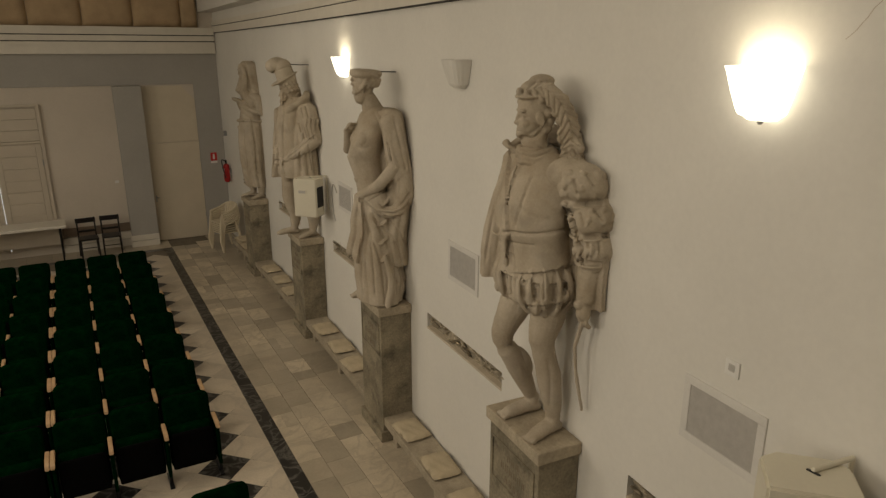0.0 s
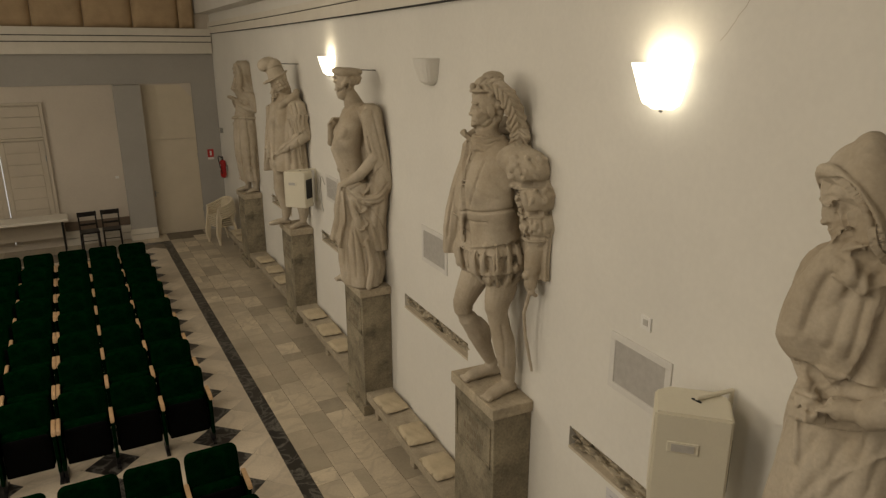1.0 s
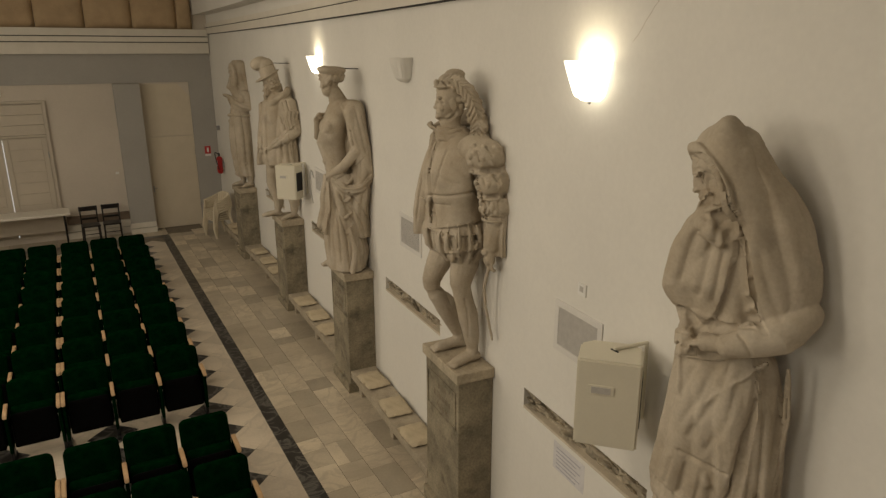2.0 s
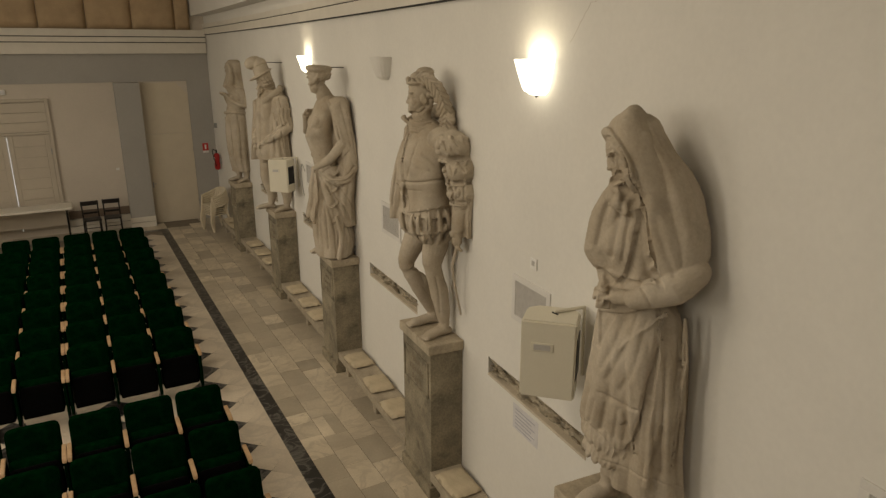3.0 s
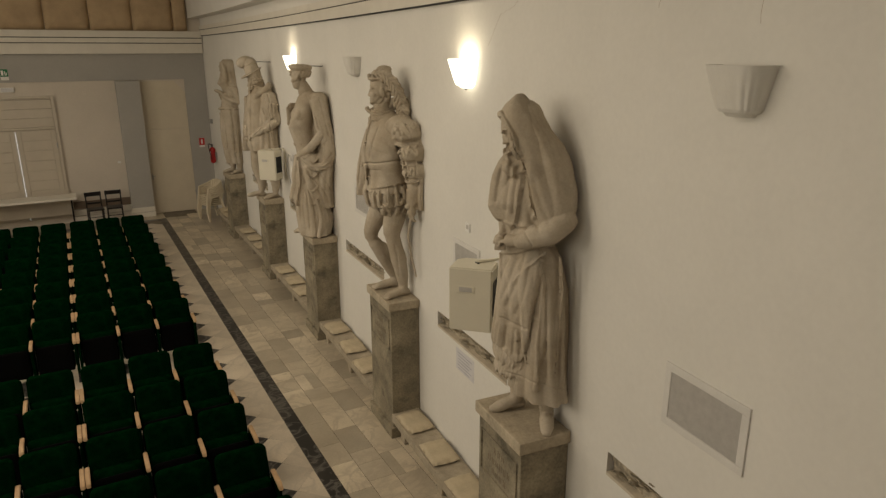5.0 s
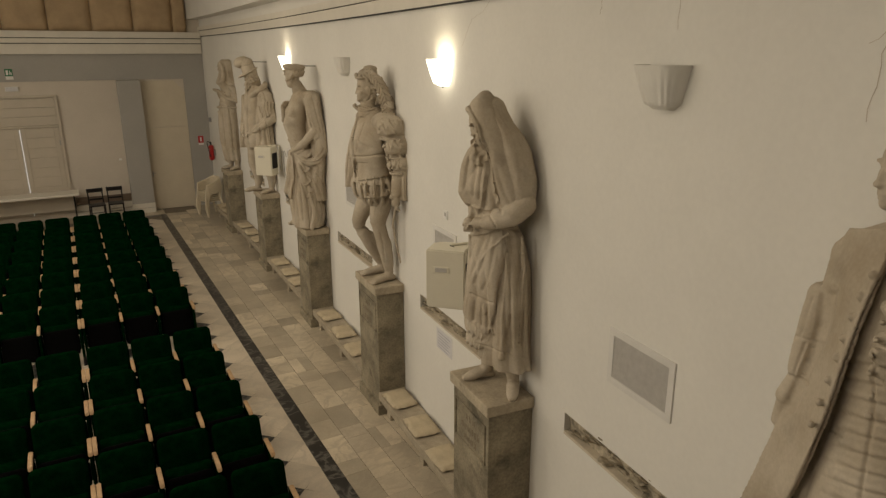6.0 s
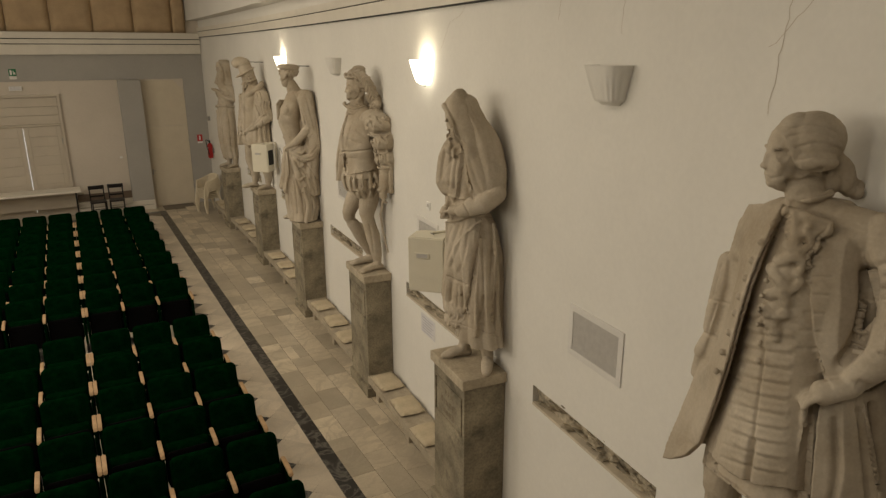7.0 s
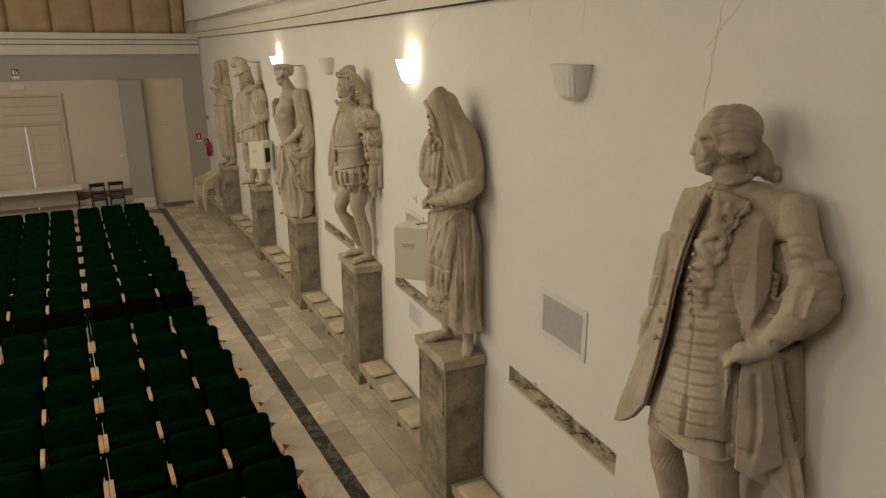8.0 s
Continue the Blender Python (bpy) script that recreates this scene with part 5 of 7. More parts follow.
    # left forearm and clasped hands
    c.t([(0.14, 0.34, 1.66), (0.28, 0.32, 1.585), (0.44, 0.17, 1.51)], (0.09, 0.08, 0.055))
    c.t([(0.345, 0.26, 1.565), (0.36, 0.245, 1.555)], 0.076)
    c.hand((0.44, 0.16, 1.51), (0.51, 0.0, 1.49), 1.05, 0.04)
    c.t([(0.36, -0.14, 1.58), (0.45, -0.08, 1.50)], (0.055, 0.045))
    c.hand((0.45, -0.10, 1.50), (0.55, 0.05, 1.46), 0.95, 0.04)
    c.t([(0.26 + 0.17 * math.cos(a / 5 * math.pi), 0.2 * math.sin(a / 5 * math.pi), 1.6) for a in range(11)], 0.02, seg=8)
    # chisel work: edges, creases and folds
    c.facing(52, 19)
    c.taper([(2.29, -0.34, -0.14, 0.03, -0.070), (2.18, -0.46, -0.01, 0.037, -0.080), (2.08, -0.42, 0.04, 0.033, -0.07), (1.98, -0.38, 0.09, 0.027, -0.03), (1.86, -0.39, 0.13, -0.007, -0.012), (1.76, -0.43, 0.16, -0.020, -0.012), (1.55, -0.46, 0.17, -0.017, 0.008), (1.38, -0.45, 0.18, 0.06, -0.01), (1.22, -0.44, 0.06, 0.055, 0.05), (0.98, -0.48, 0.07, 0.077, 0.075), (0.74, -0.50, 0.11, 0.074, 0.048), (0.57, -0.50, 0.13, 0.05, 0.020), (0.39, -0.45, 0.16, 0.07, -0.006), (0.17, -0.29, 0.19, 0, -0.016)])
    c.step([(-0.21, 1.88), (-0.26, 1.93), (-0.30, 2.04), (-0.36, 2.13), (-0.42, 2.15)], 0.06, 0.03)
    c.step([(-0.07, 1.42), (-0.09, 1.48), (-0.13, 1.60), (-0.17, 1.74), (-0.21, 1.87)], 0.05, 0.036)
    c.step([(-0.22, 1.84), (-0.22, 1.68), (-0.23, 1.54), (-0.25, 1.43), (-0.29, 1.38)], 0.04, 0.036)
    c.groove([(-0.33, 1.87), (-0.38, 1.75), (-0.41, 1.56)], 0.018, 0.013)
    c.groove([(-0.28, 1.84), (-0.31, 1.68), (-0.33, 1.50)], 0.016, 0.014)
    c.groove([(-0.24, 1.81), (-0.26, 1.64), (-0.27, 1.48)], 0.012, 0.012)
    c.step([(-0.30, 1.39), (-0.35, 1.45), (-0.46, 1.47)], 0.05, 0.03)
    c.step([(0.12, 1.35), (0.03, 1.28), (-0.13, 1.25), (-0.23, 1.21), (-0.35, 1.21)], 0.06, 0.032)
    c.groove([(-0.160, 1.354), (-0.109, 1.266)], 0.008, 0.01)
    c.groove([(-0.240, 1.376), (-0.114, 1.399)], 0.01, 0.01)
    c.groove([(-0.05, 1.21), (-0.06, 0.95), (-0.10, 0.70), (-0.12, 0.56)], 0.016, 0.02)
    c.groove([(0.00, 1.22), (0.01, 0.91), (0.01, 0.58), (0.02, 0.29)], 0.02, 0.024)
    c.groove([(0.08, 1.16), (0.09, 0.77), (0.10, 0.32)], 0.02, 0.02)
    c.groove([(0.01, 0.58), (-0.02, 0.36)], 0.012, 0.014)
    c.groove([(-0.23, 1.18), (-0.28, 1.02), (-0.35, 0.87)], 0.018, 0.009)
    c.groove([(-0.17, 1.21), (-0.22, 1.01), (-0.31, 0.81)], 0.018, 0.009)
    c.groove([(-0.12, 1.17), (-0.16, 0.92), (-0.23, 0.76)], 0.018, 0.009)
    c.groove([(-0.31, 1.19), (-0.36, 1.01)], 0.012, 0.012)
    c.step([(-0.09, 0.75), (-0.12, 0.61), (-0.16, 0.42), (-0.22, 0.40), (-0.32, 0.49), (-0.42, 0.54)], 0.05, 0.032)
    c.groove([(-0.346, 0.738), (-0.230, 0.697), (-0.126, 0.674)], 0.01, 0.014)
    c.groove([(-0.367, 0.676), (-0.387, 0.543)], 0.012, 0.007)
    c.groove([(-0.296, 0.668), (-0.311, 0.510)], 0.012, 0.007)
    c.groove([(-0.228, 0.656), (-0.240, 0.478)], 0.012, 0.007)
    c.groove([(-0.172, 0.649), (-0.183, 0.474)], 0.012, 0.007)
    c.step([(-0.04, 1.18), (-0.06, 1.02), (-0.09, 0.76)], 0.05, 0.02)
    c.groove([(-0.301, 0.321), (-0.173, 0.304), (0.049, 0.266), (0.165, 0.234)], 0.006, 0.008)
    c.ridge([(-0.21, 2.16), (-0.04, 1.91), (0.06, 1.55)], 0.03, 0.012)
    c.groove([(-0.13, 1.74), (-0.06, 1.54), (-0.00, 1.43)], 0.02, 0.008)
    c.groove([(-0.39, 2.08), (-0.32, 2.03)], 0.012, 0.014)
    c.groove([(-0.361, 2.041), (-0.339, 1.967)], 0.008, 0.01)
    c.groove([(-0.399, 1.336), (-0.323, 1.318)], 0.006, 0.01)
    c.groove([(-0.393, 1.285), (-0.327, 1.266)], 0.006, 0.01)
    c.ridge([(-0.15, 1.60), (-0.15, 1.60)], 0.013, 0.018)
    c.ridge([(-0.14, 1.53), (-0.14, 1.53)], 0.013, 0.018)
    c.ridge([(-0.12, 1.47), (-0.12, 1.46)], 0.013, 0.018)



def courtier(c):
    """Long buttoned coat, waistcoat and lace jabot, wig tied at the nape, wide cuffs."""
    c.t([(0.25, -0.15, 1.0), (0.30, -0.16, 0.68), (0.20, -0.17, 0.36), (0.17, -0.18, 0.1)], (0.15, 0.095, 0.09, 0.055))
    c.t([(0.22, 0.15, 1.0), (0.22, 0.17, 0.66), (0.15, 0.18, 0.36), (0.14, 0.19, 0.1)], (0.15, 0.095, 0.09, 0.055))
    c.foot((0.17, -0.18, 0.12), (0.40, -0.22, 0.03), 1.1, False)
    c.foot((0.14, 0.19, 0.12), (0.35, 0.25, 0.03), 1.1, False)
    c.e((0.295, -0.16, 0.80), (0.115, 0.11, 0.04))
    c.e((0.22, 0.17, 0.78), (0.115, 0.11, 0.04))
    # waistcoat
    c.loft([(0.84, 0.26, 0.03, 0.20, 0.28, 0.7), (1.0, 0.26, 0.03, 0.20, 0.27, 0.4), (1.2, 0.255, 0.04, 0.19, 0.245, 0.2), (1.45, 0.25, 0.04, 0.17, 0.215, 0), (1.7, 0.235, 0.04, 0.175, 0.235, 0), (1.92, 0.215, 0.02, 0.155, 0.26, 0), (2.06, 0.2, 0, 0.13, 0.23, 0), (2.14, 0.21, 0, 0.09, 0.11, 0)], 7, 0.02)
    # coat: the back
    c.loft([(0.72, 0.08, 0.09, 0.085, 0.47, 1), (0.95, 0.09, 0.06, 0.10, 0.43, 1), (1.3, 0.11, 0.02, 0.11, 0.34, 0.7), (1.6, 0.11, 0.0, 0.12, 0.31, 0.2), (1.9, 0.11, 0, 0.13, 0.34, 0), (2.08, 0.12, 0, 0.10, 0.26, 0), (2.13, 0.13, 0, 0.06, 0.14, 0)], 14, 0.035, 0.4)
    # right front of the coat, swinging free
    c.sheet([[(0.243, -0.259, 2.11), (0.305, -0.118, 2.146), (0.303, -0.027, 2.16)],
             [(0.246, -0.307, 1.997), (0.331, -0.116, 2.044), (0.363, -0.016, 2.067)],
             [(0.268, -0.316, 1.869), (0.365, -0.122, 1.925), (0.408, -0.02, 1.954)],
             [(0.278, -0.296, 1.701), (0.373, -0.146, 1.755), (0.446, -0.031, 1.797)],
             [(0.295, -0.315, 1.519), (0.382, -0.171, 1.579), (0.461, -0.047, 1.631)],
             [(0.327, -0.349, 1.327), (0.389, -0.208, 1.391), (0.458, -0.073, 1.453)],
             [(0.36, -0.384, 1.127), (0.399, -0.248, 1.193), (0.453, -0.113, 1.261)],
             [(0.395, -0.421, 0.92), (0.408, -0.287, 0.987), (0.455, -0.16, 1.058)],
             [(0.417, -0.445, 0.799), (0.414, -0.323, 0.86), (0.437, -0.2, 0.939)],
             [(0.44, -0.44, 0.716), (0.429, -0.383, 0.738), (0.437, -0.288, 0.816)]], 0.032)
    # left front of the coat
    c.sheet([[(0.214, 0.127, 2.139), (0.167, 0.208, 2.15), (0.083, 0.267, 2.136)],
             [(0.302, 0.138, 2.018), (0.243, 0.23, 2.033), (0.138, 0.268, 2.031)],
             [(0.329, 0.153, 1.911), (0.268, 0.248, 1.929), (0.153, 0.282, 1.924)],
             [(0.326, 0.186, 1.786), (0.272, 0.273, 1.804), (0.159, 0.305, 1.799)],
             [(0.312, 0.231, 1.622), (0.279, 0.296, 1.64), (0.19, 0.317, 1.633)],
             [(0.283, 0.277, 1.475), (0.25, 0.327, 1.49), (0.179, 0.343, 1.484)],
             [(0.309, 0.294, 1.284), (0.256, 0.364, 1.306), (0.149, 0.405, 1.303)],
             [(0.314, 0.318, 1.045), (0.246, 0.405, 1.076), (0.099, 0.458, 1.069)],
             [(0.318, 0.343, 0.839), (0.263, 0.394, 0.805), (0.074, 0.485, 0.918)]], 0.036)
    # its skirt behind the arm
    c.sheet([[(0.191, 0.331, 1.42), (0.118, 0.364, 1.441), (0.026, 0.358, 1.462)],
             [(0.18, 0.372, 1.253), (0.099, 0.399, 1.269), (-0.002, 0.388, 1.263)],
             [(0.153, 0.416, 1.059), (0.063, 0.437, 1.07), (-0.02, 0.415, 1.08)],
             [(0.124, 0.462, 0.867), (0.036, 0.467, 0.897), (-0.02, 0.441, 0.903)]], 0.04)
    # shoulders, left arm, turned-back cuff, hand at the hip
    c.t([(0.175, -0.261, 2.0), (0.205, -0.011, 2.102), (0.108, 0.27, 2.069)], (0.09, 0.1, 0.095))
    c.t([(0.11, 0.298, 2.09), (0.121, 0.361, 1.968), (0.111, 0.416, 1.844)], (0.09, 0.085, 0.088))
    c.t([(0.102, 0.44, 1.822), (0.104, 0.453, 1.724), (0.168, 0.414, 1.622)], (0.103, 0.122, 0.104))
    c.t([(0.182, 0.414, 1.609), (0.239, 0.368, 1.494)], (0.085, 0.052))
    c.hand((0.248, 0.374, 1.479), (0.408, 0.233, 1.391), 1.2, 0.03)
    c.t([(0.357, 0.257, 1.38), (0.341, 0.26, 1.233), (0.334, 0.252, 1.079)], (0.014, 0.016, 0.022), seg=8)
    # right arm and its pleated cuff
    c.t([(0.163, -0.322, 1.986), (0.201, -0.318, 1.84), (0.237, -0.327, 1.687)], (0.06, 0.052, 0.05))
    c.t([(0.246, -0.336, 1.807), (0.267, -0.345, 1.641), (0.287, -0.351, 1.471)], (0.06, 0.06, 0.056))
    c.t([(0.285, -0.349, 1.448), (0.311, -0.377, 1.338)], (0.045, 0.05))
    c.t([(0.311, -0.377, 1.338), (0.334, -0.387, 1.218)], (0.04, 0.03))
    # lining behind the open front
    c.sheet([[(0.211, -0.299, 1.931), (0.256, -0.125, 1.974)],
             [(0.223, -0.312, 1.69), (0.267, -0.107, 1.753)],
             [(0.241, -0.332, 1.413), (0.27, -0.11, 1.496)],
             [(0.301, -0.381, 1.069), (0.276, -0.116, 1.18)],
             [(0.347, -0.415, 0.811), (0.28, -0.151, 0.905)]], 0.04)
    c.e((0.37, -0.017, 2.087), (0.016, 0.016, 0.016))
    c.e((0.399, -0.042, 2.003), (0.016, 0.016, 0.016))
    c.e((0.42, -0.058, 1.919), (0.016, 0.016, 0.016))
    c.e((0.435, -0.069, 1.838), (0.016, 0.016, 0.016))
    c.e((0.449, -0.077, 1.752), (0.016, 0.016, 0.016))
    c.e((0.455, -0.083, 1.671), (0.016, 0.016, 0.016))
    c.e((0.464, -0.094, 1.574), (0.016, 0.016, 0.016))
    c.e((0.476, -0.106, 1.476), (0.016, 0.016, 0.016))
    c.e((0.487, -0.118, 1.376), (0.016, 0.016, 0.016))
    c.e((0.459, 0.066, 1.869), (0.013, 0.013, 0.013))
    c.e((0.465, 0.061, 1.802), (0.013, 0.013, 0.013))
    c.e((0.466, 0.059, 1.739), (0.013, 0.013, 0.013))
    c.e((0.466, 0.059, 1.671), (0.013, 0.013, 0.013))
    c.e((0.453, 0.073, 1.589), (0.013, 0.013, 0.013))
    c.e((0.45, 0.076, 1.508), (0.013, 0.013, 0.013))
    c.e((0.137, 0.032, 2.263), (0.05, 0.06, 0.06))
    # lace jabot in loose ruffles
    c.e((0.305, 0.075, 2.071), (0.06, 0.075, 0.085))
    c.e((0.356, 0.08, 1.895), (0.05, 0.065, 0.085))
    c.e((0.392, 0.072, 1.74), (0.035, 0.05, 0.08))
    c.t([(0.349, 0.029, 2.147), (0.329, 0.109, 2.136), (0.286, 0.17, 2.116)], 0.027, (0.72, 0.69, 0.3, 0.7), 10)
    c.t([(0.36, 0.076, 2.085), (0.334, 0.148, 2.076), (0.291, 0.179, 2.096)], 0.027, (0.72, 0.69, 0.3, 0.7), 10)
    c.t([(0.344, 0.137, 2.093), (0.331, 0.166, 2.037), (0.375, 0.134, 2.002), (0.389, 0.09, 2.025)], 0.027, (0.72, 0.69, 0.3, 0.7), 10)
    c.t([(0.407, 0.07, 1.952), (0.387, 0.121, 1.978), (0.363, 0.161, 1.97), (0.371, 0.153, 1.912)], 0.027, (0.72, 0.69, 0.3, 0.7), 10)
    c.t([(0.415, 0.047, 1.913), (0.41, 0.096, 1.867), (0.385, 0.139, 1.845), (0.361, 0.163, 1.88)], 0.027, (0.72, 0.69, 0.3, 0.7), 10)
    c.t([(0.428, 0.063, 1.802), (0.413, 0.108, 1.825), (0.395, 0.128, 1.785)], 0.027, (0.72, 0.69, 0.3, 0.7), 10)
    c.t([(0.436, 0.054, 1.737), (0.418, 0.103, 1.71), (0.395, 0.128, 1.738)], 0.027, (0.72, 0.69, 0.3, 0.7), 10)
    c.t([(0.432, 0.058, 1.678), (0.418, 0.103, 1.67), (0.408, 0.114, 1.626)], 0.027, (0.72, 0.69, 0.3, 0.7), 10)
    c.t([(0.355, 0.067, 2.139), (0.371, 0.109, 2.037), (0.395, 0.097, 1.958)], 0.027, (0.72, 0.69, 0.3, 0.7), 10)
    c.t([(0.197, 0.012, 2.145), (0.115, 0.115, 2.143)], (0.06, 0.05))
    # neck, stock, head and wig
    c.t([(0.218, 0.005, 2.164), (0.244, -0.008, 2.268)], 0.078)
    c.t([(0.288, -0.011, 2.192), (0.279, 0.073, 2.201), (0.193, 0.091, 2.224)], 0.02, seg=9)
    P = c.head((0.27, -0.036, 2.376), -30, 2, 0.95)
    c.e((0.218, -0.01, 2.432), (0.13, 0.128, 0.122))
    c.e((0.264, -0.045, 2.476), (0.085, 0.08, 0.07))
    c.e((0.272, 0.065, 2.357), (0.05, 0.085, 0.042), (0, 0, 44))
    c.t([(0.137, 0.003, 2.366), (0.101, 0.04, 2.3), (0.066, 0.063, 2.252)], (0.06, 0.055, 0.035))
    c.e((0.088, 0.055, 2.29), (0.05, 0.05, 0.085), (20, 0, 0))
    c.e((0.046, 0.069, 2.255), (0.03, 0.03, 0.03))
    c.e((0.013, 0.075, 2.237), (0.03, 0.03, 0.03))
    c.e((0.028, 0.089, 2.211), (0.03, 0.03, 0.03))
    c.e((0.066, 0.078, 2.224), (0.03, 0.03, 0.03))
    # chisel work: edges, creases and folds
    c.facing(44, 22)
    c.step([(-0.22, 1.91), (-0.30, 1.71), (-0.33, 1.58), (-0.35, 1.44), (-0.37, 1.26), (-0.39, 1.12), (-0.44, 0.82)], 0.05, 0.02)
    c.step([(-0.01, 1.25), (-0.06, 1.36), (-0.10, 1.52), (-0.12, 1.65), (-0.11, 1.75), (-0.07, 1.84)], 0.05, 0.02)
    c.step([(0.02, 0.61), (0.00, 0.81), (-0.02, 1.03)], 0.05, 0.03)
    c.groove([(0.08, 1.69), (0.10, 1.60), (0.10, 1.48), (0.08, 1.38), (0.03, 1.29)], 0.018, 0.045)
    c.step([(0.13, 1.56), (0.18, 1.57), (0.25, 1.57), (0.32, 1.53)], 0.04, 0.022)
    c.groove([(0.150, 1.361), (0.241, 1.328)], 0.007, 0.009)
    c.ridge([(0.17, 1.49), (0.16, 1.38)], 0.012, 0.009)
    c.ridge([(0.23, 1.48), (0.21, 1.36)], 0.012, 0.009)
    c.groove([(0.25, 1.31), (0.20, 1.21), (0.09, 1.23)], 0.016, 0.022)
    c.groove([(0.100, 1.691), (0.135, 1.711), (0.189, 1.706)], 0.01, 0.009)
    c.groove([(0.12, 1.60), (0.16, 1.62), (0.23, 1.60)], 0.012, 0.011)
    c.groove([(0.127, 1.655), (0.170, 1.666), (0.227, 1.647)], 0.009, 0.008)
    c.groove([(0.19, 1.16), (0.23, 0.99), (0.30, 0.75)], 0.02, 0.034)
    c.step([(0.12, 1.13), (0.17, 0.91), (0.23, 0.67)], 0.05, 0.026)
    c.groove([(0.05, 1.08), (0.09, 0.84), (0.09, 0.67)], 0.018, 0.022)
    c.groove([(-0.284, 1.506), (-0.237, 1.300), (-0.240, 1.066), (-0.236, 0.886)], 0.006, 0.01)
    c.groove([(-0.24, 0.89), (-0.24, 0.70)], 0.012, 0.03)
    c.step([(0.01, 0.71), (-0.12, 0.72), (-0.25, 0.69), (-0.41, 0.76)], 0.06, 0.045)
    c.groove([(-0.376, 1.161), (-0.316, 1.140)], 0.006, 0.008)
    c.groove([(-0.300, 2.122), (-0.248, 2.120)], 0.009, 0.005)
    c.groove([(-0.29, 2.105), (-0.26, 2.10)], 0.012, 0.006)
    c.groove([(-0.296, 2.021), (-0.261, 2.025)], 0.005, 0.006)
    c.step([(-0.10, 2.06), (-0.17, 2.04), (-0.22, 2.07), (-0.25, 2.13), (-0.29, 2.20)], 0.05, 0.015)
    c.groove([(-0.266, 2.213), (-0.177, 2.236), (-0.074, 2.204)], 0.006, 0.007)
    c.groove([(-0.263, 2.181), (-0.174, 2.200), (-0.052, 2.171)], 0.006, 0.007)
    c.groove([(-0.233, 2.135), (-0.153, 2.159), (-0.040, 2.145)], 0.006, 0.007)
    c.groove([(-0.211, 2.089), (-0.130, 2.111), (-0.039, 2.103)], 0.006, 0.007)
    c.groove([(-0.24, 2.00), (-0.17, 2.02), (-0.11, 2.05)], 0.015, 0.022)
    c.groove([(-0.180, 1.943), (-0.062, 1.995)], 0.008, 0.01)
    c.groove([(-0.486, 1.509), (-0.415, 1.496)], 0.006, 0.008)
    c.groove([(-0.489, 1.340), (-0.436, 1.321)], 0.006, 0.01)
    c.groove([(-0.450, 1.676), (-0.472, 1.518)], 0.006, 0.008)
    c.groove([(-0.451, 1.484), (-0.476, 1.348)], 0.006, 0.008)
    c.groove([(-0.40, 1.71), (-0.40, 1.57), (-0.44, 1.36), (-0.48, 1.18)], 0.014, 0.024)
    for i in range(11):
        w = 1.46 - 0.066 * i
        c.ridge([(-0.34 + 0.004 * i, w), (-0.25, w - 0.012)], 0.010, 0.006)
        c.ridge([(-0.225, w - 0.012), (-0.16 + 0.006 * i, w - 0.004)], 0.010, 0.006)
        c.groove([(-0.35, w - 0.026), (-0.14, w - 0.03)], 0.008, 0.005)
    for i in range(7):
        c.groove([(-0.10 - 0.004 * i, 1.78 - 0.075 * i), (-0.045, 1.785 - 0.075 * i)], 0.006, 0.005)


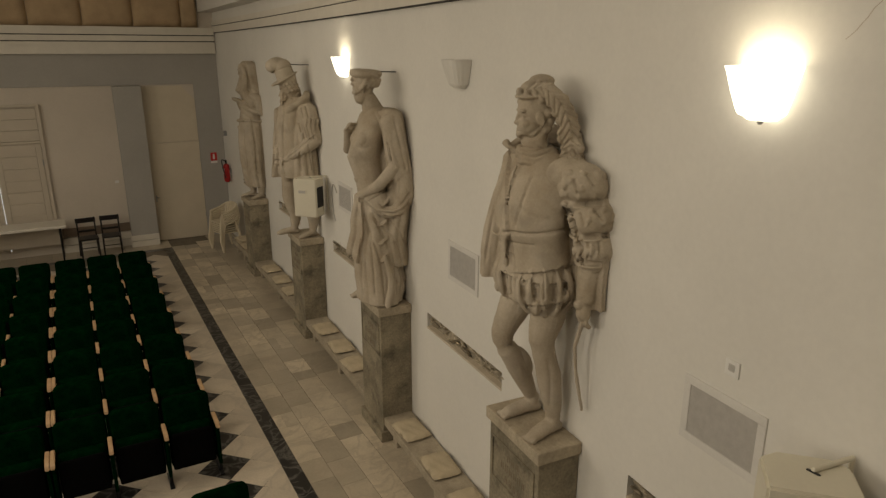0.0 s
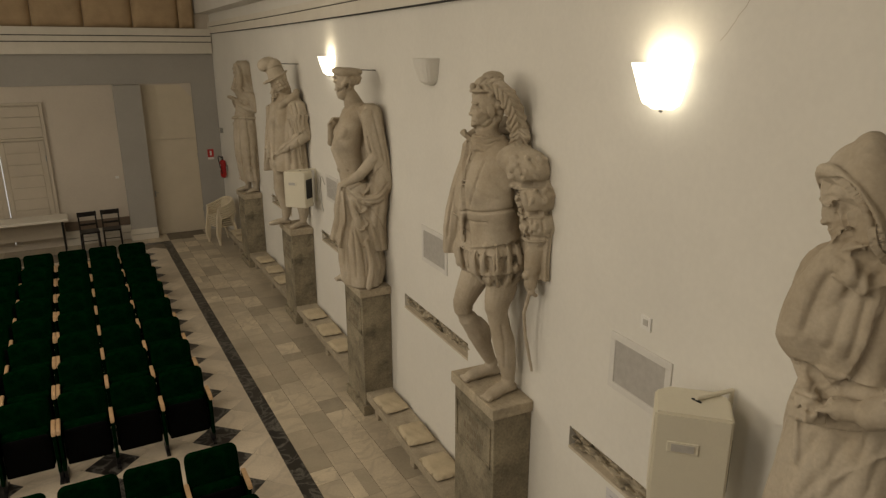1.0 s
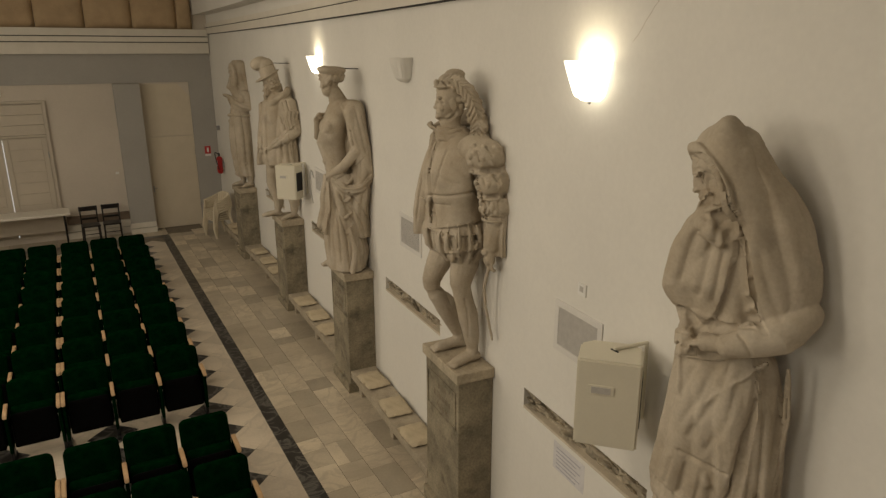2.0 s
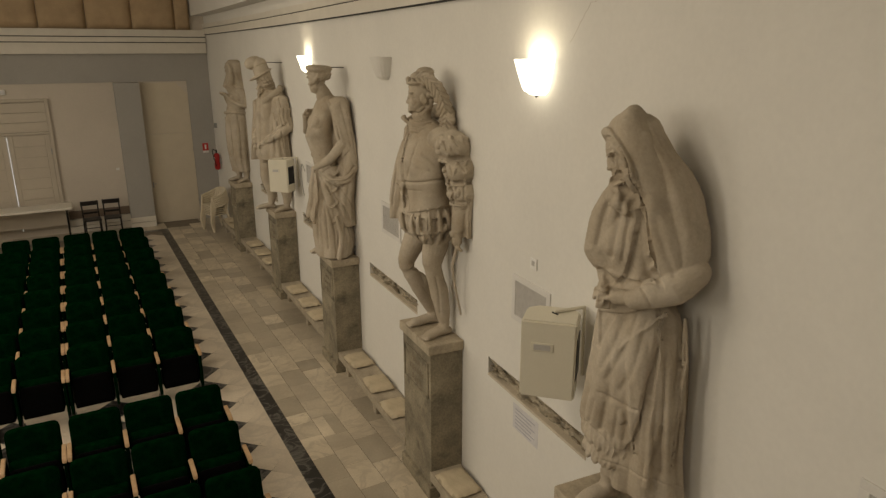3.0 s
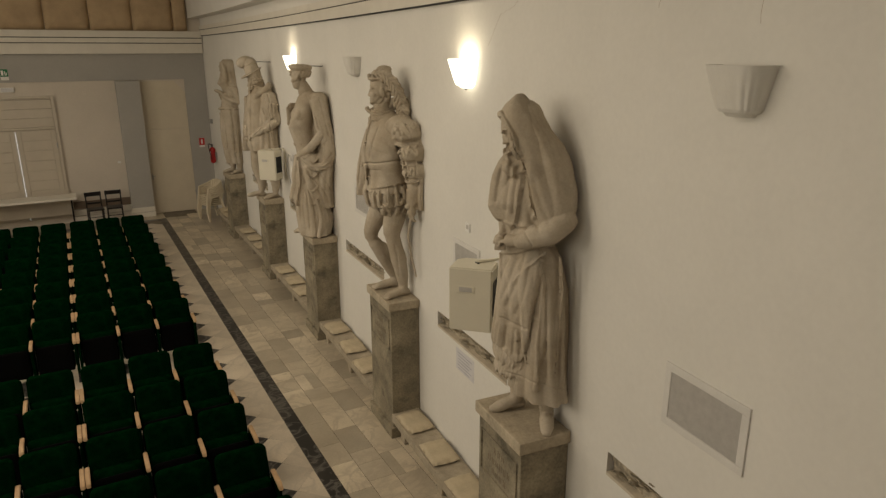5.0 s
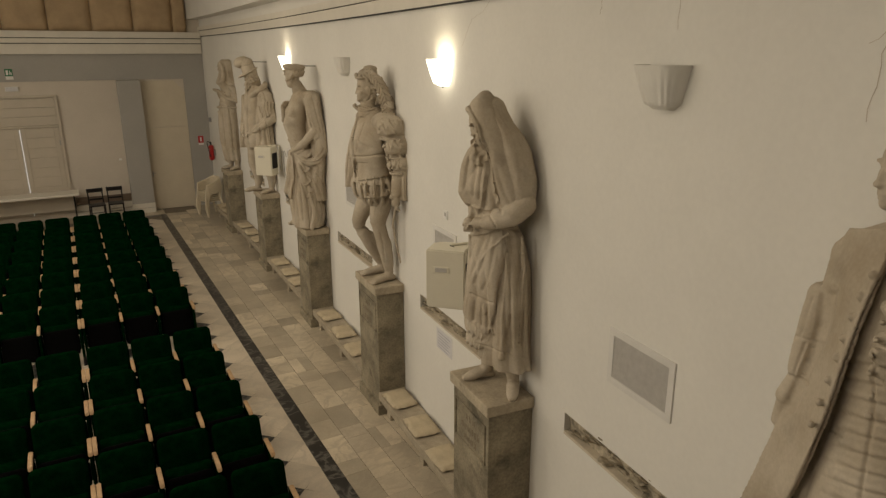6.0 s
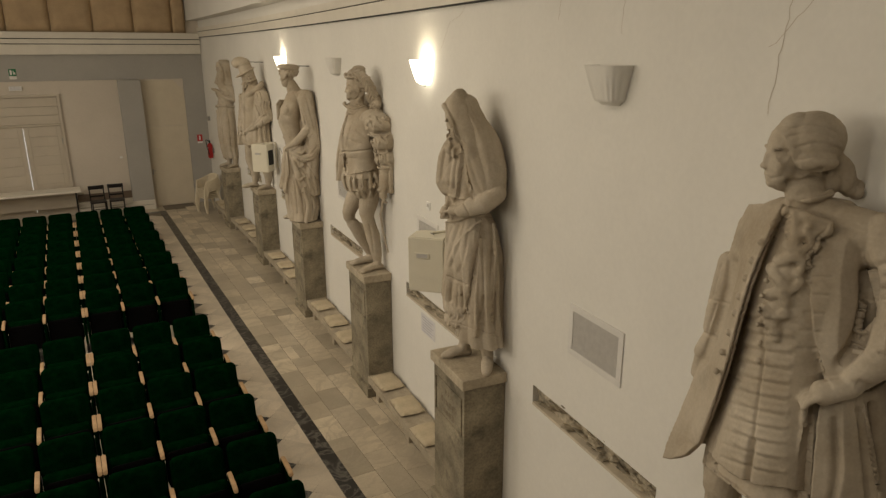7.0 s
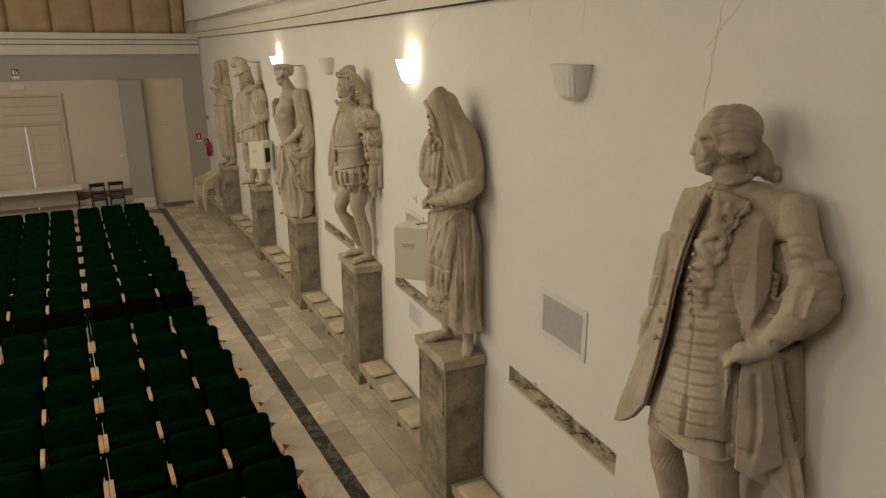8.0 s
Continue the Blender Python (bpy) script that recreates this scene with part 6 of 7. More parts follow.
def draped_woman(c):
    """Circlet, bare torso, hand on the breast, cloth from the shoulder wrapped round the hips to the ground."""
    c.foot((0.35, -0.12, 0.1), (0.53, -0.14, 0.03), 1.0)
    c.foot((0.25, 0.14, 0.1), (0.42, 0.19, 0.03), 1.0)
    c.loft([(0.02, 0.26, 0.03, 0.24, 0.33, 1), (0.2, 0.26, 0.02, 0.225, 0.30, 1), (0.6, 0.27, 0.0, 0.21, 0.27, 1), (0.95, 0.28, 0, 0.205, 0.26, 0.8), (1.15, 0.28, 0, 0.20, 0.265, 0.5), (1.3, 0.285, 0, 0.185, 0.24, 0.1)], 9, 0.03, 0.3, 0.5, 0.8)
    c.loft([(1.1, 0.29, 0, 0.17, 0.22, 0), (1.3, 0.30, 0, 0.175, 0.215, 0), (1.5, 0.315, 0, 0.155, 0.18, 0), (1.7, 0.31, 0, 0.155, 0.195, 0), (1.88, 0.295, 0, 0.165, 0.23, 0), (2.06, 0.27, 0, 0.14, 0.25, 0), (2.16, 0.27, 0, 0.10, 0.17, 0), (2.21, 0.28, 0, 0.06, 0.08, 0)])
    for s in (-1, 1):
        c.e((0.40, s * 0.10, 1.87), (0.065, 0.09, 0.085))
    c.e((0.475, 0, 1.42), (0.02, 0.03, 0.03))
    c.t([(0.27, 0, 2.06), (0.33, 0, 2.32)], (0.105, 0.082))
    P = c.head((0.365, 0, 2.42), -40, 6, 1.12)
    c.e(P(-0.03, 0, 0.05), (0.135, 0.118, 0.115))
    c.t([P(0.10 * math.cos(a / 8 * math.pi) - 0.02, 0.118 * math.sin(a / 8 * math.pi), 0.115 + 0.02 * math.cos(a / 8 * math.pi)) for a in range(17)], 0.042, seg=10)
    for i in range(14):
        a = radians(100 + 160 * i / 13)
        c.e(P(0.115 * math.cos(a) - 0.02, 0.115 * math.sin(a), 0.0 + 0.03 * (i % 2)), 0.035)
    for i in range(9):
        c.e(P(0.11 - 0.005 * abs(i - 4), -0.072 + 0.018 * i, 0.07), 0.02)
    # arms
    c.t([(0.25, -0.25, 2.07), (0.37, -0.34, 1.72)], (0.085, 0.068))
    c.t([(0.37, -0.34, 1.72), (0.47, -0.22, 1.93)], (0.066, 0.045))
    c.hand((0.47, -0.22, 1.93), (0.45, -0.05, 2.05), 1.05, 0.01)
    c.t([(0.21, 0.26, 2.07), (0.13, 0.37, 1.62)], (0.088, 0.068))
    c.t([(0.13, 0.37, 1.60), (0.30, 0.27, 1.40), (0.42, 0.16, 1.31)], (0.068, 0.06, 0.043))
    c.hand((0.42, 0.16, 1.31), (0.50, 0.05, 1.24), 1.05, 0.04)
    # cloth from the left shoulder down the back
    c.loft([(0.45, 0.16, 0.12, 0.14, 0.19, 0.4), (0.8, 0.14, 0.14, 0.14, 0.22, 0.8), (1.05, 0.11, 0.16, 0.13, 0.255, 1), (1.3, 0.09, 0.19, 0.11, 0.25, 1), (1.6, 0.09, 0.2, 0.09, 0.23, 1), (1.9, 0.10, 0.17, 0.10, 0.20, 0.6), (2.12, 0.15, 0.13, 0.10, 0.17, 0.2), (2.19, 0.19, 0.1, 0.06, 0.11, 0)], 9, 0.03, 0.4)
    c.t([(0.30, 0.14, 2.12), (0.20, 0.27, 2.11), (0.13, 0.37, 1.85), (0.06, 0.42, 1.55), (0.06, 0.42, 1.3), (0.12, 0.36, 1.12)], (0.03, 0.08, 0.085, 0.08, 0.085, 0.07), (0.5, 1, 0, 0.6))
    # folds swinging from the back to the hand, and the tail that falls from it
    for j in range(5):
        z0, drop = 1.29 - 0.09 * j, 0.14 + 0.11 * j
        pts = []
        for i in range(7):
            u = i / 6 * 0.74
            a = radians(112 - 100 * u)
            pts.append((0.28 + 0.195 * math.cos(a), 0.258 * math.sin(a) + 0.01, z0 - drop * math.sin(math.pi * (0.12 + 0.88 * u)) - 0.02 * j * (1 - u)))
        c.t(pts, (0.022, 0.021, 0.02, 0.018, 0.015, 0.012, 0.008), seg=10)
    for j in range(5):
        a = radians(-40 + 22 * j)
        c.t([(0.485, 0.06, 1.25), (0.49 + 0.03 * math.cos(a), 0.03 + 0.08 * math.sin(a), 0.95), (0.48 + 0.04 * math.cos(a), -0.02 + 0.12 * math.sin(a), 0.62 - 0.03 * j)], (0.018, 0.02, 0.022), seg=9)
    c.t([(0.485, -0.02, 1.22), (0.52, -0.07, 0.95), (0.51, -0.10, 0.6)], (0.05, 0.07, 0.08))
    c.t([(0.05, 0.41, 1.42), (0.13, 0.40, 1.16), (0.30, 0.30, 1.10), (0.44, 0.14, 1.22)], (0.06, 0.075, 0.06, 0.03))
    for a in (0.15, 0.26, 0.34):
        c.t([(0.44 - a * 0.4, a - 0.04, 0.6), (0.45 - a * 0.5, a, 0.35), (0.47 - a * 0.5, a + 0.04, 0.04)], (0.018, 0.03, 0.036), seg=8)
    c.facing(69, 10)
    c.taper([(2.47, -0.48, -0.18, -0.002, 0.035), (2.32, -0.49, -0.13, 0.026, -0.035), (2.14, -0.37, -0.09, 0.003, 0.065), (1.87, -0.56, 0.08, -0.026, 0.014), (1.62, -0.45, 0.14, -0.100, -0.014), (1.36, -0.46, 0.18, -0.011, -0.032), (1.11, -0.54, 0.14, 0.035, -0.003), (0.79, -0.59, 0.09, 0.040, 0.006), (0.47, -0.49, 0.05, -0.041, 0.049), (0.10, -0.49, 0.01, -0.042, 0.097)])
    c.step([(-0.02, 1.49), (-0.10, 1.60), (-0.14, 1.81), (-0.21, 2.03)], 0.05, 0.02)
    c.groove([(-0.12, 1.74), (-0.09, 1.64), (-0.08, 1.55)], 0.016, 0.04)
    c.groove([(0.13, 1.22), (-0.00, 1.06), (-0.19, 1.07)], 0.018, 0.02)
    c.groove([(0.14, 1.12), (-0.00, 0.99), (-0.22, 1.01)], 0.018, 0.02)
    c.groove([(0.01, 0.96), (-0.16, 0.94), (-0.34, 1.08)], 0.016, 0.016)
    c.groove([(-0.40, 1.11), (-0.35, 0.80), (-0.20, 0.48), (-0.18, 0.06)], 0.018, 0.02)
    c.groove([(-0.44, 1.05), (-0.43, 0.61), (-0.44, 0.07)], 0.016, 0.018)
    c.groove([(-0.28, 0.98), (-0.17, 0.73), (-0.05, 0.47), (-0.03, 0.06)], 0.018, 0.02)
    c.groove([(-0.37, 1.11), (-0.23, 0.86), (-0.01, 0.66), (0.07, 0.15)], 0.018, 0.018)
    c.groove([(-0.34, 0.80), (-0.30, 0.48), (-0.29, 0.07)], 0.016, 0.018)
    c.groove([(-0.16, 0.98), (-0.01, 0.82), (0.10, 0.60)], 0.014, 0.014)
    c.groove([(-0.35, 1.37), (-0.34, 1.36)], 0.01, 0.012)
    c.groove([(-0.45, 1.72), (-0.37, 1.69), (-0.29, 1.72)], 0.02, 0.01)
    c.groove([(-0.47, 2.42), (-0.43, 2.40)], 0.012, 0.014)
    c.groove([(-0.47, 2.54), (-0.33, 2.52), (-0.16, 2.45)], 0.012, 0.014)
    c.step([(0.04, 1.40), (-0.15, 1.23), (-0.34, 1.14)], 0.04, 0.018)
    c.groove([(-0.43, 2.26), (-0.34, 2.29), (-0.29, 2.34)], 0.014, 0.02)
    c.groove([(0.05, 1.93), (0.11, 1.66), (0.14, 1.35)], 0.014, 0.016)
    c.groove([(-0.04, 2.02), (0.03, 1.72), (0.08, 1.47)], 0.014, 0.012)


def bearded_man(c):
    """Tall hat, beard and curls, long open coat, breeches, one hand at the belt."""
    c.t([(0.33, -0.12, 1.1), (0.36, -0.14, 0.75), (0.37, -0.15, 0.55), (0.31, -0.15, 0.3), (0.33, -0.15, 0.1)], (0.14, 0.12, 0.10, 0.085, 0.055))
    c.t([(0.26, 0.14, 1.1), (0.22, 0.16, 0.75), (0.20, 0.17, 0.55), (0.14, 0.17, 0.3), (0.13, 0.17, 0.1)], (0.14, 0.12, 0.10, 0.085, 0.055))
    c.e((0.37, -0.15, 0.62), (0.115, 0.11, 0.06))
    c.e((0.2, 0.17, 0.62), (0.115, 0.11, 0.06))
    c.foot((0.33, -0.15, 0.12), (0.58, -0.18, 0.04), 1.1, False)
    c.foot((0.13, 0.17, 0.12), (0.34, 0.25, 0.04), 1.1, False)
    c.loft([(0.95, 0.33, -0.02, 0.17, 0.25, 0.3), (1.2, 0.34, -0.02, 0.18, 0.24, 0), (1.5, 0.33, -0.02, 0.18, 0.23, 0), (1.8, 0.31, 0, 0.18, 0.25, 0), (2.0, 0.29, 0, 0.16, 0.25, 0), (2.14, 0.30, 0, 0.12, 0.15, 0)], 8, 0.02)
    c.loft([(0.93, 0.2, 0.04, 0.2, 0.36, 1), (1.0, 0.2, 0.04, 0.2, 0.35, 1), (1.4, 0.2, 0.03, 0.18, 0.31, 0.9), (1.75, 0.19, 0.03, 0.17, 0.31, 0.3), (2.0, 0.19, 0.03, 0.16, 0.30, 0), (2.16, 0.23, 0.01, 0.13, 0.2, 0)], 13, 0.045, 0.8)
    c.loft([(0.92, 0.46, -0.24, 0.13, 0.07, 1), (1.2, 0.44, -0.23, 0.13, 0.07, 0.8), (1.6, 0.41, -0.21, 0.12, 0.07, 0.4), (1.95, 0.33, -0.17, 0.1, 0.08, 0)], 5, 0.035, 0.6)
    c.t([(0.50, -0.10, 1.0), (0.50, -0.09, 1.4), (0.47, -0.07, 1.75), (0.39, -0.05, 2.02)], 0.03, seg=8)
    c.t([(0.42, 0.13, 1.5), (0.42, 0.12, 1.75), (0.37, 0.10, 2.02)], 0.03, seg=8)
    c.t([(0.37, -0.18, 2.06), (0.43, -0.06, 1.93)], (0.05, 0.03))
    c.t([(0.43, 0.05, 1.88), (0.36, 0.2, 2.0), (0.2, 0.24, 2.15), (0.14, 0.1, 2.2)], (0.03, 0.065, 0.06, 0.05))
    c.t([(0.17, 0.30, 1.96), (0.10, 0.38, 1.76), (0.09, 0.40, 1.58)], (0.125, 0.12, 0.115))
    for i in range(8):
        a = radians(-90 + 30 * i)
        c.t([(0.10 + 0.12 * math.cos(a), 0.38 + 0.11 * math.sin(a), 1.85), (0.10 + 0.12 * math.cos(a), 0.39 + 0.115 * math.sin(a), 1.58)], 0.018, seg=7)
    c.t([(0.09, 0.40, 1.56), (0.25, 0.33, 1.42), (0.40, 0.2, 1.30)], (0.11, 0.085, 0.06))
    c.hand((0.40, 0.2, 1.30), (0.52, 0.06, 1.2), 1.2, 0.05)
    c.t([(0.36, -0.28, 1.9), (0.42, -0.33, 1.6), (0.52, -0.15, 1.38)], (0.11, 0.1, 0.06))
    c.hand((0.52, -0.15, 1.38), (0.55, 0.0, 1.26), 1.1, 0.05)
    for i in range(6):
        c.e((0.53 + 0.01 * (i % 2), -0.12 + 0.02 * (i % 3), 1.42 - 0.05 * i), 0.04)
    c.t([(0.50, 0.05, 1.25), (0.48, 0.06, 1.02), (0.44, 0.06, 0.93)], (0.035, 0.05, 0.045))
    c.t([(0.28, 0, 2.02), (0.33, 0, 2.22)], 0.125)
    P = c.head((0.385, 0, 2.29), -26, 20, 1.15)
    rnd = random.Random(8)
    for i in range(26):
        a = radians(-75 + 150 * rnd.random())
        c.e(P(0.09 * math.cos(a) + 0.02, 0.09 * math.sin(a), -0.08 - 0.10 * rnd.random()), 0.03)
    for i in range(26):
        a = radians(75 + 210 * i / 25)
        c.e(P(0.11 * math.cos(a), 0.11 * math.sin(a), 0.05 - 0.05 * (i % 3)), 0.03)
    m = P(0.02, 0, 0.13)
    c.e(m, (0.235, 0.19, 0.035), (0, 26, -10))
    c.t([P(-0.01, 0, 0.12), P(0.0, 0, 0.27)], (0.155, 0.135))
    c.e(P(0.07, -0.01, 0.33), (0.165, 0.14, 0.115), (0, 12, 0))
    c.facing(75, 8)
    c.taper([(2.62, -0.71, -0.37, 0.100, 0.100), (2.48, -0.66, -0.24, 0.100, 0.062), (2.22, -0.52, -0.09, 0.077, 0.058), (1.96, -0.50, 0.03, -0.035, 0.048), (1.67, -0.58, 0.13, 0.004, -0.018), (1.39, -0.60, 0.05, -0.008, 0.049), (1.07, -0.62, 0.04, -0.025, 0.048)])
    c.step([(-0.40, 2.12), (-0.45, 1.68), (-0.47, 1.17)], 0.05, 0.03)
    c.groove([(-0.20, 1.71), (-0.17, 1.60)], 0.014, 0.03)
    c.groove([(-0.15, 1.94), (-0.13, 1.80)], 0.012, 0.02)
    c.groove([(-0.08, 1.96), (-0.05, 1.80)], 0.012, 0.02)
    c.groove([(-0.08, 1.40), (-0.03, 1.02)], 0.016, 0.02)
    c.groove([(-0.21, 1.29), (-0.20, 1.03)], 0.016, 0.02)
    c.groove([(-0.55, 2.46), (-0.38, 2.52), (-0.19, 2.59)], 0.012, 0.014)
    c.groove([(-0.36, 2.16), (-0.26, 2.12), (-0.15, 2.20)], 0.014, 0.02)
    c.step([(0.02, 1.54), (-0.20, 1.38), (-0.41, 1.21)], 0.05, 0.025)
    c.groove([(-0.49, 2.02), (-0.55, 1.56), (-0.61, 1.09)], 0.014, 0.016)


def veiled_woman(c):
    """Long veil of hair, arm folded across the breast, cloth wrapped from waist to ankles."""
    c.foot((0.17, -0.10, 0.1), (0.36, -0.13, 0.03), 1.0)
    c.foot((0.08, 0.12, 0.1), (0.24, 0.17, 0.03), 1.0)
    c.t([(0.17, -0.1, 0.45), (0.16, -0.1, 0.1)], (0.085, 0.05))
    c.t([(0.10, 0.12, 0.45), (0.08, 0.12, 0.1)], (0.085, 0.05))
    c.loft([(0.24, 0.14, 0.02, 0.15, 0.22, 1), (0.5, 0.16, 0.02, 0.17, 0.235, 1), (0.9, 0.18, 0.01, 0.19, 0.245, 0.7), (1.2, 0.18, 0, 0.19, 0.245, 0.4), (1.45, 0.18, 0, 0.165, 0.215, 0.1), (1.52, 0.18, 0, 0.16, 0.2, 0), (1.75, 0.18, 0, 0.16, 0.21, 0), (1.95, 0.15, 0, 0.14, 0.22, 0), (2.1, 0.15, 0, 0.08, 0.1, 0)], 12, 0.03, 0.5, 0.8)
    c.t([(0.34, -0.1, 1.5), (0.35, 0.05, 1.52), (0.22, 0.2, 1.52), (0.05, 0.2, 1.5)], 0.028, seg=8)
    for j in range(4):
        c.t([(0.35, -0.08, 1.4 - 0.2 * j), (0.33, 0.1, 1.25 - 0.22 * j), (0.14, 0.24, 1.2 - 0.22 * j)], (0.015, 0.02, 0.015), seg=7)
    for i in range(14):
        c.e((0.14 + 0.16 * math.cos(radians(-80 + 12 * i)), 0.02 + 0.235 * math.sin(radians(-80 + 12 * i)), 0.32 + 0.016 * i), (0.02, 0.02, 0.045))
    for s in (-1, 1):
        c.e((0.29, s * 0.09, 1.8), (0.07, 0.08, 0.08))
    c.t([(0.13, 0.22, 1.95), (0.07, 0.28, 1.68)], (0.08, 0.068))
    c.t([(0.07, 0.28, 1.67), (0.25, 0.18, 1.74), (0.33, 0.06, 1.84)], (0.066, 0.055, 0.042))
    c.hand((0.33, 0.06, 1.84), (0.40, -0.04, 1.92), 1.05, 0.03)
    c.t([(0.14, -0.22, 1.95), (0.22, -0.28, 1.7), (0.36, -0.12, 1.84)], (0.08, 0.065, 0.045))
    c.hand((0.36, -0.12, 1.84), (0.41, -0.02, 1.95), 1.0, 0.03)
    c.t([(0.14, 0, 2.05), (0.16, 0, 2.3)], 0.075)
    c.head((0.165, 0, 2.43), -40, 4, 0.98)
    c.loft([(1.75, 0.08, 0.10, 0.08, 0.12, 1), (2.0, 0.08, 0.06, 0.09, 0.16, 1), (2.2, 0.10, 0.03, 0.11, 0.15, 0.6), (2.4, 0.12, 0.0, 0.14, 0.135, 0.2), (2.54, 0.13, 0, 0.125, 0.115, 0), (2.61, 0.14, 0, 0.07, 0.065, 0)], 12, 0.02)
    for s in (-1, 1):
        c.t([(0.24, s * 0.06, 2.53), (0.22, s * 0.115, 2.4), (0.2, s * 0.13, 2.15), (0.23, s * 0.12, 1.9)], (0.025, 0.035, 0.045, 0.03), seg=9)
    c.facing(77, 6)
    c.taper([(2.40, -0.30, 0.03, -0.001, 0.070), (2.13, -0.30, 0.04, -0.100, 0.100), (1.91, -0.50, 0.04, 0.080, 0.100), (1.57, -0.40, -0.01, -0.002, 0.100), (1.03, -0.41, 0.03, -0.004, 0.085), (0.45, -0.36, 0.04, -0.019, 0.038)])
    c.step([(-0.09, 2.15), (-0.11, 2.40), (-0.14, 2.62)], 0.04, 0.02)
    c.step([(0.11, 1.71), (-0.11, 1.79), (-0.31, 1.96)], 0.04, 0.022)
    c.groove([(-0.29, 1.59), (-0.28, 1.03), (-0.27, 0.53)], 0.014, 0.018)
    c.groove([(-0.13, 1.58), (-0.09, 1.03), (-0.11, 0.41)], 0.014, 0.018)
    c.groove([(0.02, 1.58), (0.05, 1.02), (0.00, 0.35)], 0.014, 0.016)
    c.groove([(-0.36, 1.75), (-0.13, 1.58), (0.12, 1.62)], 0.012, 0.014)


# thin iron ties that hold the heads to the wall
def tie(k, z, x):
    y, w, depth, top = PEDESTALS[k]
    ob = mesh_object("iron_tie", tube(bmesh.new(), [(-0.01, 0.02, 0), (x, 0.02, 0.01)], 0.006, 6), M_BLACK)
    ob.matrix_world = wall_frame(y, top + z)
    tagged(ob, "thin dark iron tie between statue and wall", "tie rod", "iron ties")


statue(0, veiled_woman, "weathered plaster statue of a draped figure with long hair", size=(1.1, 1.15, 1.035))
statue(1, bearded_man, "weathered plaster statue with beard, tall hat and long coat", 0.0085, 1)
statue(2, draped_woman, "weathered plaster statue of a half-draped figure with a circlet", 0.0075, 1)
statue(3, nobleman, "weathered plaster statue in plumed hat and puffed breeches", 0.006, 1)
statue(4, shawled_woman, "weathered plaster statue of a figure under a long shawl", 0.006, 1)
statue(5, courtier, "weathered plaster statue in a long buttoned coat and jabot", 0.0056, 1, (1, 0.97, 1))
tie(1, 2.62, 0.3)
tie(2, 2.56, 0.3)

# ---------------- floor slabs ----------------
P = 0.575


def clipped(pts, xmax=None, ymax=None):
    """Cut a convex outline at x = xmax or y = ymax."""
    for ax, lim in ((0, xmax), (1, ymax)):
        if lim is None:
            continue
        out = []
        for i in range(len(pts)):
            a, b = pts[i], pts[(i + 1) % len(pts)]
            if a[ax] <= lim:
                out.append(a)
            if (a[ax] - lim) * (b[ax] - lim) < 0:
                s = (lim - a[ax]) / (b[ax] - a[ax])
                out.append((a[0] + s * (b[0] - a[0]), a[1] + s * (b[1] - a[1])))
        pts = out
    return pts


def slab(name, pts, mat, top=0.0):
    bm = bmesh.new()
    prism(bm, pts, "z", -0.02, top)
    return part(name, bm, mat, floor)


def slab_mesh(pts):
    bm = bmesh.new()
    prism(bm, pts, "z", -0.02, 0.0)
    bmesh.ops.recalc_face_normals(bm, faces=bm.faces)
    me = bpy.data.meshes.new("slab")
    bm.to_mesh(me)
    bm.free()
    return me


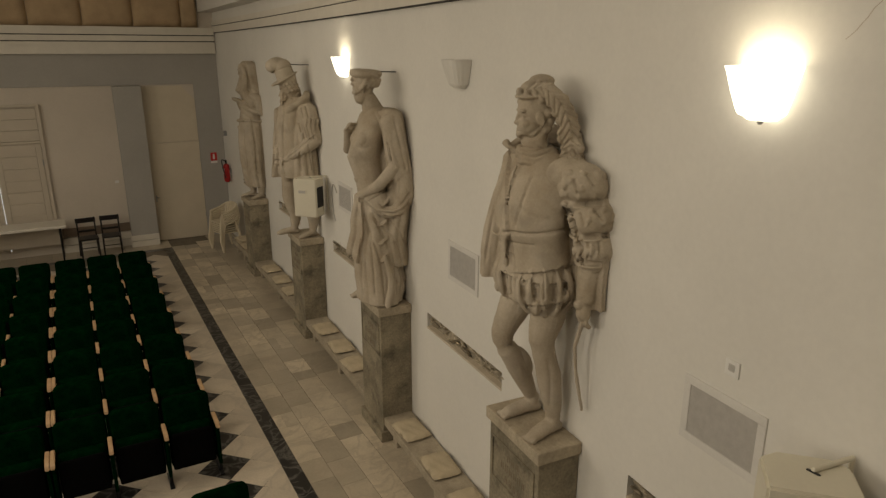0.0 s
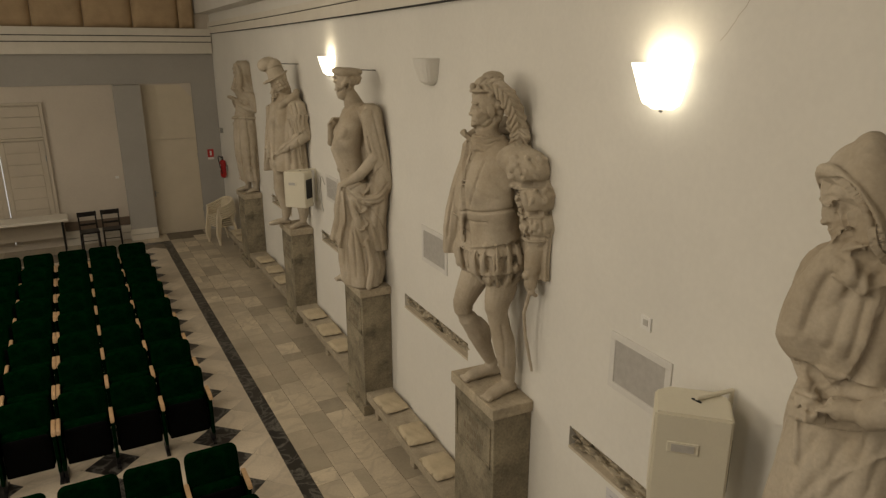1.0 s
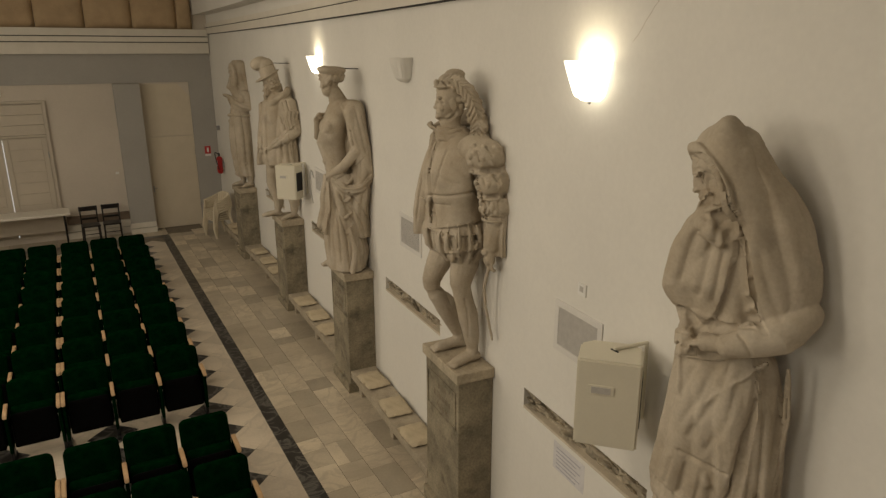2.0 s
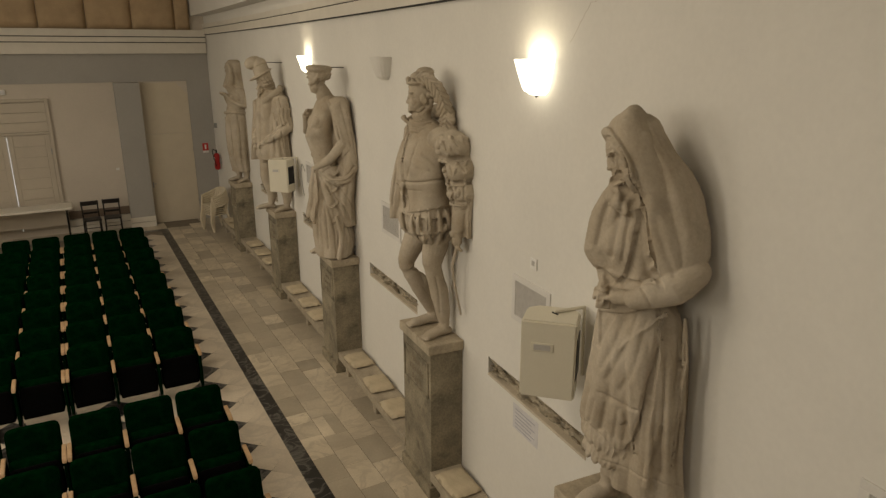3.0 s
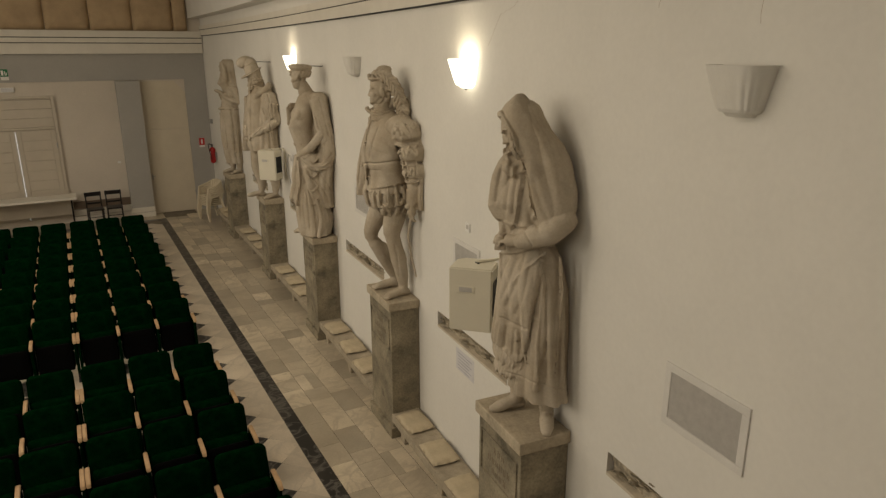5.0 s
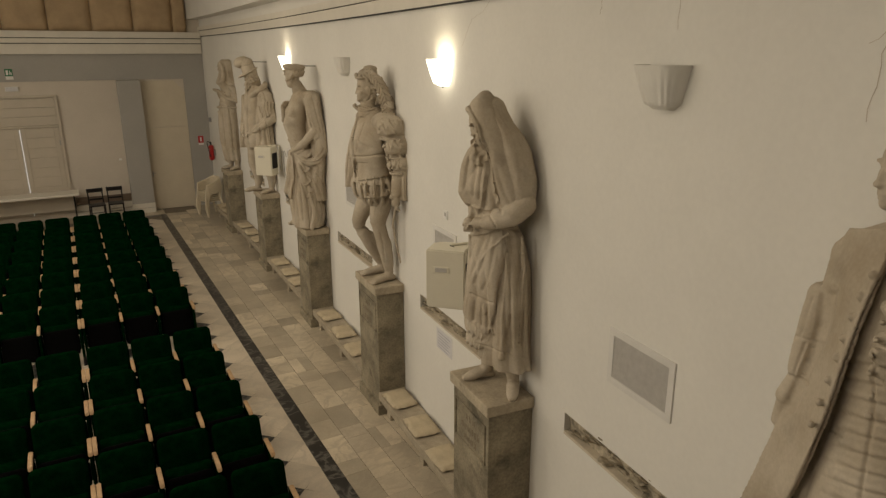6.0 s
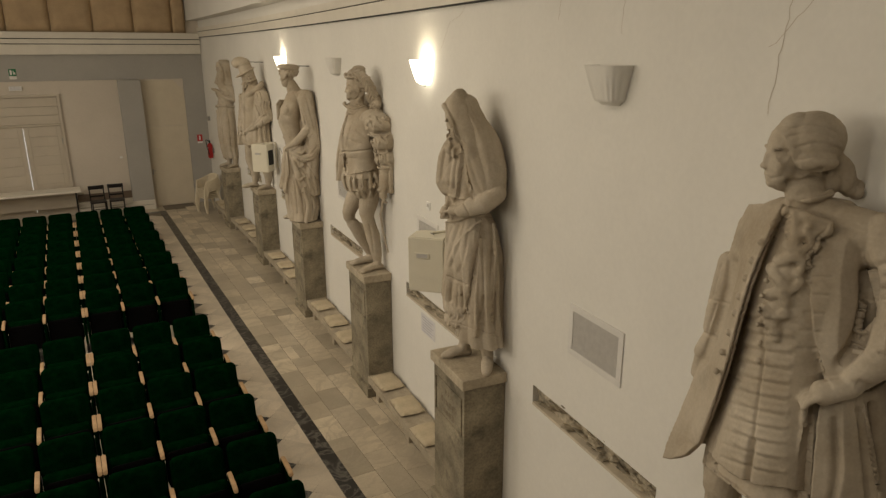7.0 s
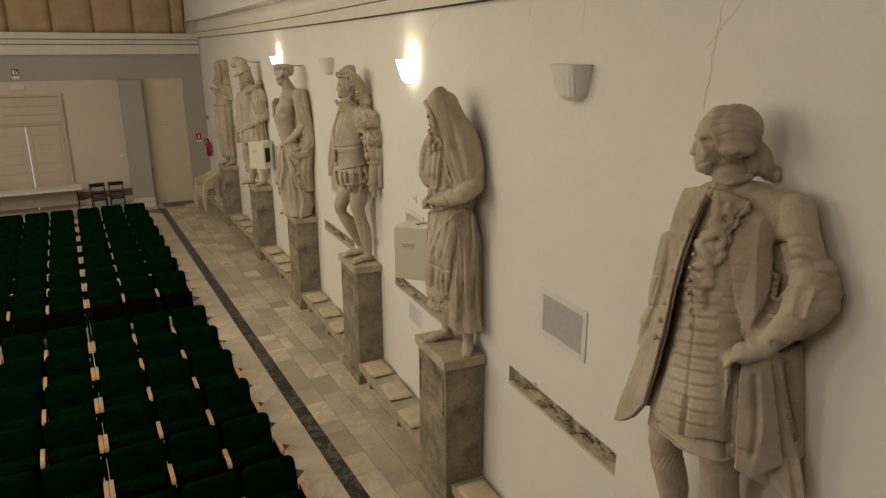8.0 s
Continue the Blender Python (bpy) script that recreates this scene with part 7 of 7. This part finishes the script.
G = 0.0014
h = P / 2 - G
dia = [(h, 0), (0, h), (-h, 0), (0, -h)]
dia_light, dia_black, dia_edge = slab_mesh(dia), slab_mesh(dia), slab_mesh(clipped([(x - 1.3625, y) for x, y in dia], -1.063))
dia_light.materials.append(M_MARBLE_LIGHT)
dia_black.materials.append(M_MARBLE_BLACK)
tri = slab_mesh([(-1.063, -h + 0.004), (-1.063, h - 0.004), (-1.063 - h + 0.02, 0)])
tri.materials.append(M_MARBLE_LIGHT)
rest_l, rest_b = bmesh.new(), bmesh.new()
Y0 = 5.06 - 10 * P
for j in range(38):
    y = Y0 + j * P
    if y > 17.0:
        break
    for c in range(16):
        x = -1.335 - c * P / 2
        yy = y if c % 2 else y + P / 2
        black = c % 4 == 1
        if c < 4 and y > -0.5:
            ob = new("diamond_slab", dia_black if black else dia_light)
            ob.location = (x, yy, 0)
            ob.parent = floor
        else:
            prism(rest_b if black else rest_l, [(x + a, yy + b) for a, b in dia], "z", -0.02, 0.0)
    ob = new("edge_slab", tri)
    ob.location = (0, y, 0)
    ob.parent = floor
for nm, bm, mt in (("diamond_slabs_black", rest_b, M_MARBLE_BLACK), ("diamond_slabs_light", rest_l, M_MARBLE_LIGHT)):
    ob = part("diamond_slabs", bm, mt, floor)
    ob["kind"] = "stuff"
rnd = random.Random(4)
y = -0.6
while y < 17.45:
    n = min(y + 0.9 + 0.5 * rnd.random(), 17.58)
    slab("border_slab", [(-1.058, y), (-0.882, y), (-0.882, n - 0.003), (-1.058, n - 0.003)], M_MARBLE_BLACK, 0.002)
    y = n
x = -0.882 - 0.18
while x > -6:
    n = x - 1.1
    slab("border_slab", [(n + 0.003, 17.40), (x, 17.40), (x, 17.58), (n + 0.003, 17.58)], M_MARBLE_BLACK)
    x = n
for c, (x0, x1) in enumerate(((-0.878, -0.605), (-0.601, -0.305), (-0.301, 0.0))):
    y = -0.6 + 0.2 * c
    while y < 17.58:
        n = min(y + rnd.choice((0.26, 0.34, 0.42, 0.48, 0.55)), BACK)
        if rnd.random() < 0.08:
            m = x0 + (x1 - x0) * rnd.choice((0.4, 0.5, 0.6))
            slab("marble_slab", [(x0, y), (m - G, y), (m - G, n - 0.0025), (x0, n - 0.0025)], M_MARBLE)
            slab("marble_slab", [(m, y), (x1 - G, y), (x1 - G, n - 0.0025), (m, n - 0.0025)], M_MARBLE)
        else:
            slab("marble_slab", [(x0, y), (x1 - G, y), (x1 - G, n - 0.0025), (x0, n - 0.0025)], M_MARBLE)
        y = n
y = -0.6
while y < BACK:
    n = min(y + 0.55 + 0.3 * rnd.random(), BACK)
    slab("kerb_slab", [(0.004, y), (max(0.02, wall_x(y)), y), (max(0.02, wall_x(n)), n - 0.0025), (0.004, n - 0.0025)], M_MARBLE)
    y = n
x = -0.885
while x > -6:
    n = x - 0.5
    slab("marble_slab", [(n + 0.004, 17.584), (x, 17.584), (x, BACK), (n + 0.004, BACK)], M_MARBLE)
    x = n
